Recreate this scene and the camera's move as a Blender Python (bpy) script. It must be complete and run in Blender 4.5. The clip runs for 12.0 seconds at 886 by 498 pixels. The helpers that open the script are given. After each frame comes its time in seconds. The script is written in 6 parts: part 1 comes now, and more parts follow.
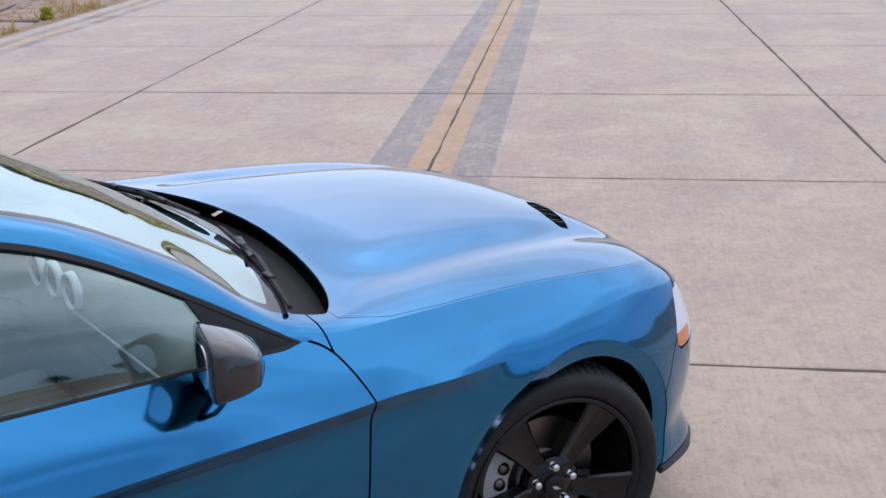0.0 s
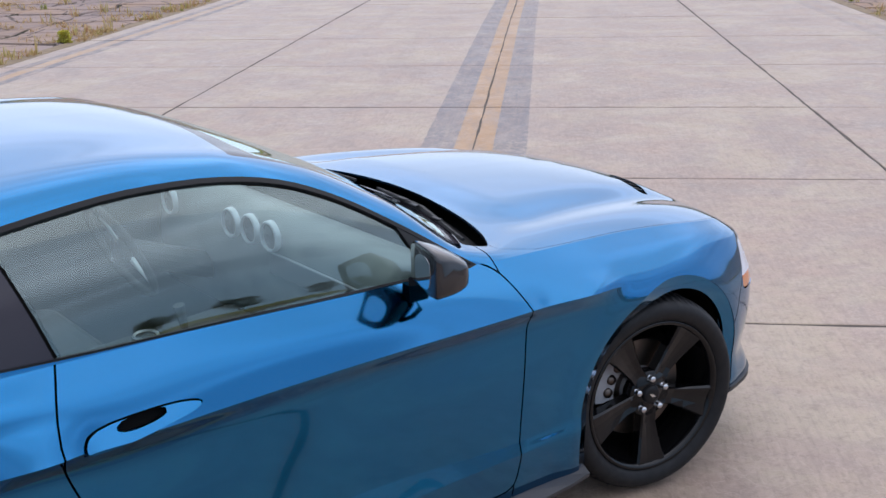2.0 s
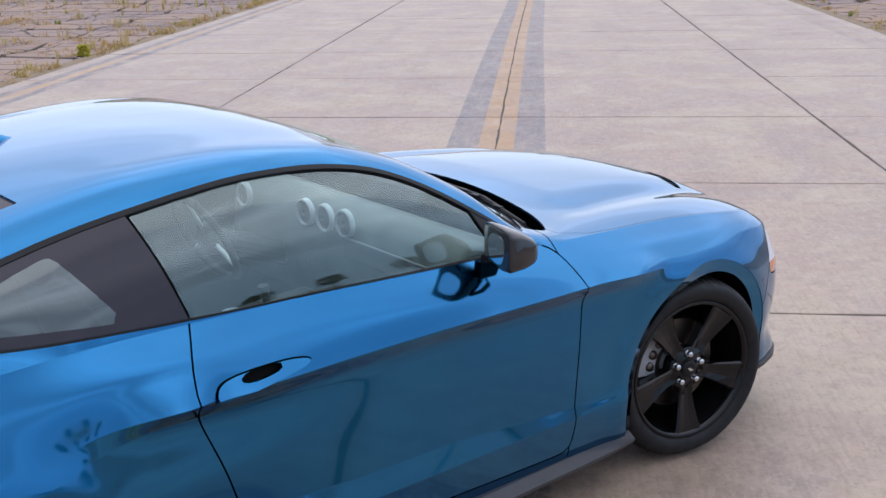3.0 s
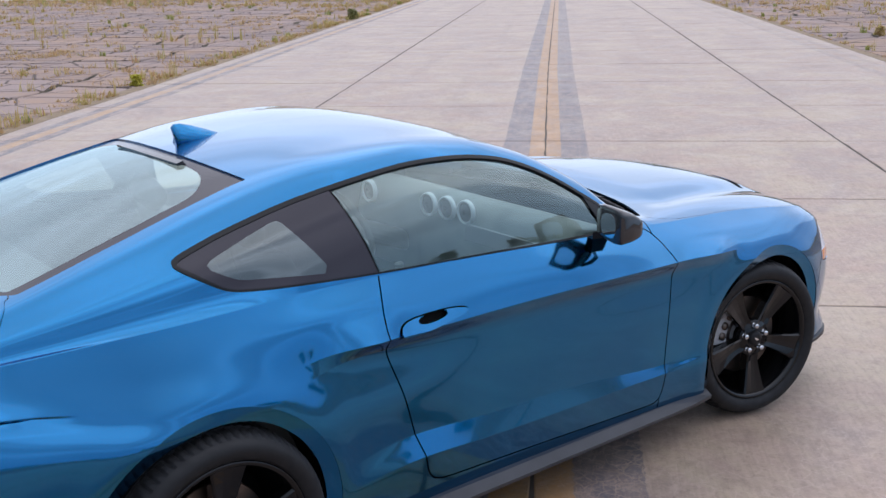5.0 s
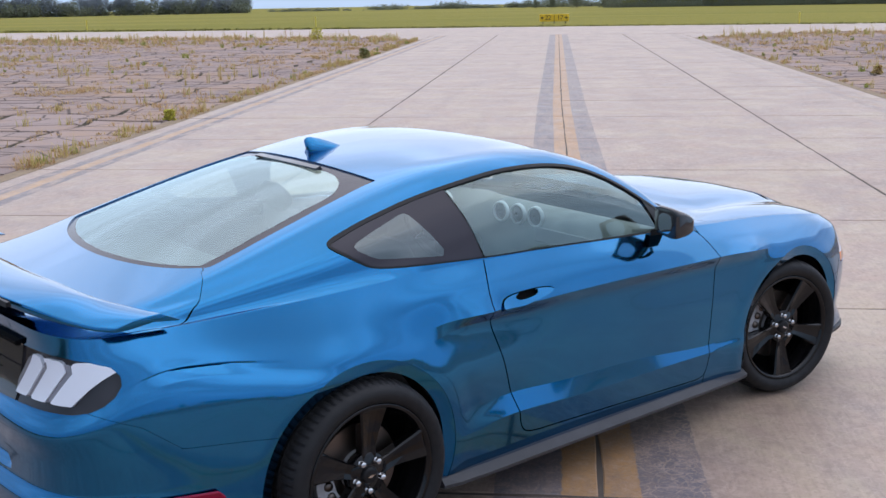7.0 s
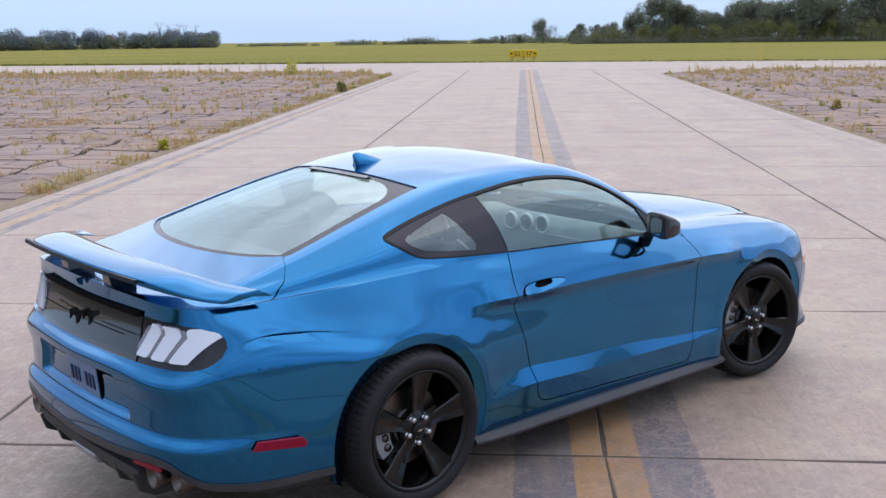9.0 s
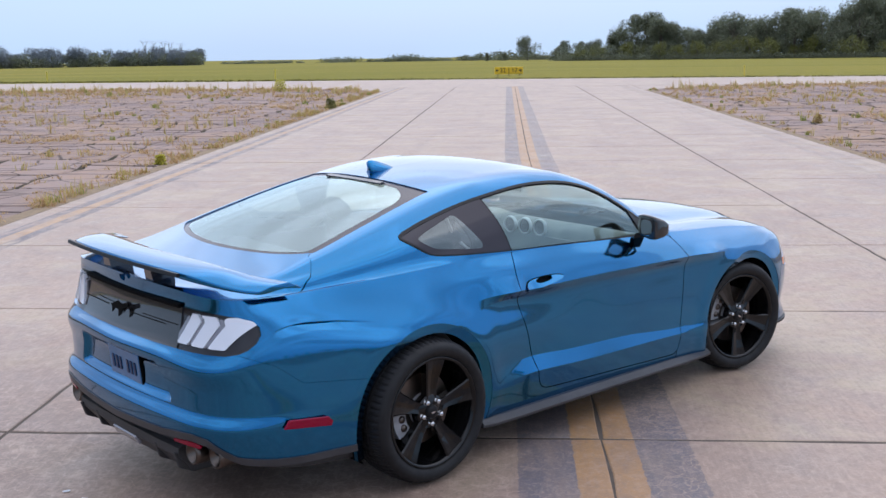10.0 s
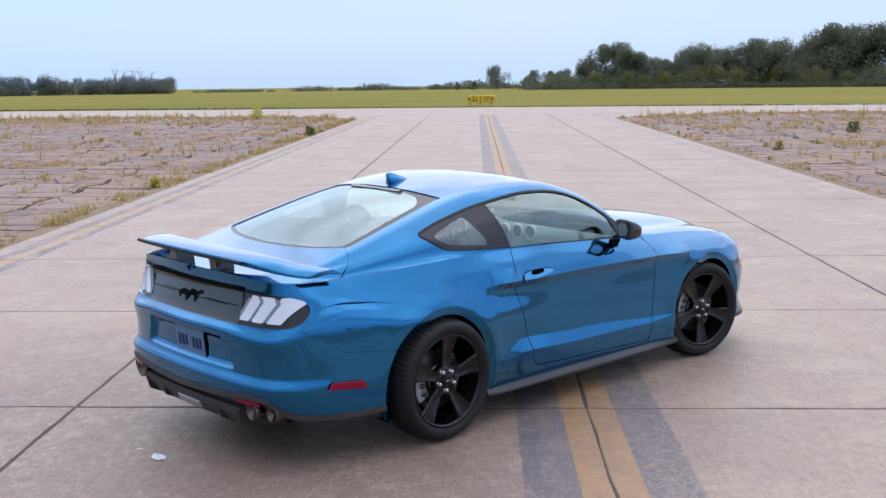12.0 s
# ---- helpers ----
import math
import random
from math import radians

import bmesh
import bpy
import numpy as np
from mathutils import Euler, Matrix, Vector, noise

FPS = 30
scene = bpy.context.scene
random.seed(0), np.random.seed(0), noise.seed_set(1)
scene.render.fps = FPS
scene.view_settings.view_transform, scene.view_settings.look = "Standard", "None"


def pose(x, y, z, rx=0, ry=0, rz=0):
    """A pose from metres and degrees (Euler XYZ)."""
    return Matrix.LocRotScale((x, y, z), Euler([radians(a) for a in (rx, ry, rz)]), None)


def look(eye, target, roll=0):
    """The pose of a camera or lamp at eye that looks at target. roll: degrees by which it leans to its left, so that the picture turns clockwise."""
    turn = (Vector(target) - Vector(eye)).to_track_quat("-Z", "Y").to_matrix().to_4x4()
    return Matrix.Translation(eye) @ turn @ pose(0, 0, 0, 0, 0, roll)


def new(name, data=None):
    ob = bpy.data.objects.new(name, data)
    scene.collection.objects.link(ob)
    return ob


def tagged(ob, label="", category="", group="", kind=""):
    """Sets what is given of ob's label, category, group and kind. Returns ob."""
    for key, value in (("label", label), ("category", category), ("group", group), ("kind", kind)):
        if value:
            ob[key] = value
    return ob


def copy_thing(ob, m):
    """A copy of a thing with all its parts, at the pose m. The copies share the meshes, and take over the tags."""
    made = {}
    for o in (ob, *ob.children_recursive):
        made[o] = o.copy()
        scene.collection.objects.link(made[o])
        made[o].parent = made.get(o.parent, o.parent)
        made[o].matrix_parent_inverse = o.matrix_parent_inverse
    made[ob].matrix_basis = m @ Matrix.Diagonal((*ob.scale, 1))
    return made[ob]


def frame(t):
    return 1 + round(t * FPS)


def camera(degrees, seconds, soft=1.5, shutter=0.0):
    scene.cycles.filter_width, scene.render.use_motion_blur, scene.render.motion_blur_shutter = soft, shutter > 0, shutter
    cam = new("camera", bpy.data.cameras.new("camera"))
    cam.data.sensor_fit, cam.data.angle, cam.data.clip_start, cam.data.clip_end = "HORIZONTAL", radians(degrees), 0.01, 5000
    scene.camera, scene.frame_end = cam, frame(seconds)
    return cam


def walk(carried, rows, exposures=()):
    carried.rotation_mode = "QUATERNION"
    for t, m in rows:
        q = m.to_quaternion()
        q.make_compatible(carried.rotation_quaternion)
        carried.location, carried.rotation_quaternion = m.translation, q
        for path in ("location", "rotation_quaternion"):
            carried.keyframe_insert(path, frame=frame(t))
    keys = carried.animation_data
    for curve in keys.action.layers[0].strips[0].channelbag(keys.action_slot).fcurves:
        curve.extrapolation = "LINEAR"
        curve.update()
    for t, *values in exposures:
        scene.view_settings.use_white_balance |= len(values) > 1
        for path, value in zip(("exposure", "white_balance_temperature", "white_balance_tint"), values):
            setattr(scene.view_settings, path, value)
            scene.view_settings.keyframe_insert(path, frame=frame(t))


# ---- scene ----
cam = camera(43.2, 12.0)
PATH = [
    (0, (0.76, -2.892, 2.011), (1.931, -1.402, 1.371), -1.3),
    (0.5, (0.537, -2.974, 2.02), (1.729, -1.496, 1.39), -1.2),
    (1, (0.298, -3.053, 2.021), (1.503, -1.582, 1.404), -1.2),
    (1.5, (0.081, -3.122, 2.021), (1.295, -1.652, 1.416), -1.2),
    (2, (-0.136, -3.195, 2.026), (1.085, -1.726, 1.432), -1.2),
    (2.5, (-0.355, -3.281, 2.035), (0.871, -1.811, 1.453), -1.2),
    (3, (-0.566, -3.353, 2.041), (0.665, -1.882, 1.473), -1.2),
    (5, (-1.395, -3.69, 2.056), (-0.167, -2.195, 1.548), -1.1),
    (5.5, (-1.602, -3.785, 2.06), (-0.378, -2.283, 1.568), -1.1),
    (6, (-1.809, -3.881, 2.064), (-0.583, -2.374, 1.589), -1.1),
    (6.5, (-2.016, -3.979, 2.069), (-0.783, -2.472, 1.611), -1.1),
    (7, (-2.223, -4.088, 2.075), (-0.981, -2.584, 1.634), -1.0),
    (9, (-3.027, -4.574, 2.092), (-1.731, -3.099, 1.71), -0.7),
    (9.5, (-3.239, -4.719, 2.095), (-1.931, -3.251, 1.728), -0.8),
    (10, (-3.439, -4.856, 2.094), (-2.12, -3.395, 1.741), -0.8),
    (10.5, (-3.665, -5.014, 2.1), (-2.334, -3.56, 1.76), -0.7),
    (11, (-3.888, -5.164, 2.1), (-2.546, -3.717, 1.772), -0.7),
    (11.5, (-4.119, -5.333, 2.101), (-2.767, -3.895, 1.785), -0.7),
    (12, (-4.362, -5.506, 2.101), (-2.998, -4.076, 1.797), -0.7),
]
walk(cam, [(t, look(eye, target, roll)) for t, eye, target, roll in PATH], exposures=[(0.0, 0.05, 6480, 17), (6.0, 0.09, 6480, 17), (12.0, 0.16, 6480, 17)])

# ---------------------------------------------------------------- light
SUN_AZ, SUN_EL = radians(42), radians(48)
world = bpy.data.worlds.new("sky")
scene.world = world
world.use_nodes = True
wn, wl = world.node_tree.nodes, world.node_tree.links
sky = wn.new("ShaderNodeTexSky")
sky.sky_type, sky.sun_disc = "NISHITA", False
sky.sun_elevation, sky.sun_rotation = SUN_EL, radians(90) - SUN_AZ
sky.air_density, sky.dust_density, sky.ozone_density = 1.0, 3.0, 1.0
# a veil of high cloud whitens the sky and, as overcast does, brightens it towards the zenith
w_co = wn.new("ShaderNodeTexCoord")
w_split = wn.new("ShaderNodeSeparateXYZ")
w_map = wn.new("ShaderNodeMapping")
w_map.inputs["Scale"].default_value = (1.0, 1.0, 3.0)
w_noise = wn.new("ShaderNodeTexNoise")
w_noise.inputs["Scale"].default_value = 2.0
w_noise.inputs["Detail"].default_value = 5.0
w_ramp = wn.new("ShaderNodeMapRange")
w_ramp.inputs["From Min"].default_value, w_ramp.inputs["From Max"].default_value = 0.35, 0.65
w_ramp.inputs["To Min"].default_value, w_ramp.inputs["To Max"].default_value = 0.80, 0.95
w_up = wn.new("ShaderNodeMapRange")
w_up.inputs["From Min"].default_value, w_up.inputs["From Max"].default_value = 0.13, 0.78
w_veil = wn.new("ShaderNodeMix")
w_veil.data_type = "RGBA"
w_veil.inputs["A"].default_value = (5.0, 7.2, 9.9, 1)
w_veil.inputs["B"].default_value = (19.5, 21.0, 23.0, 1)
# broad cloud masses: lighter and darker banks high up
w_bank = wn.new("ShaderNodeTexNoise")
w_bank.inputs["Scale"].default_value = 1.7
w_bank.inputs["Detail"].default_value = 4.0
w_bank.inputs["Distortion"].default_value = 0.6
w_tonal = wn.new("ShaderNodeMapRange")
w_tonal.inputs["From Min"].default_value, w_tonal.inputs["From Max"].default_value = 0.36, 0.66
w_high = wn.new("ShaderNodeMix")
w_high.data_type = "RGBA"
w_high.inputs["A"].default_value = (10.4, 12.1, 14.7, 1)
w_high.inputs["B"].default_value = (15.6, 17.2, 19.9, 1)
wl.new(w_bank.outputs["Fac"], w_tonal.inputs["Value"])
wl.new(w_tonal.outputs["Result"], w_high.inputs["Factor"])
wl.new(w_high.outputs["Result"], w_veil.inputs["B"])
w_mix = wn.new("ShaderNodeMix")
w_mix.data_type = "RGBA"
wl.new(w_co.outputs["Generated"], w_split.inputs["Vector"])
wl.new(w_split.outputs["Z"], w_up.inputs["Value"])
wl.new(w_up.outputs["Result"], w_veil.inputs["Factor"])
wl.new(w_co.outputs["Generated"], w_map.inputs["Vector"])
wl.new(w_map.outputs["Vector"], w_noise.inputs["Vector"])
wl.new(w_map.outputs["Vector"], w_bank.inputs["Vector"])
wl.new(w_noise.outputs["Fac"], w_ramp.inputs["Value"])
wl.new(w_ramp.outputs["Result"], w_mix.inputs["Factor"])
wl.new(sky.outputs["Color"], w_mix.inputs["A"])
wl.new(w_veil.outputs["Result"], w_mix.inputs["B"])
# the cloud is heavier, and so darker, on the side behind the viewer
w_dot = wn.new("ShaderNodeVectorMath")
w_dot.operation = "DOT_PRODUCT"
w_dot.inputs[1].default_value = (0.97, 0.25, 0.0)
w_side = wn.new("ShaderNodeMapRange")
w_side.inputs["From Min"].default_value, w_side.inputs["From Max"].default_value = -0.9, 0.25
w_side.inputs["To Min"].default_value, w_side.inputs["To Max"].default_value = 0.72, 1.06
w_tone = wn.new("ShaderNodeVectorMath")
w_tone.operation = "SCALE"
wl.new(w_co.outputs["Generated"], w_dot.inputs[0])
wl.new(w_dot.outputs["Value"], w_side.inputs["Value"])
wl.new(w_mix.outputs["Result"], w_tone.inputs[0])
wl.new(w_side.outputs["Result"], w_tone.inputs["Scale"])
# drawn-out streaks of cloud, above the clear strip over the horizon
w_flat = wn.new("ShaderNodeMapping")
w_flat.inputs["Scale"].default_value = (1.0, 1.0, 4.5)
w_streak = wn.new("ShaderNodeTexNoise")
w_streak.inputs["Scale"].default_value, w_streak.inputs["Detail"].default_value, w_streak.inputs["Distortion"].default_value = 2.4, 6.0, 0.5
w_cloud = wn.new("ShaderNodeMapRange")
w_cloud.inputs["From Min"].default_value, w_cloud.inputs["From Max"].default_value = 0.40, 0.62
w_cloud.inputs["To Min"].default_value, w_cloud.inputs["To Max"].default_value = 0.84, 1.12
w_rise = wn.new("ShaderNodeMapRange")
w_rise.inputs["From Min"].default_value, w_rise.inputs["From Max"].default_value = 0.10, 0.24
w_amount = wn.new("ShaderNodeMix")
w_amount.inputs["A"].default_value = 1.0
w_out = wn.new("ShaderNodeVectorMath")
w_out.operation = "SCALE"
wl.new(w_co.outputs["Generated"], w_flat.inputs["Vector"])
wl.new(w_flat.outputs["Vector"], w_streak.inputs["Vector"])
wl.new(w_streak.outputs["Fac"], w_cloud.inputs["Value"])
wl.new(w_split.outputs["Z"], w_rise.inputs["Value"])
wl.new(w_rise.outputs["Result"], w_amount.inputs["Factor"])
wl.new(w_cloud.outputs["Result"], w_amount.inputs["B"])
wl.new(w_tone.outputs["Vector"], w_out.inputs[0])
wl.new(w_amount.outputs["Result"], w_out.inputs["Scale"])
wl.new(w_out.outputs["Vector"], wn["Background"].inputs["Color"])
wn["Background"].inputs["Strength"].default_value = 0.10

sun = new("sun", bpy.data.lights.new("sun", "SUN"))
sun.data.energy, sun.data.angle, sun.data.color = 0.88, radians(106), (1.0, 0.94, 0.86)
sun_way = Vector((math.cos(SUN_EL) * math.cos(SUN_AZ), math.cos(SUN_EL) * math.sin(SUN_AZ), math.sin(SUN_EL)))
sun.matrix_world = look(sun_way * 60, (0, 0, 0))
scene.view_settings.exposure = 0.0

# ---------------------------------------------------------------- materials
def material(name, color=(0.5, 0.5, 0.5), rough=0.5, metal=0.0, coat=0.0, coat_rough=0.03, spec=0.5):
    m = bpy.data.materials.new(name)
    m.use_nodes = True
    b = m.node_tree.nodes["Principled BSDF"]
    b.inputs["Base Color"].default_value = (*color, 1)
    b.inputs["Roughness"].default_value = rough
    b.inputs["Metallic"].default_value = metal
    b.inputs["Coat Weight"].default_value = coat
    b.inputs["Coat Roughness"].default_value = coat_rough
    b.inputs["Specular IOR Level"].default_value = spec
    return m


class Nodes:
    """Short hand for the node tree of a material."""

    def __init__(self, m):
        self.m, self.n, self.l = m, m.node_tree.nodes, m.node_tree.links
        self.bsdf = self.n["Principled BSDF"]
        self.co = None

    def add(self, kind, **values):
        node = self.n.new(kind)
        for key, value in values.items():
            node.inputs[key.replace("_", " ")].default_value = value
        return node

    def coords(self, space="Object"):
        if not self.co:
            self.co = self.n.new("ShaderNodeTexCoord")
        return self.co.outputs[space]

    def place(self):
        geo = self.n.new("ShaderNodeNewGeometry")
        return geo.outputs["Position"]

    def turned(self, vector, angle, scale=(1, 1, 1), shift=(0, 0, 0)):
        node = self.n.new("ShaderNodeMapping")
        node.vector_type = "TEXTURE"
        node.inputs["Location"].default_value = shift
        node.inputs["Rotation"].default_value = (0, 0, angle)
        node.inputs["Scale"].default_value = scale
        self.l.new(vector, node.inputs["Vector"])
        return node.outputs["Vector"]

    def noise(self, vector, scale, detail=4.0, rough=0.55, distortion=0.0):
        node = self.add("ShaderNodeTexNoise", Scale=scale, Detail=detail, Roughness=rough, Distortion=distortion)
        self.l.new(vector, node.inputs["Vector"])
        return node.outputs["Fac"]

    def cracks(self, vector, scale, randomness=1.0):
        node = self.add("ShaderNodeTexVoronoi", Scale=scale, Randomness=randomness)
        node.feature = "DISTANCE_TO_EDGE"
        self.l.new(vector, node.inputs["Vector"])
        return node.outputs["Distance"]

    def span(self, value, a, b, lo=0.0, hi=1.0):
        node = self.add("ShaderNodeMapRange", From_Min=a, From_Max=b, To_Min=lo, To_Max=hi)
        self.l.new(value, node.inputs["Value"])
        return node.outputs["Result"]

    def math(self, op, a, b=None):
        node = self.n.new("ShaderNodeMath")
        node.operation = op
        for k, v in enumerate((a, b)):
            if v is None:
                continue
            if isinstance(v, (int, float)):
                node.inputs[k].default_value = v
            else:
                self.l.new(v, node.inputs[k])
        return node.outputs[0]

    def mix(self, factor, a, b):
        node = self.n.new("ShaderNodeMix")
        node.data_type = "RGBA"
        for key, v in (("Factor", factor), ("A", a), ("B", b)):
            if isinstance(v, tuple):
                node.inputs[key].default_value = (*v, 1)
            elif isinstance(v, (int, float)):
                node.inputs[key].default_value = v
            else:
                self.l.new(v, node.inputs[key])
        return node.outputs["Result"]

    def scaled(self, out, by):
        node = self.n.new("ShaderNodeVectorMath")
        node.operation = "MULTIPLY"
        node.inputs[1].default_value = by
        self.l.new(out, node.inputs[0])
        return node.outputs["Vector"]

    def color(self, out):
        self.l.new(out, self.bsdf.inputs["Base Color"])

    def rough(self, out):
        self.l.new(out, self.bsdf.inputs["Roughness"])

    def bump(self, out, strength=0.3, distance=0.01):
        node = self.add("ShaderNodeBump", Strength=strength, Distance=distance)
        self.l.new(out, node.inputs["Height"])
        self.l.new(node.outputs["Normal"], self.bsdf.inputs["Normal"])


def paint_material():
    """Metallic blue: flakes under a clear, mirror-smooth coat."""
    m = material("blue_paint", (0.0004, 0.132, 0.335), 0.2, 1.0, 0.6, 0.006)
    m.node_tree.nodes["Principled BSDF"].inputs["Coat IOR"].default_value = 1.54
    k = Nodes(m)
    flake = k.noise(k.coords(), 1800, 1, 0.5)
    slow = k.noise(k.coords(), 1.3, 2, 0.5)
    k.color(k.mix(k.span(slow, 0.3, 0.7), (0.0006, 0.138, 0.318), (0.0008, 0.155, 0.350)))
    k.rough(k.span(flake, 0.3, 0.7, 0.08, 0.12))
    return m


def glass_material(name, tint, gloss, shade=(0.90, 1.0, 1.0), curve=3.5):
    """Clear tinted glass that mirrors more the flatter one looks along it, alike from both sides."""
    m = bpy.data.materials.new(name)
    m.use_nodes = True
    n, l = m.node_tree.nodes, m.node_tree.links
    n.remove(n["Principled BSDF"])
    clear = n.new("ShaderNodeBsdfTransparent")
    clear.inputs["Color"].default_value = (*tint, 1)
    shine = n.new("ShaderNodeBsdfGlossy")
    shine.inputs["Roughness"].default_value = 0.01
    shine.inputs["Color"].default_value = (*shade, 1)
    edge = n.new("ShaderNodeLayerWeight")
    edge.inputs["Blend"].default_value = 0.5
    power = n.new("ShaderNodeMath")
    power.operation = "POWER"
    power.inputs[1].default_value = curve
    span = n.new("ShaderNodeMapRange")
    span.inputs["To Min"].default_value = gloss
    mixer = n.new("ShaderNodeMixShader")
    l.new(edge.outputs["Facing"], power.inputs[0])
    l.new(power.outputs[0], span.inputs["Value"])
    l.new(span.outputs["Result"], mixer.inputs[0])
    l.new(clear.outputs[0], mixer.inputs[1])
    l.new(shine.outputs[0], mixer.inputs[2])
    l.new(mixer.outputs[0], n["Material Output"].inputs["Surface"])
    return m


def rubber_material():
    m = material("tyre_rubber", (0.012, 0.012, 0.013), 0.6, spec=0.3)
    k = Nodes(m)
    k.rough(k.span(k.noise(k.coords(), 30), 0.3, 0.7, 0.5, 0.72))
    k.bump(k.noise(k.coords(), 260, 2), 0.12, 0.002)
    return m


def grained(name, color, rough, grain=400, amount=0.15, spec=0.5):
    m = material(name, color, rough, spec=spec)
    k = Nodes(m)
    dark = tuple(c * 0.8 for c in color)
    light = tuple(c * 1.2 for c in color)
    k.color(k.mix(k.span(k.noise(k.coords(), 6), 0.3, 0.7), dark, light))
    if amount:
        k.bump(k.noise(k.coords(), grain, 2), amount, 0.002)
    return m


PAINT = paint_material()
GLOSS_BLACK = material("gloss_black", (0.020, 0.020, 0.022), 0.12, 0.0, 0.8, 0.02, spec=0.45)
RIM_BLACK = material("rim_black", (0.004, 0.004, 0.0045), 0.12, 0.0, 0.22, 0.03, spec=0.25)
TRIM = grained("black_trim", (0.010, 0.010, 0.011), 0.38, 300, 0.05, spec=0.22)
COWL = grained("cowl_plastic", (0.010, 0.010, 0.011), 0.65, 300, 0.1, spec=0.25)
MATTE = grained("black_plastic", (0.03, 0.03, 0.032), 0.55, 260, 0.15)
SILL = grained("grey_black_sill", (0.040, 0.040, 0.044), 0.45, 260, 0.12)
DARK = material("dark_cavity", (0.004, 0.004, 0.004), 0.9, spec=0.1)
CERAMIC = material("ceramic_band", (0.036, 0.032, 0.041), 0.12, 0.0, 0.0, spec=0.30)
GLASS = glass_material("window_glass", (0.78, 0.90, 0.87), 0.15, (0.84, 1.0, 0.97))
GLASS_REAR = glass_material("rear_glass", (0.66, 0.80, 0.78), 0.19, (0.78, 0.95, 0.97), 4.0)
GLASS_DARK = glass_material("privacy_glass", (0.34, 0.40, 0.40), 0.14)
GLASS_FRONT = glass_material("windscreen_glass", (0.70, 0.80, 0.78), 0.34, (0.86, 1.0, 1.0))
SILVER = material("silver_trim", (0.85, 0.88, 0.89), 0.3, 0.25)
RUBBER = rubber_material()
CHROME = material("chrome", (0.55, 0.55, 0.56), 0.14, 1.0)
STEEL = material("brushed_steel", (0.12, 0.10, 0.088), 0.30, 1.0)
BRAKE = material("brake_disc_steel", (0.17, 0.14, 0.12), 0.38, 1.0)
ALU = grained("cast_aluminium", (0.32, 0.32, 0.33), 0.45, 200, 0.2)
LEATHER = grained("dark_interior", (0.075, 0.08, 0.08), 0.55, 220, 0)
DASH_BAND = material("dash_band_grey", (0.36, 0.38, 0.39), 0.3, 0.5)
DASH = grained("grey_dashboard", (0.27, 0.30, 0.29), 0.5, 300, 0)
RED_LENS = material("red_lens", (0.24, 0.0, 0.02), 0.2, 0.0, 0.2, spec=0.3)
AMBER = material("amber_lens", (0.75, 0.22, 0.05), 0.2, 0.0, 0.8)
WHITE_LENS = material("white_lens", (0.74, 0.78, 0.86), 0.18, 0.0, 1.0)
LAMP_GREY = material("lamp_reflector_grey", (0.26, 0.26, 0.29), 0.25, 0.4, 0.8)
LAMP_DARK = material("smoked_lamp", (0.022, 0.02, 0.024), 0.12, 0.0, 0.35, spec=0.35)
MIRROR = material("mirror_silver", (0.8, 0.82, 0.84), 0.01, 1.0)
PLATE = material("plate_blue", (0.025, 0.16, 0.36), 0.3, 0.3, 0.6)
PLATE_MARK = material("plate_mark", (0.008, 0.03, 0.09), 0.4)

# ---------------------------------------------------------------- building tools
def part(name, mesh, mat, parent=None, label=""):
    """Links a bmesh (or a mesh) as one object under a thing or a part."""
    if isinstance(mesh, bmesh.types.BMesh):
        data = bpy.data.meshes.new(name)
        mesh.to_mesh(data)
        mesh.free()
    else:
        data = mesh
    if mat and not data.materials:
        data.materials.append(mat)
    ob = new(name, data)
    ob.parent = parent
    if label:
        ob["label"] = label
    return ob


def smooth(bm, on=True):
    for f in bm.faces:
        f.smooth = on
    return bm


def thing(name, m, label, category, group="", kind=""):
    ob = new(name)
    ob.empty_display_size = 0.1
    ob.matrix_world = m
    return tagged(ob, label, category, group, kind)


def box(bm, size, at=(0, 0, 0), turn=(0, 0, 0), bevel=0.0, segments=2):
    made = bmesh.ops.create_cube(bm, size=1.0, matrix=pose(*at, *turn) @ Matrix.Diagonal((*size, 1)))
    if bevel:
        edges = list({e for v in made["verts"] for e in v.link_edges})
        bmesh.ops.bevel(bm, geom=edges, offset=bevel, segments=segments, affect="EDGES", profile=0.5)
    return bm


def revolve(bm, outline, turns=48, axis="y", at=(0, 0, 0), closed=False):
    """Turns an outline of (radius, along) round an axis through at."""
    rings = []
    for k in range(turns):
        a = 2 * math.pi * k / turns
        c, s = math.cos(a), math.sin(a)
        ring = []
        for r, h in outline:
            p = {"y": (r * c, h, r * s), "z": (r * c, r * s, h), "x": (h, r * c, r * s)}[axis]
            ring.append(bm.verts.new((p[0] + at[0], p[1] + at[1], p[2] + at[2])))
        rings.append(ring)
    n = len(outline)
    for k in range(turns):
        a, b = rings[k], rings[(k + 1) % turns]
        for i in range(n if closed else n - 1):
            j = (i + 1) % n
            bm.faces.new((a[i], a[j], b[j], b[i]))
    bmesh.ops.remove_doubles(bm, verts=bm.verts, dist=1e-6)
    bmesh.ops.recalc_face_normals(bm, faces=bm.faces)
    return bm


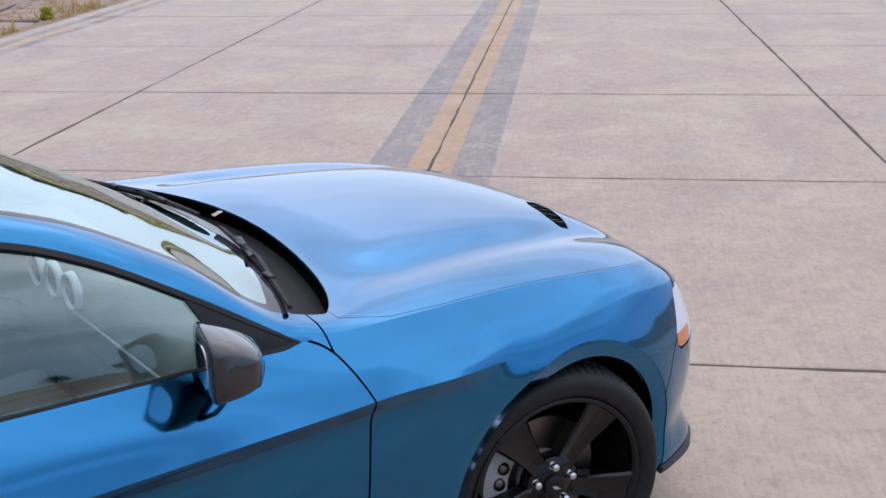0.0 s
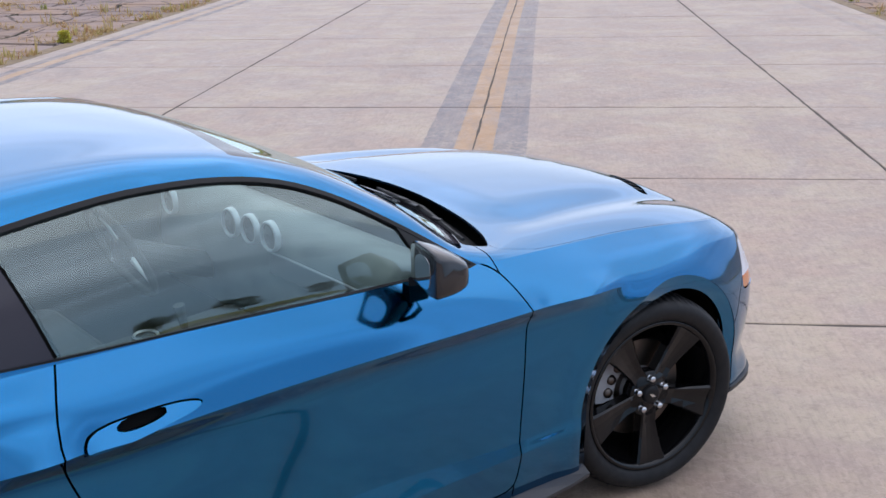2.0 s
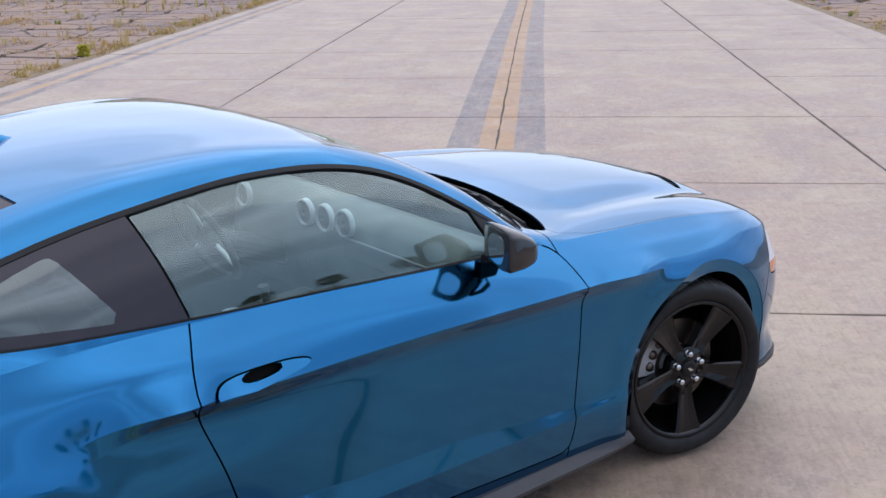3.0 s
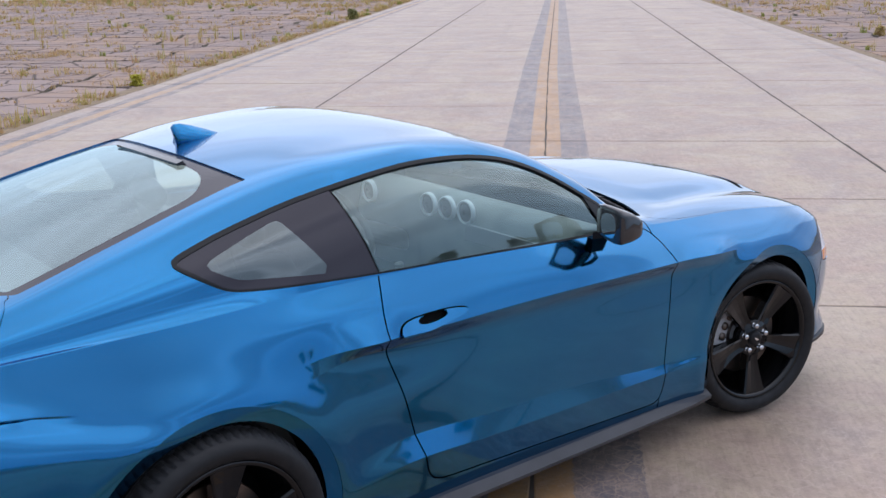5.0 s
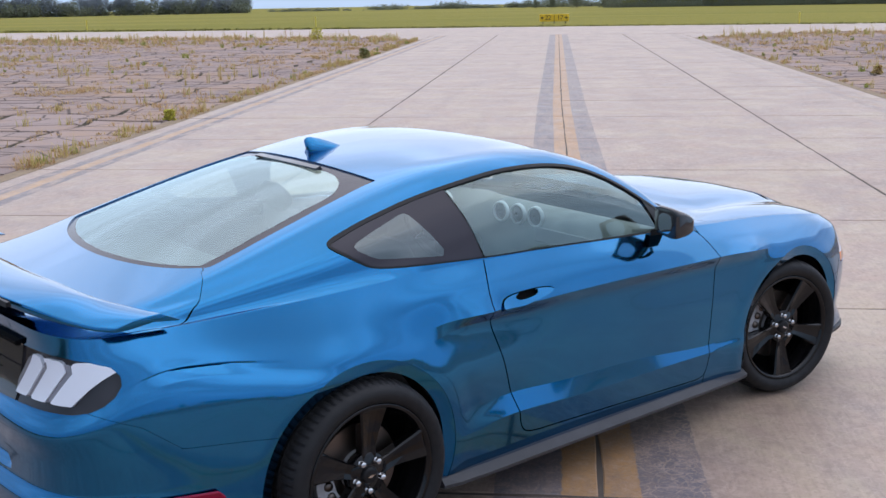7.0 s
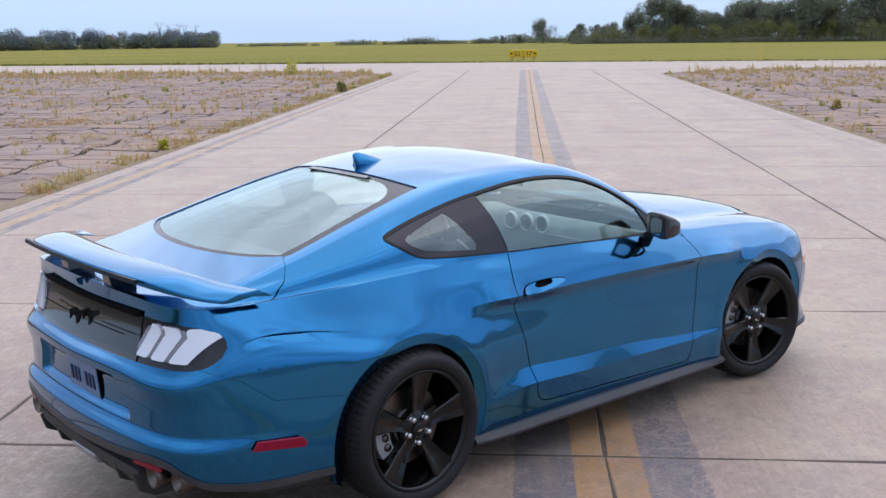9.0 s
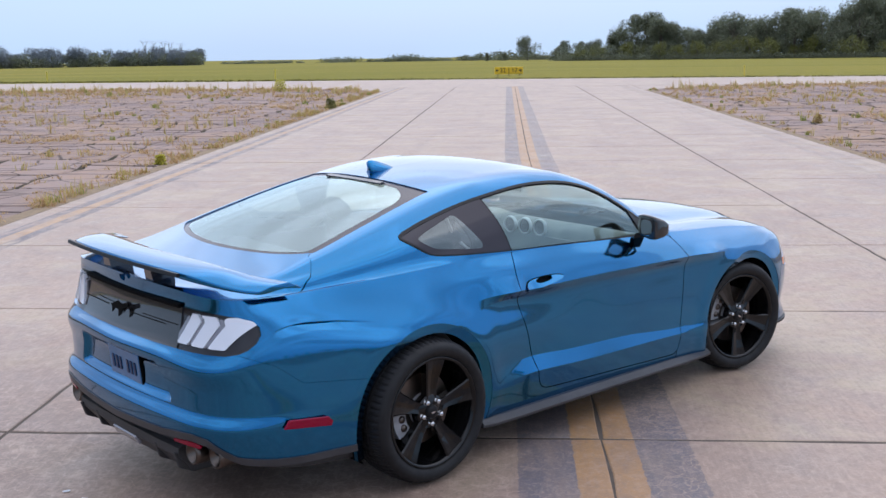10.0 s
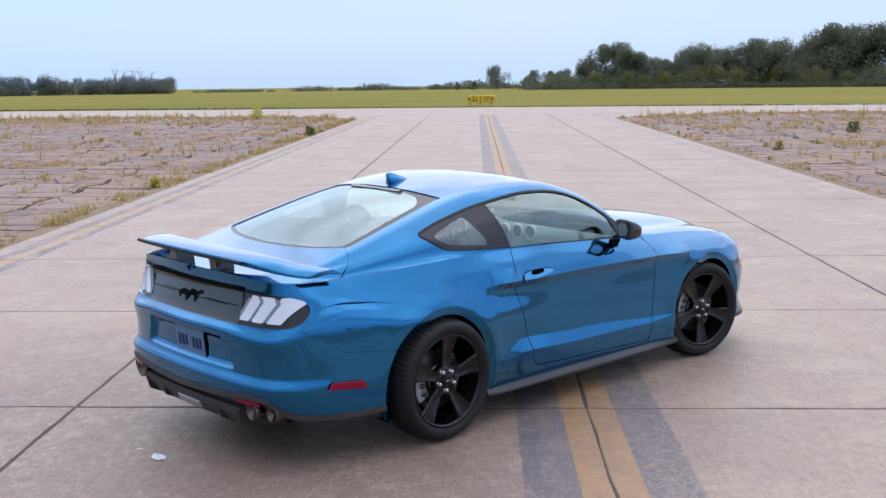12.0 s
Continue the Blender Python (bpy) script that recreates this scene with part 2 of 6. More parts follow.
def tube(bm, path, radius, sides=8, caps=True, flat=1.0):
    """A round bar along a path; radius may be a list; flat squeezes its height."""
    path = [Vector(p) for p in path]
    rings = []
    for i, p in enumerate(path):
        d = (path[min(i + 1, len(path) - 1)] - path[max(i - 1, 0)]).normalized()
        u = d.cross(Vector((0, 0, 1)))
        u = u.normalized() if u.length > 1e-4 else Vector((1, 0, 0))
        w = u.cross(d)
        r = radius[i] if isinstance(radius, (list, tuple)) else radius
        rings.append([bm.verts.new(p + u * (r * math.cos(2 * math.pi * k / sides)) + w * (flat * r * math.sin(2 * math.pi * k / sides))) for k in range(sides)])
    for a, b in zip(rings, rings[1:]):
        for k in range(sides):
            bm.faces.new((a[k], a[(k + 1) % sides], b[(k + 1) % sides], b[k]))
    if caps:
        bm.faces.new(rings[0][::-1])
        bm.faces.new(rings[-1])
    bmesh.ops.recalc_face_normals(bm, faces=bm.faces)
    return bm


def prism(bm, outline, depth, m=Matrix(), bevel=0.0):
    """A flat outline (x, y) thickened by depth along z, at the pose m."""
    low = [bm.verts.new(m @ Vector((x, y, 0))) for x, y in outline]
    high = [bm.verts.new(m @ Vector((x, y, depth))) for x, y in outline]
    n = len(outline)
    made = [bm.faces.new(low[::-1]), bm.faces.new(high)]
    for i in range(n):
        made.append(bm.faces.new((low[i], low[(i + 1) % n], high[(i + 1) % n], high[i])))
    bmesh.ops.recalc_face_normals(bm, faces=made)
    if bevel:
        bmesh.ops.bevel(bm, geom=list({e for f in made for e in f.edges}), offset=bevel, segments=2, affect="EDGES", profile=0.5)
    return bm


def loft(bm, rings, closed=True, caps=True):
    made = [[bm.verts.new(p) for p in ring] for ring in rings]
    n = len(made[0])
    for a, b in zip(made, made[1:]):
        for k in range(n if closed else n - 1):
            bm.faces.new((a[k], a[(k + 1) % n], b[(k + 1) % n], b[k]))
    if caps and closed:
        bm.faces.new(made[0][::-1])
        bm.faces.new(made[-1])
    bmesh.ops.recalc_face_normals(bm, faces=bm.faces)
    return bm


def spline(xs, ys, x):
    """A natural cubic through the knots, flat outside them; ys may hold several columns."""
    xs, ys, x = np.asarray(xs, float), np.asarray(ys, float), np.asarray(x, float)
    if ys.ndim == 1:
        return spline(xs, ys[:, None], x)[:, 0]
    n, h = len(xs), np.diff(xs)
    a, r = np.eye(n), np.zeros((n, ys.shape[1]))
    for i in range(1, n - 1):
        a[i, i - 1 : i + 2] = h[i - 1], 2 * (h[i - 1] + h[i]), h[i]
        r[i] = 6 * ((ys[i + 1] - ys[i]) / h[i] - (ys[i] - ys[i - 1]) / h[i - 1])
    m = np.linalg.solve(a, r)
    x = np.clip(x, xs[0], xs[-1])
    i = np.clip(np.searchsorted(xs, x) - 1, 0, n - 2)
    hi, t = h[i][:, None], (x - xs[i])[:, None]
    u = hi - t
    return (m[i] * u**3 + m[i + 1] * t**3) / (6 * hi) + (ys[i] / hi - m[i] * hi / 6) * u + (ys[i + 1] / hi - m[i + 1] * hi / 6) * t


def knots(pairs, x):
    """A curve that keeps to its knots without overshoot (monotone cubic)."""
    xs, ys = np.array(pairs, float).T
    x = np.clip(np.asarray(x, float), xs[0], xs[-1])
    h, d = np.diff(xs), np.diff(ys) / np.diff(xs)
    m = np.r_[d[0], np.where(d[1:] * d[:-1] > 0, 3 * (h[1:] + h[:-1]) / ((2 * h[1:] + h[:-1]) / np.where(d[:-1] == 0, 1, d[:-1]) + (h[1:] + 2 * h[:-1]) / np.where(d[1:] == 0, 1, d[1:])), 0), d[-1]]
    i = np.clip(np.searchsorted(xs, x) - 1, 0, len(xs) - 2)
    t = (x - xs[i]) / h[i]
    return (1 + 2 * t) * (1 - t) ** 2 * ys[i] + t * (1 - t) ** 2 * h[i] * m[i] + t * t * (3 - 2 * t) * ys[i + 1] + t * t * (t - 1) * h[i] * m[i + 1]


def outline_distance(poly, p):
    """Signed distance (inside negative) of the points p (n, 2) from a closed outline."""
    poly = np.asarray(poly, float)
    best, inside = np.full(len(p), 1e9), np.zeros(len(p), bool)
    for a, b in zip(poly, np.roll(poly, -1, axis=0)):
        ab, ap = b - a, p - a
        t = np.clip((ap @ ab) / (ab @ ab + 1e-12), 0, 1)
        best = np.minimum(best, np.hypot(*(ap - t[:, None] * ab).T))
        cross = (a[1] > p[:, 1]) != (b[1] > p[:, 1])
        inside ^= cross & (p[:, 0] < (b[0] - a[0]) * (p[:, 1] - a[1]) / (b[1] - a[1] + 1e-12) + a[0])
    return np.where(inside, -best, best)


def rounded(poly, turns=2):
    """Cuts the corners of an outline until it is round."""
    poly = np.asarray(poly, float)
    for _ in range(turns):
        nxt = np.roll(poly, -1, axis=0)
        poly = np.stack([0.75 * poly + 0.25 * nxt, 0.25 * poly + 0.75 * nxt], axis=1).reshape(-1, 2)
    return poly


class Shell:
    """A surface of points, normals and faces (each with a zone) that can be cut along curves."""

    def __init__(self, v, n, faces, zones):
        self.v, self.n, self.faces, self.zones = v, n, faces, zones

    def cut(self, distance, zones=None):
        """Splits the faces (of the named zones) where distance(points) changes sign: (inside, outside)."""
        d = distance(self.v)
        v, n = [tuple(p) for p in self.v], [tuple(p) for p in self.n]
        made, out = {}, {True: ([], []), False: ([], [])}

        def between(a, b):
            key = (a, b) if a < b else (b, a)
            if key not in made:
                t = d[key[0]] / (d[key[0]] - d[key[1]])
                pa, pb, na, nb = self.v[key[0]], self.v[key[1]], self.n[key[0]], self.n[key[1]]
                v.append(tuple(pa + t * (pb - pa)))
                n.append(tuple(na + t * (nb - na)))
                made[key] = len(v) - 1
            return made[key]

        for f, z in zip(self.faces, self.zones):
            if zones and z not in zones:
                out[False][0].append(f)
                out[False][1].append(z)
                continue
            sides = [d[i] < 0 for i in f]
            if all(sides) or not any(sides):
                out[sides[0]][0].append(f)
                out[sides[0]][1].append(z)
                continue
            for want in (True, False):
                g = []
                for a, b, sa, sb in zip(f, f[1:] + f[:1], sides, sides[1:] + sides[:1]):
                    if sa == want:
                        g.append(a)
                    if sa != sb:
                        g.append(between(a, b))
                if len(g) > 2:
                    out[want][0].append(tuple(g))
                    out[want][1].append(z)
        v, n = np.array(v), np.array(n)
        return Shell(v, n, *out[True]), Shell(v, n, *out[False])

    def only(self, zones):
        keep = [i for i, z in enumerate(self.zones) if z in zones]
        return Shell(self.v, self.n, [self.faces[i] for i in keep], [self.zones[i] for i in keep])

    def largest(self):
        """The largest connected piece alone."""
        root = list(range(len(self.v)))

        def find(i):
            while root[i] != i:
                root[i] = root[root[i]]
                i = root[i]
            return i

        for f in self.faces:
            for i in f[1:]:
                root[find(i)] = find(f[0])
        tops = [find(f[0]) for f in self.faces]
        best = max(set(tops), key=tops.count)
        keep = [i for i, t in enumerate(tops) if t == best]
        return Shell(self.v, self.n, [self.faces[i] for i in keep], [self.zones[i] for i in keep])

    def shifted(self, by):
        """The surface with its points moved and its normals found anew."""
        v, n = self.v + by, np.zeros_like(self.v)
        for f in self.faces:
            p = v[list(f)]
            n[list(f)] += np.cross(p[2 % len(f)] - p[0], p[-1] - p[1])
        return Shell(v, n, self.faces, self.zones)

    def moved(self, along):
        return Shell(self.v + self.n * along, self.n, self.faces, self.zones)

    def mesh(self, name, mat, mirror=False, both=False, rim=0.0):
        """The surface as a mesh with its own normals; rim folds the open edge inwards by that depth."""
        used = sorted({i for f in self.faces for i in f})
        where = {i: k for k, i in enumerate(used)}
        v, n = self.v[used], self.n[used]
        n = n / np.maximum(np.linalg.norm(n, axis=1, keepdims=True), 1e-9)
        faces = [tuple(where[i] for i in f) for f in self.faces]
        flip = np.array([1, -1, 1])
        if rim:
            count = {}
            for f in faces:
                for a, b in zip(f, f[1:] + f[:1]):
                    count[(a, b)] = count.get((a, b), 0) + 1
            edge = [(a, b) for a, b in count if (b, a) not in count and not (abs(v[a][1]) < 1e-5 and abs(v[b][1]) < 1e-5)]
            ring = sorted({i for e in edge for i in e})
            count = len(ring)
            high = {i: len(v) + k for k, i in enumerate(ring)}
            low = {i: len(v) + count + k for k, i in enumerate(ring)}
            out = np.zeros((len(v) + 2 * count, 3))
            v = np.concatenate([v, v[ring], v[ring] - n[ring] * rim])
            fold = [(high[b], high[a], low[a], low[b]) for a, b in edge]
            for f in fold:
                out[list(f)] += np.cross(v[f[2]] - v[f[0]], v[f[3]] - v[f[1]])
            n = np.concatenate([n, out[-2 * count :]])
            n = n / np.maximum(np.linalg.norm(n, axis=1, keepdims=True), 1e-12)
            faces += fold
        if mirror:
            v, n, faces = v * flip, n * flip, [f[::-1] for f in faces]
        if both:
            k = len(v)
            v, n, faces = np.concatenate([v, v * flip]), np.concatenate([n, n * flip]), faces + [tuple(i + k for i in f[::-1]) for f in faces]
        data = bpy.data.meshes.new(name)
        data.from_pydata(v.tolist(), [], faces)
        data.polygons.foreach_set("use_smooth", [True] * len(data.polygons))
        data.normals_split_custom_set_from_vertices(n.tolist())
        data.materials.append(mat)
        return data

# ---------------------------------------------------------------- the airfield
RUN_ANGLE = radians(44.56)
RUN = Matrix.Translation((7.556, 5.261, 0)) @ Matrix.Rotation(RUN_ANGLE, 4, "Z")  # u along the taxiway, v to its left
SKEW = 0.0168
V_EDGES = [-6.12, -3.18, 0.0, 3.32, 6.78]
ROW = 3.02
# the crossing runway: its near and far edge in plan
NEAR_A, NEAR_B = Vector((51.06, 25.91)), Vector((30.8, 49.64))
FAR_A, FAR_B = Vector((62.75, 31.83)), Vector((32.65, 74.57))


def far_drop(x, y):
    """The land falls away very gently beyond the airfield."""
    return -0.0075 * max(0.0, math.hypot(x, y) - 95)


def concrete_material(name, marked=True):
    m = material(name, (0.44, 0.40, 0.37), 0.7, spec=0.6)
    k = Nodes(m)
    p = k.place()
    info = k.n.new("ShaderNodeObjectInfo")
    local = k.turned(p, RUN_ANGLE, shift=(7.556, 5.261, 0))
    xyz = k.n.new("ShaderNodeSeparateXYZ")
    k.l.new(local, xyz.inputs[0])
    v, u = xyz.outputs["Y"], xyz.outputs["X"]
    big = k.noise(p, 0.35, 5, 0.6)
    mid = k.noise(p, 2.3, 6, 0.62, 0.6)
    fine = k.noise(p, 55, 4, 0.7)
    base = k.mix(k.span(big, 0.3, 0.7), (0.262, 0.205, 0.167), (0.323, 0.251, 0.204))
    base = k.mix(k.math("MULTIPLY", k.span(info.outputs["Random"], 0, 1), 0.6), base, (0.273, 0.215, 0.180))
    base = k.mix(k.span(mid, 0.48, 0.66, 0.0, 0.75), base, (0.354, 0.273, 0.219))
    base = k.mix(k.span(mid, 0.30, 0.46, 0.7, 0.0), base, (0.205, 0.161, 0.135))
    # yellowish weathered patches
    patchy = k.noise(p, 0.75, 7, 0.72, 0.4)
    base = k.mix(k.span(patchy, 0.48, 0.60, 0.0, 0.85), base, (0.360, 0.308, 0.222))
    base = k.mix(k.span(patchy, 0.36, 0.44, 0.65, 0.0), base, (0.205, 0.168, 0.146))
    # streaks of rubber and dirt along the way of travel
    streak = k.noise(k.turned(p, RUN_ANGLE, (14, 0.9, 1)), 1.6, 4, 0.6)
    base = k.mix(k.span(streak, 0.50, 0.72, 0.0, 0.5), base, (0.211, 0.164, 0.140))
    # a broad dirty stain on the slabs behind the car, its shadow painted in
    gap_u, gap_v = k.math("SUBTRACT", u, -9.9), k.math("SUBTRACT", v, 2.7)
    spot = k.math("ADD", k.math("SQRT", k.math("ADD", k.math("MULTIPLY", gap_u, gap_u), k.math("MULTIPLY", gap_v, gap_v))), k.math("MULTIPLY", patchy, 1.6))
    base = k.mix(k.span(spot, 2.2, 4.9, 0.70, 0.0), base, (0.138, 0.099, 0.088))
    # crazing: a net of pale hairlines in patches
    add = k.n.new("ShaderNodeVectorMath")
    add.operation = "ADD"
    mul = k.n.new("ShaderNodeVectorMath")
    mul.operation = "SCALE"
    mul.inputs["Scale"].default_value = 0.10
    tex = k.add("ShaderNodeTexNoise", Scale=9.0, Detail=4.0)
    k.l.new(p, tex.inputs["Vector"])
    k.l.new(tex.outputs["Color"], mul.inputs[0])
    k.l.new(p, add.inputs[0])
    k.l.new(mul.outputs[0], add.inputs[1])
    net = k.cracks(add.outputs[0], 11.0)
    hair = k.math("MULTIPLY", k.span(net, 0.010, 0.050, 1.0, 0.0), k.span(k.noise(p, 6, 4, 0.7), 0.34, 0.52))
    patch = k.span(k.noise(p, 0.55, 3, 0.55), 0.34, 0.54)
    craze = k.math("MULTIPLY", hair, patch)
    base = k.mix(k.math("MULTIPLY", craze, 0.45), base, (0.430, 0.345, 0.285))
    # pale flaked skin between the hairlines
    flaked = k.math("MULTIPLY", k.span(k.noise(p, 13, 5, 0.7, 0.8), 0.50, 0.58), k.span(k.noise(p, 0.9, 4, 0.6), 0.44, 0.58))
    base = k.mix(k.math("MULTIPLY", flaked, 0.5), base, (0.400, 0.325, 0.265))
    base = k.mix(k.span(fine, 0.56, 0.76, 0.0, 0.6), base, (0.153, 0.126, 0.113))
    brushed = k.noise(k.turned(p, RUN_ANGLE, (5, 0.5, 1)), 22, 4, 0.7)
    base = k.mix(k.span(brushed, 0.50, 0.68, 0.0, 0.35), base, (0.170, 0.135, 0.115))
    base = k.mix(k.span(brushed, 0.34, 0.48, 0.30, 0.0), base, (0.400, 0.320, 0.262))
    if marked:
        # worn paint: a yellow centre line on a black ground, and edge lines
        ragged = k.math("MULTIPLY", k.math("SUBTRACT", k.noise(p, 18, 3), 0.5), 0.035)
        drift = k.span(u, -7.0, 8.0, 0.0, 0.10)
        side = k.math("ADD", k.math("ABSOLUTE", k.math("SUBTRACT", v, drift)), ragged)
        wear = k.noise(k.turned(p, RUN_ANGLE, (4, 1, 1)), 6.5, 6, 0.72)
        worn = k.span(wear, 0.44, 0.64)
        cell = k.math("MAXIMUM", k.math("MULTIPLY", craze, 0.9), k.math("MULTIPLY", k.span(k.cracks(add.outputs[0], 13), 0.02, 0.06, 0.75, 0.0), k.span(k.noise(p, 0.8, 2), 0.40, 0.55)))
        tread = k.math("MULTIPLY", k.span(k.noise(k.turned(p, RUN_ANGLE, (10, 0.35, 1)), 3.0, 5, 0.7), 0.50, 0.72), 0.7)
        cell = k.math("MULTIPLY", cell, k.span(v, -0.1, 0.15, 1.0, 0.25))
        black = k.math("MULTIPLY", k.span(side, 0.455, 0.462, 1.0, 0.0), k.math("SUBTRACT", 1.0, k.math("MAXIMUM", k.math("MULTIPLY", worn, 0.55), k.math("MAXIMUM", cell, tread))))
        base = k.mix(k.math("MULTIPLY", black, 0.88), base, (0.088, 0.090, 0.115))
        yellow = k.math("MULTIPLY", k.span(side, 0.165, 0.171, 1.0, 0.0), k.math("SUBTRACT", 1.0, k.math("MULTIPLY", k.math("MAXIMUM", cell, worn), 0.45)))
        base = k.mix(yellow, base, (0.348, 0.207, 0.085))
        for centre, on in ((6.26, 0.92), (-5.62, 0.3)):
            off = k.math("ABSOLUTE", k.math("SUBTRACT", k.math("ADD", v, ragged), centre))
            edge_b = k.math("MULTIPLY", k.span(off, 0.24, 0.26, 1.0, 0.0), k.math("MULTIPLY", k.math("SUBTRACT", 1.0, worn), 1.1 * on))
            base = k.mix(edge_b, base, (0.094, 0.087, 0.101))
            edge_y = k.math("MULTIPLY", k.span(off, 0.08, 0.095, 1.0, 0.0), k.math("SUBTRACT", 0.8 * on, k.math("MULTIPLY", worn, 0.6)))
            base = k.mix(edge_y, base, (0.470, 0.286, 0.110))
    grain = k.noise(p, 9, 8, 0.78)
    base = k.mix(k.span(grain, 0.51, 0.66, 0.0, 0.55), base, (0.387, 0.304, 0.248))
    base = k.mix(k.span(grain, 0.34, 0.48, 0.52, 0.0), base, (0.194, 0.151, 0.124))
    # worn skin: pale grains of sand standing out of the darker paste
    base = k.mix(k.span(k.noise(p, 38, 4, 0.78), 0.52, 0.66, 0.0, 0.36), base, (0.400, 0.318, 0.268))
    base = k.mix(k.span(k.noise(p, 24, 5, 0.80, 0.3), 0.34, 0.46, 0.44, 0.0), base, (0.150, 0.114, 0.096))
    k.color(k.scaled(base, (1.13, 1.02, 0.96)))
    k.rough(k.span(mid, 0.3, 0.7, 0.42, 0.60))
    k.bump(k.math("ADD", fine, k.math("MULTIPLY", hair, -0.5)), 0.25, 0.004)
    return m


def asphalt_material():
    m = material("old_asphalt", (0.273, 0.230, 0.223), 0.9, spec=0.25)
    k = Nodes(m)
    p = k.place()
    info = k.n.new("ShaderNodeObjectInfo")
    geo = k.n.new("ShaderNodeNewGeometry")
    rnd = k.math("FRACT", k.math("ADD", info.outputs["Random"], geo.outputs["Random Per Island"]))
    base = k.mix(rnd, (0.235, 0.196, 0.186), (0.330, 0.277, 0.260))
    base = k.mix(k.span(k.noise(p, 1.1, 6, 0.72), 0.40, 0.68, 0.0, 0.8), base, (0.325, 0.268, 0.246))
    # drifts of dust and dry litter
    base = k.mix(k.span(k.noise(p, 0.30, 6, 0.70, 0.3), 0.47, 0.62, 0.0, 0.65), base, (0.400, 0.285, 0.190))
    net = k.span(k.cracks(p, 1.1), 0.008, 0.03, 0.9, 0.0)
    base = k.mix(net, base, (0.074, 0.059, 0.051))
    base = k.mix(k.span(k.noise(p, 60, 3, 0.7), 0.6, 0.8, 0.0, 0.6), base, (0.137, 0.118, 0.112))
    k.color(k.scaled(base, (1.01, 0.91, 0.86)))
    k.bump(k.noise(p, 70, 3, 0.7), 0.35, 0.006)
    return m


def grass_material():
    m = material("mown_grass", (0.12, 0.15, 0.03), 0.95, spec=0.1)
    k = Nodes(m)
    p = k.place()
    base = k.mix(k.span(k.noise(k.turned(p, radians(125), (6, 1, 1)), 0.06, 5, 0.6), 0.35, 0.65), (0.185, 0.172, 0.026), (0.27, 0.225, 0.040))
    base = k.mix(k.span(k.noise(p, 0.9, 6, 0.7), 0.45, 0.70, 0.0, 0.6), base, (0.135, 0.138, 0.026))
    base = k.mix(k.span(k.noise(p, 14, 4, 0.7), 0.5, 0.75, 0.0, 0.5), base, (0.26, 0.24, 0.09))
    k.color(base)
    k.bump(k.noise(p, 9, 4, 0.7), 0.6, 0.05)
    return m


def soil_material():
    m = material("dry_soil", (0.10, 0.085, 0.06), 0.95, spec=0.1)
    k = Nodes(m)
    p = k.place()
    base = k.mix(k.span(k.noise(p, 0.8, 5, 0.7), 0.35, 0.65), (0.022, 0.02, 0.018), (0.09, 0.07, 0.045))
    k.color(k.mix(k.span(k.noise(p, 25, 4, 0.7), 0.5, 0.75, 0.0, 0.6), base, (0.20, 0.16, 0.085)))
    k.bump(k.noise(p, 40, 3), 0.5, 0.01)
    return m


def leaf_material(name, a, b, c, rough=0.7):
    m = material(name, a, rough, spec=0.25)
    k = Nodes(m)
    geo = k.n.new("ShaderNodeNewGeometry")
    r = geo.outputs["Random Per Island"]
    base = k.mix(k.span(r, 0.0, 0.6), a, b)
    base = k.mix(k.span(r, 0.72, 1.0), base, c)
    k.color(base)
    # light that shines through the leaf
    through_leaf = k.n.new("ShaderNodeBsdfTranslucent")
    k.l.new(base, through_leaf.inputs["Color"])
    mixer = k.add("ShaderNodeMixShader", Fac=0.45)
    k.l.new(k.bsdf.outputs[0], mixer.inputs[1])
    k.l.new(through_leaf.outputs[0], mixer.inputs[2])
    k.l.new(mixer.outputs[0], k.n["Material Output"].inputs["Surface"])
    return m


CONCRETE = concrete_material("taxiway_concrete")
RUNWAY = concrete_material("runway_concrete", False)
ASPHALT = asphalt_material()
GRASS = grass_material()
SOIL = soil_material()
WEED = leaf_material("weed_blades", (0.42, 0.37, 0.12), (0.54, 0.41, 0.17), (0.48, 0.27, 0.15))
WEED_DRY = leaf_material("dry_stalks", (0.57, 0.41, 0.21), (0.48, 0.30, 0.15), (0.48, 0.38, 0.16))
BUSH_YELLOW = leaf_material("yellow_bush", (0.50, 0.46, 0.07), (0.58, 0.52, 0.10), (0.45, 0.44, 0.10))
WEED_GREEN = leaf_material("green_weed", (0.26, 0.29, 0.07), (0.34, 0.34, 0.10), (0.42, 0.38, 0.14))
GRASS_EDGE = leaf_material("edge_grass", (0.15, 0.16, 0.04), (0.19, 0.19, 0.05), (0.26, 0.22, 0.09))
LEAVES = [leaf_material("tree_leaves_dark", (0.145, 0.17, 0.115), (0.17, 0.19, 0.13), (0.20, 0.205, 0.14)),
          leaf_material("tree_leaves_light", (0.15, 0.165, 0.055), (0.19, 0.20, 0.07), (0.22, 0.215, 0.085)),
          # distance haze is mixed into this grey-blue leaf colour
          leaf_material("tree_leaves_haze_tinted", (0.155, 0.19, 0.225), (0.175, 0.205, 0.23), (0.205, 0.215, 0.215))]
BARK = grained("grey_bark", (0.12, 0.10, 0.085), 0.9, 20, 0.4)
LITTER = grained("dry_litter", (0.25, 0.18, 0.11), 0.95, 30, 0.6)
JOINT = grained("joint_filler", (0.085, 0.066, 0.052), 0.9, 60, 0.3)
SIGN_YELLOW = grained("sign_yellow", (0.70, 0.45, 0.02), 0.5, 40, 0.03)
SIGN_BLACK = material("sign_black", (0.012, 0.012, 0.012), 0.5)
POST_YELLOW = material("post_yellow", (0.62, 0.50, 0.08), 0.5)

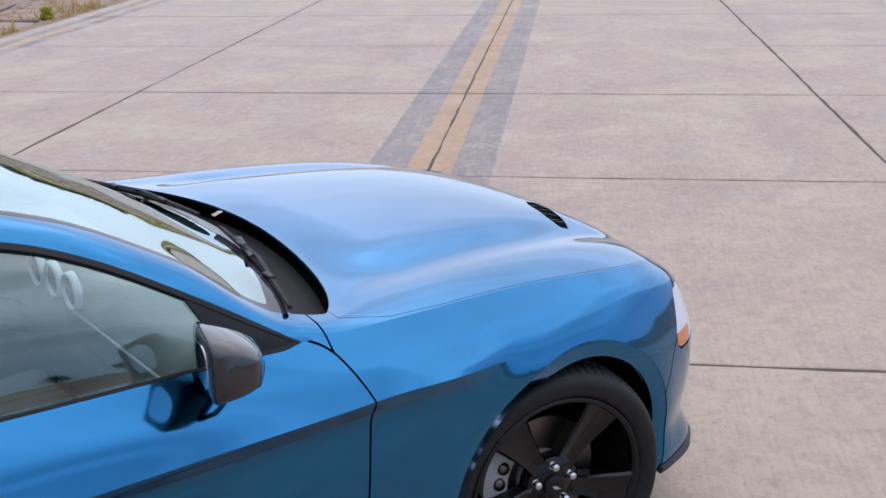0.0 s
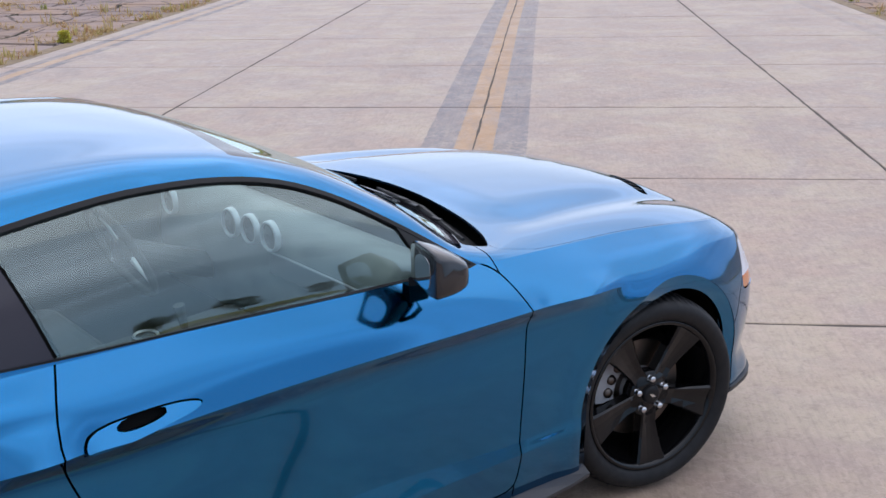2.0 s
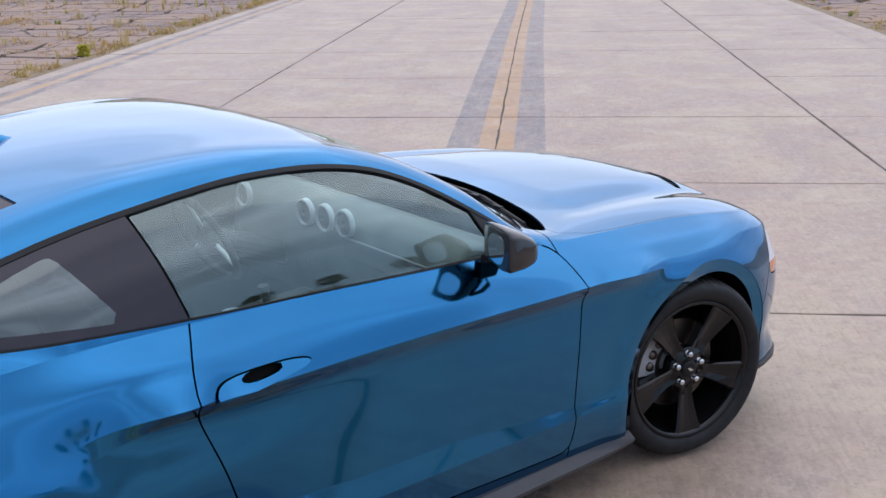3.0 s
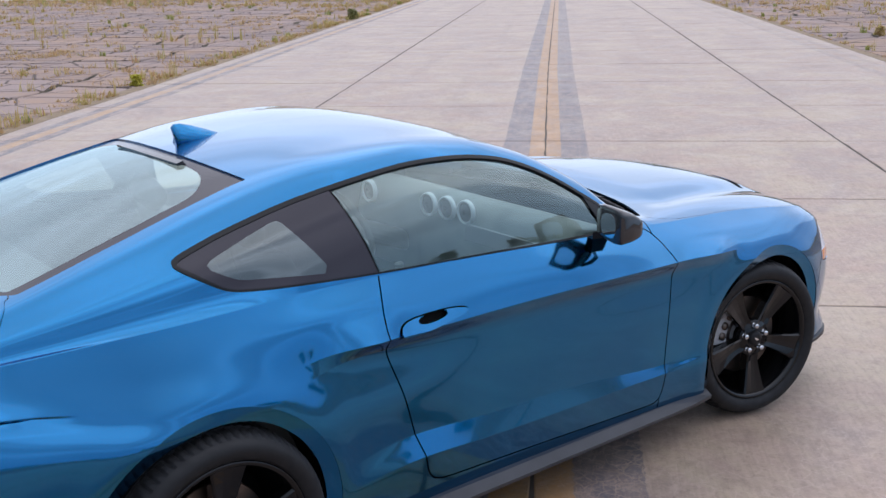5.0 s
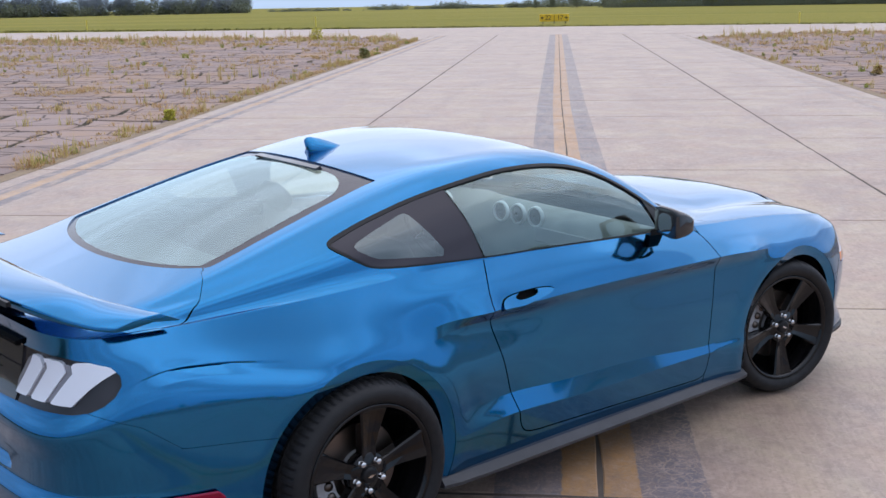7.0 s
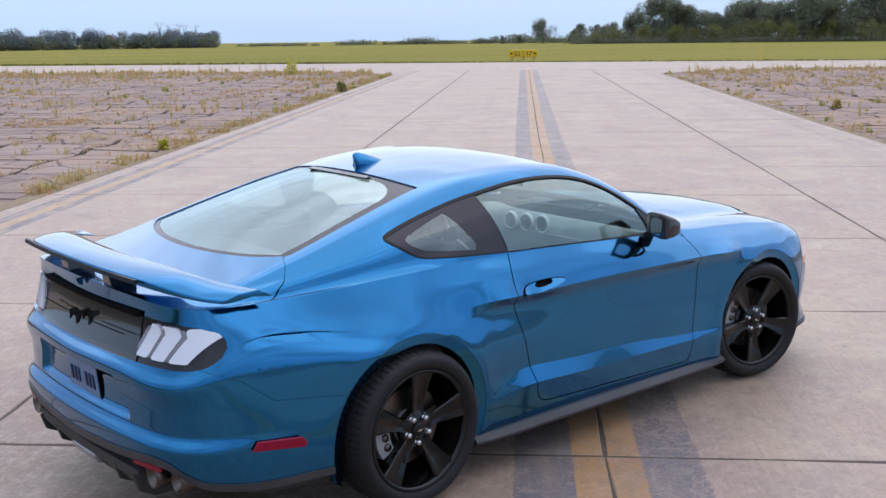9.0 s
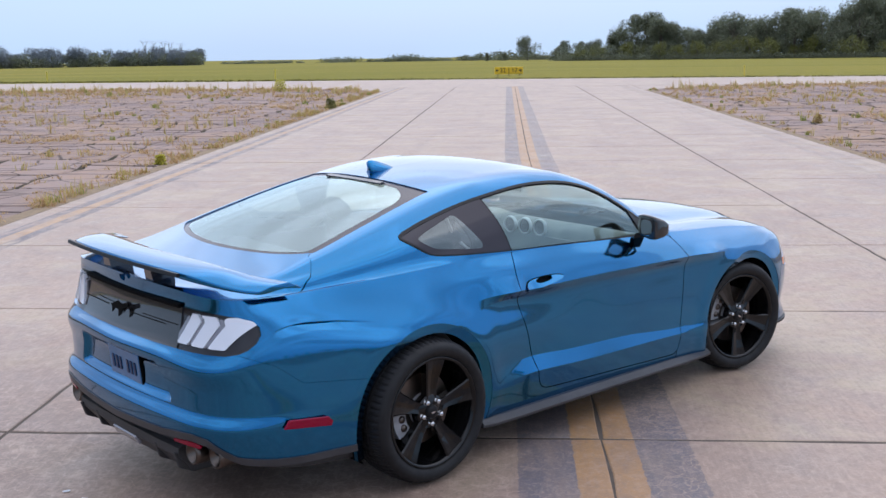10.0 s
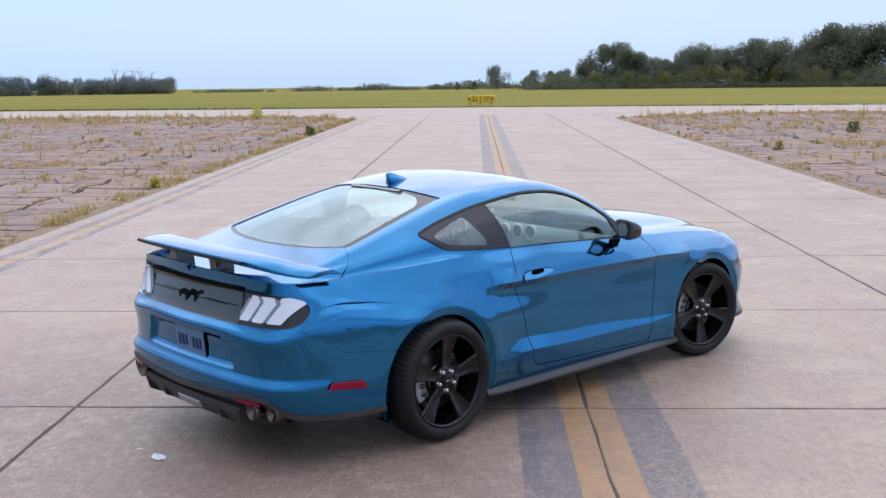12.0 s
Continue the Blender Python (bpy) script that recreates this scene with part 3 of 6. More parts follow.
# the land: one sheet to the horizon
bm = bmesh.new()
rings = [0, 40, 70, 95, 130, 180, 260, 400, 700, 1300, 2600]
loops = []
for r in rings:
    n = 1 if r == 0 else 72
    loops.append([bm.verts.new((r * math.cos(2 * math.pi * k / n), r * math.sin(2 * math.pi * k / n), -0.05 + (far_drop(r, 0) if r else 0))) for k in range(n)])
for k in range(72):
    bm.faces.new((loops[0][0], loops[1][k], loops[1][(k + 1) % 72]))
for a, b in zip(loops[1:], loops[2:]):
    for k in range(72):
        bm.faces.new((a[k], b[k], b[(k + 1) % 72], a[(k + 1) % 72]))
tagged(part("ground", bm, GRASS), "mown green grass field reaching to the horizon", "ground", kind="structure")


def sheet(name, corners, z, depth, mat, label, category):
    bm = bmesh.new()
    prism(bm, [(c[0], c[1]) for c in corners], depth, Matrix.Translation((0, 0, z - depth)))
    return tagged(part(name, bm, mat), label, category, kind="structure")


def on_run(u, v):
    p = RUN @ Vector((u + v * SKEW, v, 0))
    return p.x, p.y


way = (NEAR_B - NEAR_A).normalized()
sheet("runway", [NEAR_A - way * 150, NEAR_B + way * 190, FAR_B + way * 190, FAR_A - way * 150], 0.0, 0.04, RUNWAY, "pale concrete crossing runway beyond the taxiway", "runway")


def near_u(v):
    """u at which the crossing runway begins, at a distance v beside the taxiway's middle."""
    inv = RUN.inverted()
    a, b = inv @ Vector((*NEAR_A, 0)), inv @ Vector((*NEAR_B, 0))
    return a.x + (b.x - a.x) * (v - a.y) / (b.y - a.y)


def apron_end(v):
    """u at which the old apron ends: it rounds off towards the taxiway, where the concrete flares out."""
    side = (abs(v) - 6.2) / 9.0
    return near_u(v) - 6.0 * max(0.0, 1 - max(0.0, side)) ** 2.2


for sign, lo in ((1, 6.79), (-1, 6.13)):
    vs = [sign * (lo + 9.5 * f) for f in np.linspace(0, 1, 12)]
    corners = [on_run(apron_end(v) - 0.1, v) for v in vs] + [on_run(near_u(v) - 0.02, v) for v in vs[::-1]]
    sheet("taxiway_corner", corners if sign < 0 else corners[::-1], -0.001, 0.024, RUNWAY, "pale concrete corner flaring towards the runway", "taxiway")

# the bed that shows as dark joints between the slabs
sheet("taxiway_bed", [on_run(-26, -6.12), on_run(near_u(-6.12) - 0.3, -6.12), on_run(near_u(6.78) - 0.3, 6.78), on_run(-26, 6.78)], -0.004, 0.02, JOINT, "dark joint filler under the taxiway slabs", "pavement")
for lo, hi in ((6.80, 75.0), (-60.0, -6.14)):
    sheet("apron_bed", [on_run(-26, lo), on_run(near_u(lo) - 0.05, lo), on_run(near_u(hi) - 0.05, hi), on_run(-26, hi)], -0.026, 0.015, SOIL, "dry soil in the cracks of the old asphalt apron", "ground")

for lo, hi in ((6.79, 7.04), (-6.33, -6.13)):
    sheet("verge", [on_run(-26, lo), on_run(near_u(lo) - 0.05, lo), on_run(near_u(hi) - 0.05, hi), on_run(-26, hi)], -0.006, 0.02, LITTER, "strip of dry grass litter beside the pavement", "ground")


# the pavement goes on behind the viewer
sheet("taxiway_behind", [on_run(-140, -6.12), on_run(-26.01, -6.12), on_run(-26.01, 6.78), on_run(-140, 6.78)], 0.0, 0.04, CONCRETE, "beige concrete taxiway with a worn yellow line", "taxiway")
for lo, hi in ((6.80, 75.0), (-60.0, -6.14)):
    sheet("apron_behind", [on_run(-140, lo), on_run(-26.01, lo), on_run(-26.01, hi), on_run(-140, hi)], -0.004, 0.03, ASPHALT, "old grey asphalt apron", "apron")
taxiway = tagged(new("taxiway"), "sunlit beige concrete slabs with a worn yellow centre line", "taxiway", kind="structure")
rng = random.Random(4)
rows_of_slabs = []
k = -7
while True:
    u0 = -0.05 + ROW * k
    if u0 > near_u(0) + 1:
        break
    rows_of_slabs.append(u0)
    k += 1
for u0 in rows_of_slabs:
    for v0, v1 in zip(V_EDGES, V_EDGES[1:]):
        g = 0.012 if u0 < 6 else 0.016
        top = [min(u0 + ROW - g, near_u(v) - 0.02) for v in (v0 + g, v1 - g)]
        if min(top) - u0 < 0.3:
            continue
        h = g * 1.2  # the joints along the way are wider and more broken than those across it
        mid_a, mid_b = (0.10 * min(1.0, max(0.0, (q + 7) / 15)) for q in (u0, u0 + ROW))  # the middle joint drifts to the left
        a0, b0 = (mid_a, mid_b) if v0 == 0 else (0.0, 0.0)
        a1, b1 = (mid_a, mid_b) if v1 == 0 else (0.0, 0.0)
        h0, h1 = (h * (0.6 if edge_v == 0 else 1.0) for edge_v in (v0, v1))
        corners = [(u0 + g, v0 + h0 + a0), (top[0], v0 + h0 + b0), (top[1], v1 - h1 + b1), (u0 + g, v1 - h1 + a1)]
        ring_pts = []
        for (ua, va), (ub, vb) in zip(corners, corners[1:] + corners[:1]):
            for f in np.linspace(0, 1, 13)[:-1]:
                out = rng.uniform(-0.008, 0.006) + 0.004 * (f == 0)
                ring_pts.append((ua + (ub - ua) * f + (out if abs(ub - ua) < 0.5 else 0), va + (vb - va) * f + (out if abs(ub - ua) >= 0.5 else 0)))
        bm = bmesh.new()
        lift = rng.uniform(-0.0015, 0.0015)
        outer = [Vector((*on_run(u, v), -0.03)) for u, v in ring_pts]
        mid = sum(outer, Vector()) / len(outer)
        edge = [Vector((p.x, p.y, -0.003 + lift)) for p in outer]
        face = [p + (mid - p).normalized() * 0.008 for p in edge]
        face = [Vector((p.x, p.y, lift)) for p in face]
        loft(bm, [outer, edge, face])
        part("slab", bm, CONCRETE, taxiway)

# the old apron on both sides, cracked into uneven blocks
apron = tagged(new("apron"), "cracked grey asphalt apron broken into uneven blocks with weeds", "apron", kind="structure")


def block(bm, corners, z):
    n = len(corners)
    low = [bm.verts.new((x, y, -0.03)) for x, y in corners]
    cx, cy = sum(c[0] for c in corners) / n, sum(c[1] for c in corners) / n
    high = [bm.verts.new((x + (cx - x) * 0.025, y + (cy - y) * 0.025, z)) for x, y in corners]
    bm.faces.new(high)
    for i in range(n):
        bm.faces.new((low[i], low[(i + 1) % n], high[(i + 1) % n], high[i]))


def apron_cells(v_lo, v_hi, u_lo, seed, sign=1):
    """Jittered blocks: long cracks along the taxiway, ragged ones across it."""
    r = random.Random(seed)
    lines, v = [], v_lo
    while v < v_hi:
        lines.append(v)
        v += r.uniform(1.0, 2.3) * (1 + 0.02 * abs(v - v_lo))
    wave = {}

    def edge_v(i, u):
        if i == 0:
            return lines[0]
        a = wave.setdefault(i, (r.uniform(0, 6), r.uniform(0.1, 0.28), r.uniform(0.25, 0.7)))
        return lines[i] + a[1] * math.sin(a[2] * u + a[0]) + 0.12 * math.sin(2.7 * u + 3 * a[0])

    cells = []
    for i in range(len(lines) - 1):
        u, stop = u_lo + r.uniform(0, 1), apron_end(sign * (lines[i] + 0.8)) - 0.3
        lean0 = 0.0
        while u < stop:
            w = r.choice((0.7, 1.0, 1.3, 1.9)) * r.uniform(0.8, 1.25)
            u1, lean1 = min(u + w, stop), r.uniform(-0.35, 0.35)
            g = r.uniform(0.035, 0.075)
            um = (u + u1) / 2
            cells.append(((u + u1) / 2, lines[i], [
                (u + g, edge_v(i, u) + g), (um, edge_v(i, um) + g), (u1 - g, edge_v(i, u1) + g), (u1 + lean1 * 0.5 - g + r.uniform(-0.05, 0.05), (edge_v(i, u1) + edge_v(i + 1, u1)) / 2),
                (u1 + lean1 - g, edge_v(i + 1, u1) - g), (um + (lean0 + lean1) / 2, edge_v(i + 1, um) - g), (u + lean0 + g, edge_v(i + 1, u) - g), (u + lean0 * 0.5 + g, (edge_v(i, u) + edge_v(i + 1, u)) / 2)]))
            u, lean0 = u1, lean1
    return cells


all_cells = apron_cells(7.0, 62, -3.0, 11) + [(u, -v, [(a, -b) for a, b in c]) for u, v, c in apron_cells(6.3, 52, -24, 12, -1)]
all_cells.sort(key=lambda c: (c[0] + 4) ** 2 + c[1] ** 2 + (2000 if c[1] < 0 and c[0] < 4 else 0))
far_bm = bmesh.new()
for i, (u, v, corners) in enumerate(all_cells):
    pts = [on_run(a, b) for a, b in (corners if v > 0 else corners[::-1])]
    z = rng.uniform(-0.012, -0.002)
    if i < 280:
        bm = bmesh.new()
        block(bm, pts, z)
        part("block", bm, ASPHALT, apron)
    else:
        block(far_bm, pts, z)
tagged(part("far_blocks", far_bm, ASPHALT, apron), kind="stuff")


# weeds
def tuft(bm, at, r, height, spread, blades, width):
    for _ in range(blades):
        a, lean = r.uniform(0, 2 * math.pi), r.uniform(0.1, 1.0) * spread
        h, w = height * r.uniform(0.45, 1.0), width * r.uniform(0.6, 1.3)
        bx, by = at[0] + r.gauss(0, spread * 0.35), at[1] + r.gauss(0, spread * 0.35)
        c, s = math.cos(a), math.sin(a)
        p0 = bm.verts.new((bx - s * w, by + c * w, at[2]))
        p1 = bm.verts.new((bx + s * w, by - c * w, at[2]))
        m0 = bm.verts.new((bx + c * lean * 0.4 - s * w * 0.7, by + s * lean * 0.4 + c * w * 0.7, at[2] + h * 0.6))
        m1 = bm.verts.new((bx + c * lean * 0.4 + s * w * 0.7, by + s * lean * 0.4 - c * w * 0.7, at[2] + h * 0.6))
        t0 = bm.verts.new((bx + c * lean, by + s * lean, at[2] + h))
        bm.faces.new((p0, p1, m1, m0))
        bm.faces.new((m0, m1, t0))


def weeds(name, mat, label, seed, count, height, spread, blades, width, green=False):
    r = random.Random(seed)
    bm = bmesh.new()
    spots = [(r.uniform(-2, 44), r.uniform(8, 45), r.uniform(0.6, 2.4)) for _ in range(46)] + [(r.uniform(6, 42), r.uniform(-40, -7.5), r.uniform(0.6, 2.2)) for _ in range(30)]
    for _ in range(count):
        kind = r.random()
        if kind < 0.14:  # along the pavement's edges
            u = r.uniform(-4, 46)
            v = 6.88 + abs(r.gauss(0, 0.30)) if r.random() < 0.82 else -6.20 - abs(r.gauss(0, 0.28))
            if math.sin(1.7 * u + 0.6 * math.sin(4.1 * u)) * math.sin(0.53 * u + 1.0) < -0.12 and r.random() < 0.8:
                continue
        elif kind < 0.62:  # in patches
            su, sv, sr = r.choice(spots)
            u, v = r.gauss(su, sr), r.gauss(sv, sr * 0.7)
        elif kind < 0.84:  # thick before the crossing runway
            v = r.uniform(8, 58) if r.random() < 0.6 else r.uniform(-45, -7)
            u = apron_end(v) - abs(r.gauss(0, 3.0)) - 0.3
        else:
            u, v = r.uniform(-3, 46), (r.uniform(7.2, 55) if r.random() < 0.6 else r.uniform(-45, -6.6))
        if -6.17 < v < 6.83 or u > apron_end(v) - 0.25:
            continue
        x, y = on_run(u, v)
        f = r.uniform(0.45, 1.25) * (1.5 if 0.62 <= kind < 0.84 else 0.75 if kind < 0.20 else 1.0)
        tuft(bm, (x, y, -0.02), r, height * f, spread * f, blades, width * (1 + max(0, u) * 0.02))
    return tagged(part(name, bm, mat), label, "weeds", kind="stuff")


weeds("dry_weeds", WEED_DRY, "dry tan weeds growing from cracks in the asphalt", 21, 5200, 0.14, 0.22, 12, 0.008)
weeds("mixed_weeds", WEED, "yellow-green and reddish weeds in the asphalt cracks", 22, 1500, 0.24, 0.17, 12, 0.009)
weeds("green_weeds", WEED_GREEN, "green weeds along the broken pavement edge", 23, 300, 0.22, 0.13, 16, 0.010)
weeds("tall_stalks", WEED, "tall thin yellow-green stalks along the pavement edge", 24, 600, 0.42, 0.08, 7, 0.007)


r = random.Random(25)
bm = bmesh.new()
far_way = (FAR_B - FAR_A).normalized()
for _ in range(2600):
    q = FAR_A + far_way * r.uniform(-45, 75) + Vector((far_way.y, -far_way.x)) * (0.1 + abs(r.gauss(0, 0.35)))
    tuft(bm, (q.x, q.y, -0.05), r, 0.22 * r.uniform(0.5, 1.1), 0.22, 6, 0.02)
tagged(part("rough_grass", bm, GRASS_EDGE), "unmown dark grass along the runway edge", "grass", kind="stuff")


def shrub(x, y, size, mat, seed, label):
    r = random.Random(seed)
    top = thing("shrub", pose(x, y, -0.02), label, "shrub")
    bm = bmesh.new()
    for _ in range(7):
        a, h = r.uniform(0, 6.28), size * r.uniform(0.5, 0.9)
        tube(bm, [(0, 0, 0), (0.15 * size * math.cos(a), 0.15 * size * math.sin(a), h * 0.5), (0.4 * size * math.cos(a), 0.4 * size * math.sin(a), h)], [0.008, 0.006, 0.003], 5)
    part("stems", bm, WEED_DRY, top)
    bm = bmesh.new()
    for _ in range(260):
        a, q = r.uniform(0, 6.28), r.random() ** 0.5
        h = size * r.uniform(0.08, 1.0)
        p = Vector((q * 0.6 * size * math.cos(a) * (1.1 - 0.5 * h / size), q * 0.6 * size * math.sin(a) * (1.1 - 0.5 * h / size), h))
        m = Matrix.Translation(p) @ Euler((r.uniform(-1, 1), r.uniform(-1, 1), r.uniform(0, 6))).to_matrix().to_4x4()
        w, l = 0.035 * size + 0.008, 0.09 * size + 0.02
        bm.faces.new([bm.verts.new(m @ Vector(c)) for c in ((-w, 0, 0), (0, -l, 0.01), (w, 0, 0), (0, l, 0.01))])
    part("leaves", bm, mat, top)


shrub(6.80, 14.45, 0.20, BUSH_YELLOW, 1, "small bright green weed on the pavement edge")
shrub(21.0, 28.2, 0.36, LEAVES[1], 2, "dark green weed clump at the pavement edge")
shrub(29.3, 43.7, 0.62, BUSH_YELLOW, 3, "yellow-green bush on the old asphalt")
shrub(33.06, 12.91, 0.42, LEAVES[1], 4, "low dark green bush on the old asphalt")
shrub(3.0, 17.3, 0.45, WEED, 5, "yellow-green weed clump in the cracks")
shrub(24.0, 10.6, 0.24, WEED, 6, "yellow-green weed clump in the cracks")


# trees
def tree_mesh(r, height, width, leaf, count, trunk_h, form="round"):
    wood, crown = bmesh.new(), bmesh.new()
    tube(wood, [(0, 0, -0.5), (r.uniform(-.1, .1), 0, trunk_h), (r.uniform(-.4, .4), r.uniform(-.4, .4), height * 0.75)], [0.026 * height, 0.02 * height, 0.006 * height], 8)
    lumps = []
    for _ in range(20):
        a, q = r.uniform(0, 6.28), r.uniform(0.15, 1.0) ** 0.6
        h = r.uniform(trunk_h, height * 0.93)
        fall = 1.0 - 0.55 * max(0.0, (h - height * 0.55) / (height * 0.45)) ** 1.4
        c = Vector((0.5 * width * q * fall * math.cos(a), 0.5 * width * q * fall * math.sin(a), h))
        lumps.append((c, width * r.uniform(0.17, 0.27)))
        tube(wood, [(0, 0, max(trunk_h * 0.7, h * 0.55)), c * 0.6 + Vector((0, 0, h * 0.35)), c], [0.008 * height, 0.005 * height, 0.002 * height], 5)
    for _ in range(count):
        c, s = r.choice(lumps)
        d = Vector((r.gauss(0, 1), r.gauss(0, 1), r.gauss(0, 0.85)))
        d = d.normalized() * s * r.uniform(0.55, 1.12)
        m = Matrix.Translation(c + d) @ Euler((r.uniform(-1.3, 1.3), r.uniform(-1.3, 1.3), r.uniform(0, 6.3))).to_matrix().to_4x4()
        w = leaf * r.uniform(0.6, 1.3)
        crown.faces.new([crown.verts.new(m @ Vector(p)) for p in ((-w, 0, 0), (-0.2 * w, -0.7 * w, 0.1 * w), (w, 0, 0), (0.2 * w, 0.7 * w, 0.1 * w))])
    return wood, crown


def make_tree(name, seed, height, width, mat, label, leaf=0.21, count=6500, trunk=0.16, category="tree"):
    top = thing(name, pose(0, 0, -400), label, category, group="trees behind the field")
    wood, crown = tree_mesh(random.Random(seed), height, width, leaf, count, height * trunk)
    part("trunk", smooth(wood), BARK, top)
    part("crown", crown, mat, top)
    return top


def far_place(azimuth, distance):
    x, y = -4.36 + distance * math.cos(radians(azimuth)), -5.5 + distance * math.sin(radians(azimuth))
    return x, y, far_drop(x, y)


def plant(kinds, azimuth, distance, scale, r, wide=1.0):
    x, y, z = far_place(azimuth, distance)
    m = pose(x, y, z - 0.1, 0, 0, r.uniform(0, 360)) @ Matrix.Diagonal((scale * wide, scale * wide, scale, 1))
    made = copy_thing(r.choice(kinds), m)
    made.matrix_basis = m


big = [make_tree("tree", 31 + i, 12, w, LEAVES[0], "tall dark green broadleaf tree behind the grass field") for i, w in enumerate((9.5, 8.0, 11.0))]
light = [make_tree("tree", 41 + i, 7, w, LEAVES[1], "lower yellow-green tree before the taller wood", count=1500) for i, w in enumerate((7.0, 8.5))]
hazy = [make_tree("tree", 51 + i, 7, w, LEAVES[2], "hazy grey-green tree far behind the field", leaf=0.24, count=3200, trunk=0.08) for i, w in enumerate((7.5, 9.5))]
bush = [make_tree("hedge_bush", 61 + i, 2.6, w, LEAVES[0], "low dark hedge bush at the end of the field", leaf=0.24, count=700, trunk=0.05, category="bush") for i, w in enumerate((5.0, 6.5))]
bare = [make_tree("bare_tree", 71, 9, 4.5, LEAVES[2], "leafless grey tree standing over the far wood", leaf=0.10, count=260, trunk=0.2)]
r = random.Random(77)
# right wood: its height along the view, as (azimuth, metres)
WOOD = [(42.1, 2.6), (41.6, 4.8), (40.4, 5.0), (39.2, 5.6), (38.4, 10.8), (37.4, 11.4), (36.4, 9.0), (35.6, 7.2), (34.8, 8.2), (34.0, 10.4), (33.0, 10.2), (32.0, 9.6), (31.0, 11.4), (30.0, 11.4), (29.0, 10.4), (28.2, 14.0), (27.2, 14.6), (26.0, 15.6), (24.6, 15.0), (23.4, 14.0), (22.0, 14.5), (20.4, 14.0), (18.5, 14.0)]
for (a0, h0), (a1, h1) in zip(WOOD, WOOD[1:]):
    for f in (0.0, 0.5):
        h = h0 + (h1 - h0) * f
        plant(big, a0 + (a1 - a0) * f + r.uniform(-0.15, 0.15), 300 + r.uniform(-4, 12), h / 12 * r.uniform(0.9, 1.08), r)
    if h0 > 4:
        plant(light, (a0 + a1) / 2 + r.uniform(-0.3, 0.3), 292 + r.uniform(-3, 3), min(h0, 7) / 7 * r.uniform(0.45, 0.8), r)
for i in range(26):  # undergrowth that closes the wood at the ground
    plant(bush, 41.8 - 0.9 * i + r.uniform(-0.2, 0.2), 294 + r.uniform(-3, 6), r.uniform(0.9, 1.4), r)
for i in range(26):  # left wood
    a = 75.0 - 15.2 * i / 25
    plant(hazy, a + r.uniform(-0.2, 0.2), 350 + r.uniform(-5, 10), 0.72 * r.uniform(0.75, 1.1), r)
    plant(bush, a + 0.3, 345, r.uniform(0.9, 1.3), r)
for a, size in ((58.6, 0.30), (58.0, 0.36), (57.4, 0.42), (56.8, 0.34), (56.2, 0.40), (55.6, 0.36), (55.0, 0.26), (53.4, 0.50), (52.8, 0.62), (52.4, 0.55), (51.2, 0.40), (50.6, 0.45), (50.0, 0.66),
                (49.6, 0.72), (49.2, 0.66), (48.7, 0.44), (48.2, 0.48), (47.6, 0.40), (46.7, 0.62), (46.3, 0.70), (45.4, 0.95), (44.9, 0.7), (44.3, 1.0), (43.0, 0.8), (42.6, 0.6)):
    plant(bush, a + r.uniform(-0.1, 0.1), 390 + r.uniform(-10, 20), size, r, 2.2)  # low scrub on the skyline
for i in range(70):  # a dark hedge along the foot of the wood
    plant(bush, 41.9 - 0.35 * i, 288 + r.uniform(-1, 1), r.uniform(0.40, 0.52), r)
plant(big, 43.49, 330, 0.56, r)
plant(big, 45.5, 330, 0.20, r)
plant(big, 44.6, 330, 0.22, r)
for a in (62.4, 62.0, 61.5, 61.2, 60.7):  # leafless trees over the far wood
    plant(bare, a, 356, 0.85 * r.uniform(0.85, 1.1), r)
for i in range(30):  # the wood behind the viewer, which the car's side mirrors
    x, y, z = far_place(165 + 150 * i / 29, 290 + r.uniform(-12, 12))
    m = pose(x, y, -0.1, 0, 0, r.uniform(0, 360)) @ Matrix.Scale(r.uniform(0.9, 1.4), 4)
    copy_thing(r.choice(big), m).matrix_basis = m
for o in (*big, *light, *hazy, *bush, *bare):
    for c in list(o.children):
        bpy.data.objects.remove(c)
    bpy.data.objects.remove(o)

# airfield signs and marker posts
def airfield_sign():
    top = thing("airfield_sign", pose(56.3, 53.8, 0, 0, 0, -43.5), "yellow airfield direction sign with black numbers and arrows", "sign")
    bm = bmesh.new()
    box(bm, (2.1, 0.20, 0.52), (0, 0, 0.42), bevel=0.03)
    cabinet = part("cabinet", bm, SIGN_YELLOW, top)
    for x in (-0.8, 0, 0.8):
        bm = bmesh.new()
        tube(bm, [(x, 0, 0), (x, 0, 0.18)], 0.03)
        part("leg", bm, SIGN_BLACK, top)
    bm = bmesh.new()
    box(bm, (0.03, 0.012, 0.44), (0, -0.104, 0.42))
    part("divider", bm, SIGN_BLACK, top)
    for text, x in (("22", -0.44), ("17", 0.42)):
        curve = bpy.data.curves.new("number", "FONT")
        curve.body, curve.size, curve.align_x, curve.align_y, curve.extrude = text, 0.46, "CENTER", "CENTER", 0.004
        ob = new("number", curve)
        data = bpy.data.meshes.new_from_object(ob)
        bpy.data.objects.remove(ob)
        data.transform(pose(x, -0.106, 0.42, 90, 0, 0))
        part("number", data, SIGN_BLACK, top)
    for x, s in ((-0.86, -1), (0.86, 1)):
        bm = bmesh.new()
        prism(bm, [(x + s * 0.12, 0.42), (x - s * 0.02, 0.53), (x - s * 0.02, 0.45), (x - s * 0.12, 0.45), (x - s * 0.12, 0.39), (x - s * 0.02, 0.39), (x - s * 0.02, 0.31)], 0.008, pose(0, -0.102, 0, 90, 0, 0))
        part("arrow", bm, SIGN_BLACK, top)


airfield_sign()


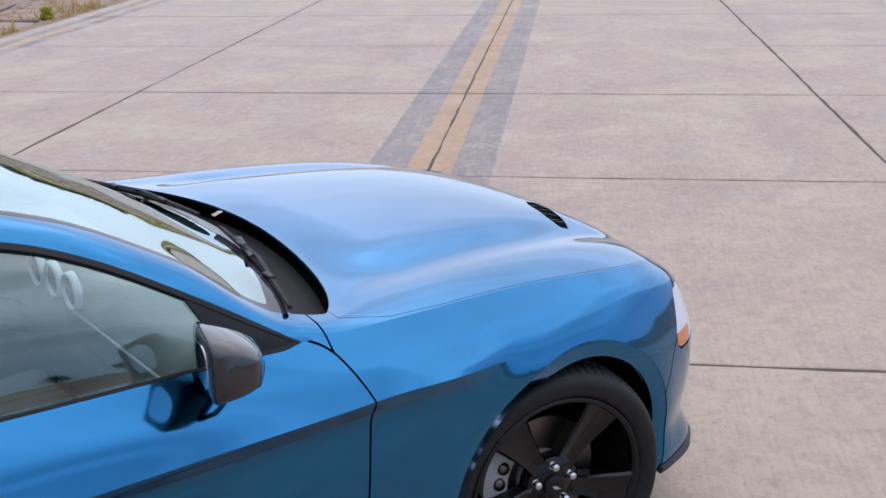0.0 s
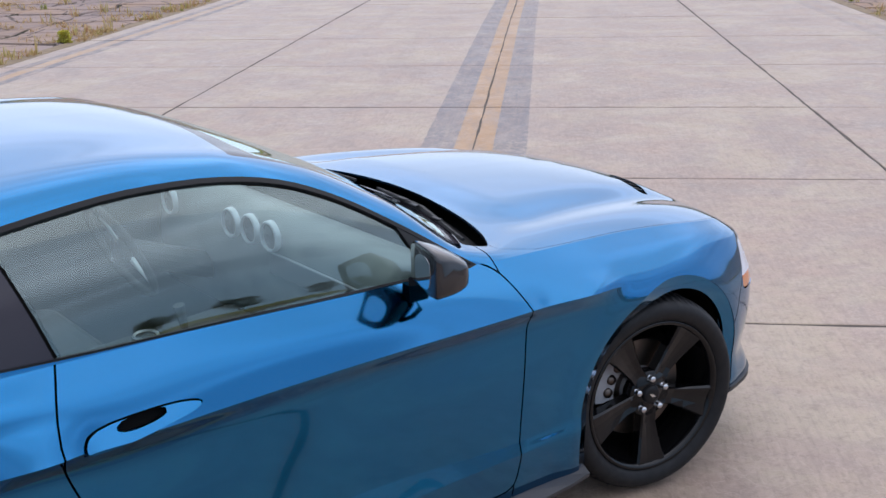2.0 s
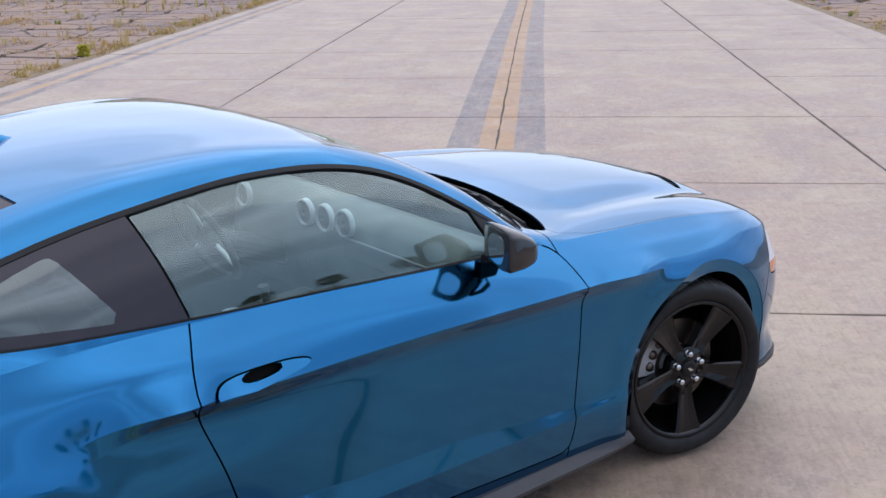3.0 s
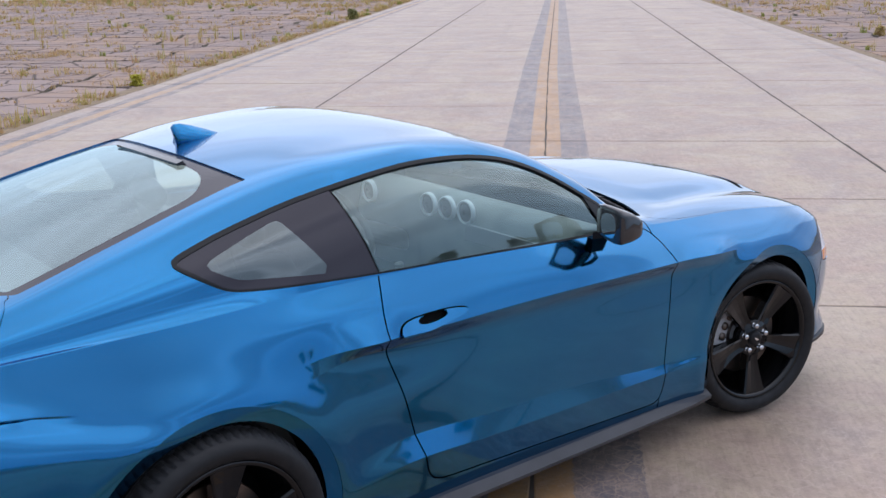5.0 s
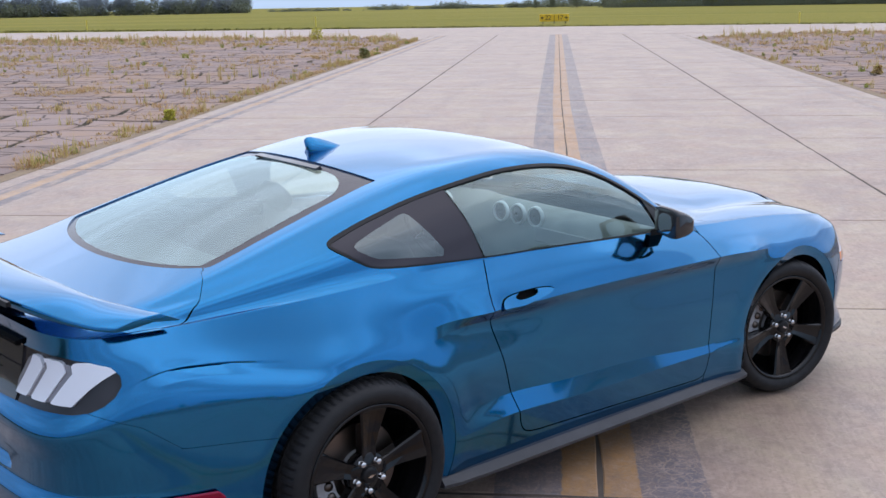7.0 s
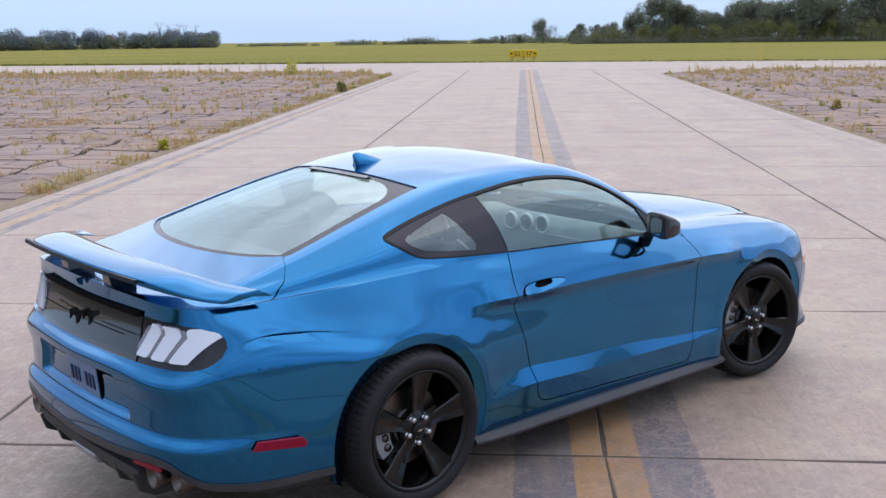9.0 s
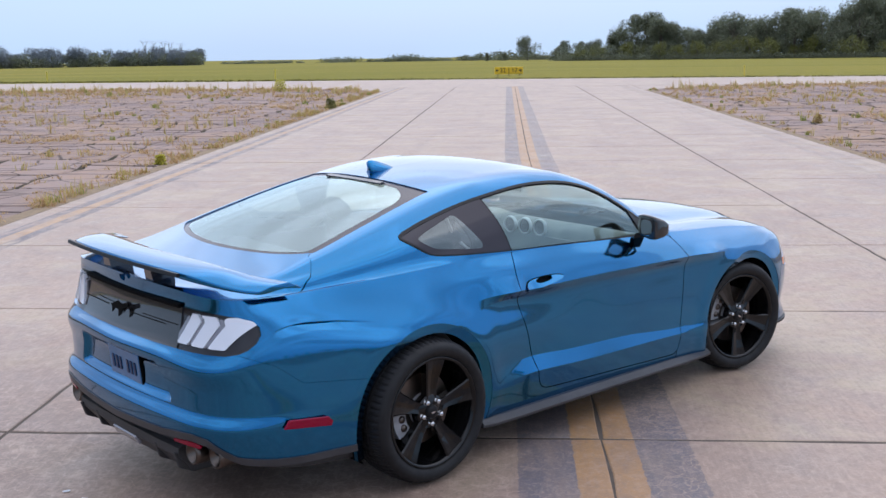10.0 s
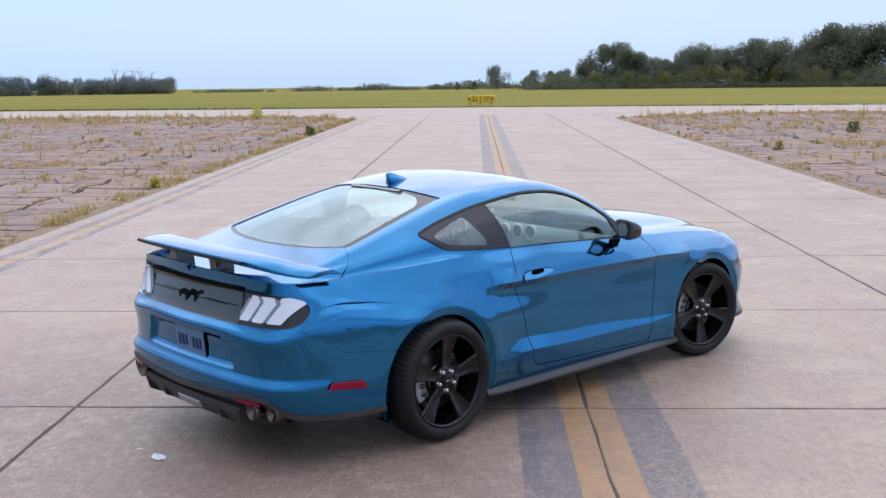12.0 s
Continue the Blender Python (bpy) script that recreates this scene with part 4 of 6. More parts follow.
def marker_post(x, y):
    top = thing("marker_post", pose(x, y, 0), "thin yellow marker post in the grass", "post", group="marker posts")
    bm = bmesh.new()
    tube(bm, [(0, 0, -0.05), (0, 0, 0.62)], 0.05, 10)
    part("stake", bm, POST_YELLOW, top)
    bm = bmesh.new()
    tube(bm, [(0, 0, 0.62), (0, 0, 0.72)], [0.08, 0.06], 10)
    part("cap", bm, POST_YELLOW, top)


for x, y in ((44.77, 67.21), (60.93, 36.79), (32.85, 80.98)):
    marker_post(x, y)


def paper_scrap(x, y, size, seed):
    """A torn, crumpled bit of paper lying on the concrete."""
    r = random.Random(seed)
    top = thing("paper_scrap", pose(x, y, 0.003, 0, 0, r.uniform(0, 360)), "small torn scrap of white paper on concrete", "litter")
    bm = bmesh.new()
    rings = [[bm.verts.new((q * size * r.uniform(0.75, 1.2) * math.cos(a), 0.6 * q * size * r.uniform(0.75, 1.2) * math.sin(a), r.uniform(0.001, 0.35) * size * (1.2 - q))) for a in np.linspace(0, 2 * math.pi, 11)[:-1]] for q in (1.0, 0.5)]
    for k in range(10):
        bm.faces.new((rings[0][k], rings[0][(k + 1) % 10], rings[1][(k + 1) % 10], rings[1][k]))
    bm.faces.new(rings[1])
    part("sheet", bm, PAPER, top)


PAPER = grained("white_paper", (0.75, 0.76, 0.80), 0.8, 60, 0.2)
paper_scrap(-1.353, -0.005, 0.060, 8)
paper_scrap(-1.361, 0.198, 0.022, 9)

# ---------------------------------------------------------------- the car
# The car stands along x, nose towards +x, its rear axle over the origin; y < 0 is its right-hand side.
REAR_AXLE, FRONT_AXLE, TYRE_R = 0.0, 2.71, 0.360
ARCH_R, ARCH_F = (0.0, 0.352, 0.392), (2.752, 0.352, 0.388)
CAR = pose(0, 0.03, 0) @ pose(0, -0.95, 0) @ pose(0, 0, 0, 1.2, 0, 0) @ pose(0, 0.95, 0)  # the body leans a little to its right
car = thing("sports_car", CAR, "metallic blue two-door coupe with black wheels on concrete", "car")

# Stations round the car, rear middle to front middle: the widest outline in plan and the
# upright profile there, as inset from that outline and height, from the sill to the shoulder.
STATIONS = [
    (-1.165, 0.00, [(0.10, 0.24), (0.02, 0.32), (0.00, 0.465), (0.034, 0.525), (0.030, 0.62), (0.004, 0.735), (0.055, 0.795), (0.10, 0.97), (0.09, 1.045)]),
    (-1.140, 0.45, [(0.10, 0.24), (0.02, 0.32), (0.00, 0.465), (0.034, 0.525), (0.030, 0.62), (0.008, 0.730), (0.055, 0.795), (0.10, 0.97), (0.09, 1.040)]),
    (-1.020, 0.77, [(0.08, 0.24), (0.03, 0.30), (0.00, 0.455), (0.026, 0.520), (0.024, 0.62), (0.016, 0.715), (0.050, 0.795), (0.09, 0.95), (0.11, 1.020)]),
    (-0.820, 0.885, [(0.06, 0.22), (0.035, 0.27), (0.018, 0.45), (0.028, 0.52), (0.032, 0.62), (0.048, 0.775), (0.088, 0.878), (0.115, 0.93), (0.17, 1.012)]),
    (-0.500, 0.930, [(0.05, 0.20), (0.035, 0.25), (0.022, 0.42), (0.024, 0.51), (0.030, 0.60), (0.045, 0.765), (0.098, 0.866), (0.130, 0.92), (0.18, 1.016)]),
    (0.000, 0.955, [(0.06, 0.18), (0.04, 0.24), (0.02, 0.36), (0.012, 0.50), (0.006, 0.62), (0.006, 0.710), (0.032, 0.795), (0.086, 0.91), (0.150, 1.035)]),
    (0.230, 0.940, [(0.05, 0.175), (0.032, 0.237), (0.014, 0.36), (0.008, 0.47), (0.003, 0.605), (0.021, 0.730), (0.045, 0.815), (0.080, 0.92), (0.138, 1.038)]),
    (0.450, 0.922, [(0.05, 0.17), (0.03, 0.235), (0.012, 0.37), (0.008, 0.46), (0.000, 0.62), (0.029, 0.785), (0.040, 0.852), (0.06, 0.94), (0.125, 1.040)]),
    (0.720, 0.915, [(0.046, 0.17), (0.03, 0.235), (0.000, 0.395), (0.026, 0.478), (0.018, 0.62), (0.041, 0.778), (0.008, 0.854), (0.046, 0.935), (0.116, 1.036)]),
    (1.000, 0.912, [(0.045, 0.17), (0.03, 0.235), (0.002, 0.385), (0.026, 0.464), (0.028, 0.62), (0.036, 0.772), (0.005, 0.851), (0.045, 0.93), (0.112, 1.030)]),
    (1.600, 0.915, [(0.045, 0.17), (0.03, 0.235), (0.007, 0.372), (0.0245, 0.442), (0.028, 0.62), (0.036, 0.770), (0.004, 0.848), (0.045, 0.92), (0.118, 1.008)]),
    (2.100, 0.925, [(0.045, 0.17), (0.03, 0.235), (0.0125, 0.366), (0.0235, 0.406), (0.027, 0.62), (0.034, 0.766), (0.004, 0.842), (0.062, 0.905), (0.135, 0.975)]),
    (2.430, 0.932, [(0.05, 0.17), (0.03, 0.235), (0.012, 0.36), (0.016, 0.44), (0.018, 0.60), (0.016, 0.748), (0.024, 0.826), (0.072, 0.886), (0.156, 0.955)]),
    (2.700, 0.938, [(0.05, 0.17), (0.03, 0.235), (0.015, 0.36), (0.012, 0.48), (0.008, 0.60), (0.005, 0.715), (0.034, 0.796), (0.098, 0.876), (0.175, 0.935)]),
    (3.150, 0.905, [(0.03, 0.225), (0.02, 0.27), (0.02, 0.36), (0.012, 0.46), (0.008, 0.55), (0.012, 0.645), (0.040, 0.750), (0.092, 0.838), (0.158, 0.884)]),
    (3.400, 0.805, [(0.00, 0.215), (0.00, 0.265), (0.03, 0.36), (0.015, 0.46), (0.010, 0.54), (0.012, 0.630), (0.038, 0.715), (0.085, 0.800), (0.155, 0.846)]),
    (3.560, 0.500, [(0.00, 0.20), (0.02, 0.26), (0.04, 0.36), (0.025, 0.46), (0.020, 0.54), (0.030, 0.620), (0.05, 0.70), (0.10, 0.78), (0.17, 0.828)]),
    (3.620, 0.000, [(0.00, 0.20), (0.02, 0.26), (0.04, 0.36), (0.025, 0.46), (0.020, 0.54), (0.030, 0.620), (0.05, 0.70), (0.10, 0.79), (0.17, 0.840)]),
]
# Middle line of hood, windscreen, roof, rear window and deck: (x, z)
MIDDLE = [(-1.08, 1.042), (-0.85, 1.074), (-0.66, 1.110), (-0.5, 1.152), (-0.3, 1.218), (0.0, 1.312), (0.2, 1.365), (0.4, 1.400), (0.7, 1.432), (1.0, 1.438),
          (1.25, 1.416), (1.45, 1.366), (1.7, 1.262), (1.95, 1.136), (2.15, 1.030), (2.3, 1.020), (2.6, 1.010), (3.0, 0.972), (3.3, 0.904), (3.46, 0.840)]
# The edge where the roof turns into the side: height, and width as a share of the shoulder's
EDGE_Z = [(-1.08, 1.046), (-0.8, 1.060), (-0.62, 1.085), (-0.43, 1.132), (-0.1, 1.222), (0.2, 1.300), (0.4, 1.345), (0.7, 1.388), (1.0, 1.402),
          (1.25, 1.384), (1.5, 1.318), (1.75, 1.185), (1.98, 1.016), (2.15, 0.988), (2.3, 0.986), (2.6, 0.972), (3.0, 0.935), (3.3, 0.876), (3.46, 0.836)]
EDGE_Y = [(-1.08, 0.75), (-0.62, 0.82), (-0.43, 0.80), (-0.1, 0.73), (0.2, 0.680), (0.4, 0.655), (0.7, 0.672), (1.0, 0.695), (1.25, 0.715), (1.5, 0.760),
          (1.75, 0.85), (1.98, 0.935), (2.15, 0.86), (2.4, 0.74), (2.8, 0.68), (3.2, 0.66), (3.46, 0.66)]
BULGE = [(-1.08, 0.0), (-0.6, 0.006), (-0.2, 0.022), (0.1, 0.036), (0.4, 0.050), (0.8, 0.056), (1.2, 0.050), (1.5, 0.040), (1.9, 0.008), (2.2, 0.006), (2.6, 0.012), (3.46, 0.004)]


def crisp(values, levels, breaks):
    """A monotone curve through the profile's lines that may turn sharply at the breaks."""
    out, ends = np.zeros(len(levels)), [0, *breaks, len(values) - 1]
    for a, b in zip(ends, ends[1:]):
        on = (levels >= a) & (levels <= b)
        if b - a == 1:
            out[on] = values[a] + (values[b] - values[a]) * (levels[on] - a)
        else:
            out[on] = knots(list(zip(range(a, b + 1), values[a : b + 1])), levels[on])
    return out


def ramp(x, *corners):
    """0 to 1 between the first two corners, back to 0 between the last two, smoothly."""
    f = np.interp(x, corners, (0, 1, 1, 0))
    return f * f * (3 - 2 * f)


LEVELS = np.unique(np.round(np.r_[np.arange(0, 8.01, 1 / 7), np.arange(5.3, 6.4, 1 / 28), [k + d for k in (2, 3, 6) for d in (-0.06, -0.02, 0.02, 0.06)], 7.95, 7.985], 4))


def body_shell(levels=LEVELS, cols=440, over=56):
    """The whole right-hand half of the outer skin, welded."""
    xs, ys = [s[0] for s in STATIONS], [s[1] * 1.032 for s in STATIONS]
    prof = np.array([s[2] for s in STATIONS])
    # mirror three stations at each end so that the skin crosses the middle squarely
    px = np.r_[xs[3:0:-1], xs, xs[-2:-5:-1]]
    py = np.r_[[-y for y in ys[3:0:-1]], ys, [-y for y in ys[-2:-5:-1]]]
    pp = np.concatenate([prof[3:0:-1], prof, prof[-2:-5:-1]])
    s = np.r_[0, np.cumsum(np.hypot(np.diff(px), np.diff(py)))]
    s -= s[3]
    total = s[-4]
    us = np.linspace(0, total, cols + 1)
    plan = spline(s, np.c_[px, py], us)
    plan[0, 1] = plan[-1, 1] = 0.0
    d = spline(s, np.c_[px, py], np.clip(us + 1e-3, s[0], s[-1])) - spline(s, np.c_[px, py], us - 1e-3)
    out = np.c_[-d[:, 1], d[:, 0]]
    out /= np.linalg.norm(out, axis=1, keepdims=True)
    out = -out * np.sign((out * np.c_[plan[:, 0] - 1.2, plan[:, 1]]).sum(1) * -1)[:, None]
    out[0], out[-1] = (-1, 0), (1, 0)
    inset = spline(s, pp[:, :, 0], us)
    high = spline(s, pp[:, :, 1], us)
    k = prof.shape[1]
    side = np.zeros((cols + 1, len(levels), 3))
    edge_mid = ramp(plan[:, 0], 0.44, 0.58, 2.30, 2.44)  # the crease along door and fender
    edge_low = ramp(plan[:, 0], 0.56, 0.72, 2.08, 2.20)  # the ridge along the door's foot
    notch = ramp(plan[:, 0], -0.82, -0.66, -0.56, -0.36)  # the short crease behind the rear wheel
    ends_of_crease = ramp(plan[:, 0], 0.33, 0.56, 0.58, 0.74) + 0.6 * ramp(plan[:, 0], 2.12, 2.34, 2.36, 2.55)  # where it runs out in points
    for c in range(cols + 1):
        i, z = (knots(list(zip(range(k), row[c])), levels) for row in (inset, high))
        for weight, breaks in ((edge_mid[c], [6]), (edge_low[c], [2, 3])):
            if weight > 0:
                i = i + weight * (crisp(inset[c], levels, breaks) - knots(list(zip(range(k), inset[c])), levels))
                z = z + weight * (crisp(high[c], levels, breaks) - knots(list(zip(range(k), high[c])), levels))
        i = i - ends_of_crease[c] * 0.030 * np.interp(levels, [5.25, 6.0, 7.0], [0, 1, 0])
        at = 6.0 + 0.30 * np.clip((plan[c, 0] + 0.80) / 0.44, 0, 1)
        i = i + notch[c] * 0.011 * np.interp(levels, [at - 0.50, at - 0.10, at - 0.03, at], [0, 0.9, 1, 0])
        side[c, :, 0] = plan[c, 0] - out[c, 0] * i
        side[c, :, 1] = plan[c, 1] - out[c, 1] * i
        side[c, :, 2] = z
    # even out the skin lengthwise behind the door, above the arches
    even = np.clip((0.42 - plan[:, 0]) / 0.2, 0, 1) * np.clip((plan[:, 1] - 0.6) / 0.2, 0, 1)
    for _ in range(30):
        mean = side.copy()
        mean[1:-1] = 0.25 * side[:-2] + 0.5 * side[1:-1] + 0.25 * side[2:]
        side = side + even[:, None, None] * (1 - notch[:, None, None]) * (mean - side)
    # wheel arches: a rolled lip turns inwards towards the opening
    for ax, az, ar in (ARCH_R, ARCH_F):
        r = np.hypot(side[..., 0] - ax, side[..., 2] - az)
        flare = 0.006 * np.exp(-(((r - ar - 0.07) / 0.06) ** 2))
        wide = side[..., 1] > 0.6
        side[..., 1] += np.where(wide & (r > ar - 0.1), flare, 0)
    side[0, :, 1] = side[-1, :, 1] = 0
    # the top: from the shoulder over the edge to the middle line
    rim = side[:, -1]
    x7, y7, z7 = rim.T
    yr, zr = y7 * knots(EDGE_Y, x7), knots(EDGE_Z, x7)
    zc, bulge = knots_smooth(MIDDLE, x7), knots(BULGE, x7)
    top = np.zeros((cols + 1, over + 1, 3))
    for c in range(cols + 1):
        a, b = np.array([y7[c], z7[c]]), np.array([yr[c], zr[c]])
        along = b - a
        nrm = np.array([-along[1], along[0]])
        nrm = nrm / (np.linalg.norm(nrm) + 1e-9)
        nrm = nrm * (1 if nrm[0] > 0 else -1)
        crown = lambda f: (yr[c] * f, zr[c] + (zc[c] - zr[c]) * (1 - f**2.1))
        shelf = ramp(x7[c], -0.78, -0.55, 0.10, 0.46) * 0.015
        pts = [a, a + 0.12 * along + nrm * (bulge[c] * 0.40 - shelf), a + 0.3 * along + nrm * bulge[c] * 0.84, a + 0.6 * along + nrm * bulge[c] * 0.96, a + 0.88 * along + nrm * bulge[c] * 0.5,
               np.array(crown(0.965)), np.array(crown(0.80)), np.array(crown(0.55)), np.array(crown(0.28)), np.array(crown(0.0))]
        yz = spline([0, 0.12, 0.3, 0.6, 0.88, 1.12, 1.5, 2.0, 2.5, 3.0], np.array(pts), np.r_[0, 0.012, np.linspace(0.04, 3, over - 1)])
        top[c, :, 0], top[c, :, 1:] = x7[c], yz
        top[c, 0] = rim[c]
        top[c, -1, 1] = 0
    hood_form(top)
    side[:, -1] = top[:, 0]
    return side, top


def knots_smooth(pairs, x):
    xs, ys = np.array(pairs).T
    return spline(xs, ys, x)


def hood_form(top):
    """Raised middle of the hood, with a soft valley between it and the fenders, and the rear deck's dip."""
    x, y = top[..., 0], np.abs(top[..., 1])
    on = np.clip((x - 2.2) / 0.25, 0, 1) * np.clip((3.44 - x) / 0.2, 0, 1)
    on = on * on * (3 - 2 * on)
    half = 0.50 - 0.10 * np.clip((x - 2.3) / 1.0, 0, 1)
    step = 1 / (1 + np.exp((y - half) / 0.035))
    valley = np.exp(-(((y - half - 0.10) / 0.075) ** 2))
    top[..., 2] += on * (0.015 * step - 0.011 * valley)


def make_shell():
    side, top = body_shell()
    cols, rows, over = side.shape[0], side.shape[1], top.shape[1]
    v = np.concatenate([side.reshape(-1, 3), top[:, 1:].reshape(-1, 3)])
    ids_side = np.arange(cols * rows).reshape(cols, rows)
    ids_top = np.concatenate([ids_side[:, -1:], cols * rows + np.arange(cols * (over - 1)).reshape(cols, over - 1)], axis=1)
    faces, zones = [], []
    for ids, zone in ((ids_side, "side"), (ids_top, "top")):
        for c in range(ids.shape[0] - 1):
            for r in range(ids.shape[1] - 1):
                q = (int(ids[c, r]), int(ids[c, r + 1]), int(ids[c + 1, r + 1]), int(ids[c + 1, r]))
                faces.append(q)
                zones.append(zone)
    v[:, 1] *= -1
    n = np.zeros_like(v)
    q = np.array(faces)
    fn = np.cross(v[q[:, 2]] - v[q[:, 0]], v[q[:, 3]] - v[q[:, 1]])
    centre = v[q].mean(1)
    flip = (fn * (centre - np.array([1.2, 0, 0.6]))).sum(1)
    if np.sum(np.sign(flip)) < 0:
        faces = [f[::-1] for f in faces]
        fn = -fn
    for k in range(4):
        np.add.at(n, q[:, k], fn)
    mid = np.abs(v[:, 1]) < 1e-6
    n[mid, 1] = 0
    n /= np.maximum(np.linalg.norm(n, axis=1, keepdims=True), 1e-12)
    return Shell(v, n, faces, zones)


# outlines in side view (x, z)
WINDOW = rounded([(0.004, 1.182), (0.022, 1.194), (0.07, 1.209), (0.20, 1.243), (0.43, 1.291), (0.616, 1.322), (0.81, 1.346), (0.94, 1.357), (1.07, 1.358), (1.20, 1.351), (1.32, 1.334), (1.42, 1.308), (1.51, 1.272), (1.60, 1.226), (1.69, 1.171), (1.80, 1.100), (1.93, 1.010), (1.985, 0.975),
                  (1.75, 0.994), (1.45, 1.008), (1.10, 1.026), (0.685, 1.042), (0.34, 1.064), (0.205, 1.076), (0.16, 1.084), (0.125, 1.098), (0.06, 1.137), (0.012, 1.168)], 1)
DOOR = rounded([(0.692, 1.060), (0.684, 1.030), (0.652, 0.945), (0.637, 0.862), (0.652, 0.800), (0.704, 0.656), (0.759, 0.485), (0.790, 0.390), (0.808, 0.325), (0.845, 0.284), (0.95, 0.272), (1.95, 0.240), (2.035, 0.245), (2.055, 0.30), (2.06, 0.42),
                (2.078, 0.62), (2.094, 0.80), (2.088, 0.85), (2.060, 0.92), (2.030, 0.962), (1.975, 0.99), (1.90, 1.05), (1.4, 1.10)], 1)
xz = lambda v: v[:, [0, 2]]
xy = lambda v: np.c_[v[:, 0], -v[:, 1]]
yz = lambda v: np.c_[-v[:, 1], v[:, 2]]


def ring(a):
    return lambda v: np.hypot(v[:, 0] - a[0], v[:, 2] - a[1]) - a[2]


def cowl_line(y):
    """x of the hood's rear edge, across the car."""
    return 2.270 - 0.115 * (y / 0.70) ** 2 - 0.05 * np.clip(y / 0.74, 0, 1) ** 10


def glass_foot(y):
    return 2.165 - 0.16 * (y / 0.70) ** 2


GAP = 0.0028


def build_body():
    whole = make_shell()
    # arches and underside
    _, rest = whole.cut(ring(ARCH_R), {"side"})
    _, rest = rest.cut(ring(ARCH_F), {"side"})
    lips = []
    for ax, az, ar in (ARCH_R, ARCH_F):
        lip, rest = rest.cut(ring((ax, az, ar + 0.048)), {"side"})
        f = np.clip((ar + 0.048 - np.hypot(lip.v[:, 0] - ax, lip.v[:, 2] - az)) / 0.048, 0, 1)
        lips.append(lip.shifted(np.c_[0 * f, 0.003 + 0.018 * f, 0 * f]))
    gaps = []

    def panel(shell, distance, zones=None, gap=GAP):
        inner, other = shell.cut(lambda v: distance(v) + gap, zones)
        seam, other = other.cut(lambda v: distance(v) - gap, zones)
        gaps.append(seam)
        return inner, other

    win = lambda v: np.maximum(outline_distance(WINDOW, xz(v)), -0.30 - -v[:, 1])
    window, rest = rest.cut(win)
    # front and rear glass, with their blackened borders
    screen = lambda v: np.maximum.reduce([v[:, 0] - glass_foot(-v[:, 1]), 1.36 - v[:, 0] - 0.05 * (v[:, 1] / 0.55) ** 2, -v[:, 1] - edge_width(v[:, 0]) * 0.955])
    back = lambda v: np.maximum.reduce([rear_foot(-v[:, 1]) - v[:, 0], v[:, 0] - 0.375 + 0.06 * (1 - (v[:, 1] / 0.52) ** 2) - 0.02, -v[:, 1] - edge_width(v[:, 0]) * 0.938])
    front_glass, rest = rest.cut(screen, {"top"})
    rear_glass, rest = rest.cut(back, {"top"})
    # the cowl between windscreen and hood
    cowl, rest = rest.cut(lambda v: np.maximum.reduce([v[:, 0] - cowl_line(-v[:, 1]), glass_foot(-v[:, 1]) - v[:, 0], -v[:, 1] - 0.735]), {"top"})
    # hood
    hood_poly = lambda v: np.maximum.reduce([2.11 - v[:, 0], v[:, 0] - 3.50, -v[:, 1] - hood_width(v[:, 0])])
    hood, rest = panel(rest, hood_poly, {"top"}, 0.0009)
    lid, rest = panel(rest, lambda v: np.maximum.reduce([v[:, 0] + 0.425, -v[:, 1] - lid_width(v[:, 0])]), {"top"}, 0.0018)
    door, rest = panel(rest, lambda v: outline_distance(DOOR, xz(v)), {"side"})
    head_lamp, rest = panel(rest, lambda v: np.maximum(outline_distance(HEAD, xz(v)), v[:, 1] + 0.25), {"side", "top"})
    fender, rest = panel(rest, lambda v: np.maximum(2.04 - v[:, 0], v[:, 0] - front_split(v[:, 2])))
    nose, rest = rest.cut(lambda v: 2.5 - v[:, 0])
    # lamps and the black panel of the tail
    tail_panel, rest = rest.cut(lambda v: np.maximum(outline_distance(TAIL, yz(v)), v[:, 0] + 0.75), {"side"})
    bumper, rest = panel(rest, lambda v: np.maximum(v[:, 2] - bumper_top(v), v[:, 0] - 0.0), {"side"}, 0.0007)
    return dict(window=window, front_glass=front_glass, rear_glass=rear_glass, cowl=cowl, hood=hood, lid=lid, door=door, fender=fender, nose=nose,
                tail=tail_panel, head_lamp=head_lamp, bumper=bumper, rest=rest, lips=lips, gaps=gaps)


def edge_width(x):
    return spline(EDGE_XS, EDGE_WS, x)


def rear_foot(y):
    """x of the rear window's lower edge, across the car."""
    return -0.60 + 0.15 * (y / 0.6) ** 2 + 0.05 * np.clip(y / 0.6, 0, 1) ** 6


def hood_width(x):
    return np.interp(x, SHOULDER[0], SHOULDER[1]) * np.interp(x, [2.1, 2.16, 2.24, 2.4, 3.46], [0.93, 0.955, 0.985, 0.992, 0.992])


def lid_width(x):
    return np.interp(x, SHOULDER[0], SHOULDER[1]) * np.interp(x, [-1.07, -0.62, -0.52, -0.46, -0.44], [0.995, 0.985, 0.93, 0.82, 0.75])


def front_split(z):
    return np.interp(z, [0.15, 0.5, 0.62, 0.80, 0.95], [3.12, 3.15, 3.20, 3.30, 3.36])


def bumper_top(v):
    return np.interp(v[:, 0], [-1.3, -0.98, -0.82, -0.70, -0.36], [0.79, 0.80, 0.735, 0.64, 0.60])


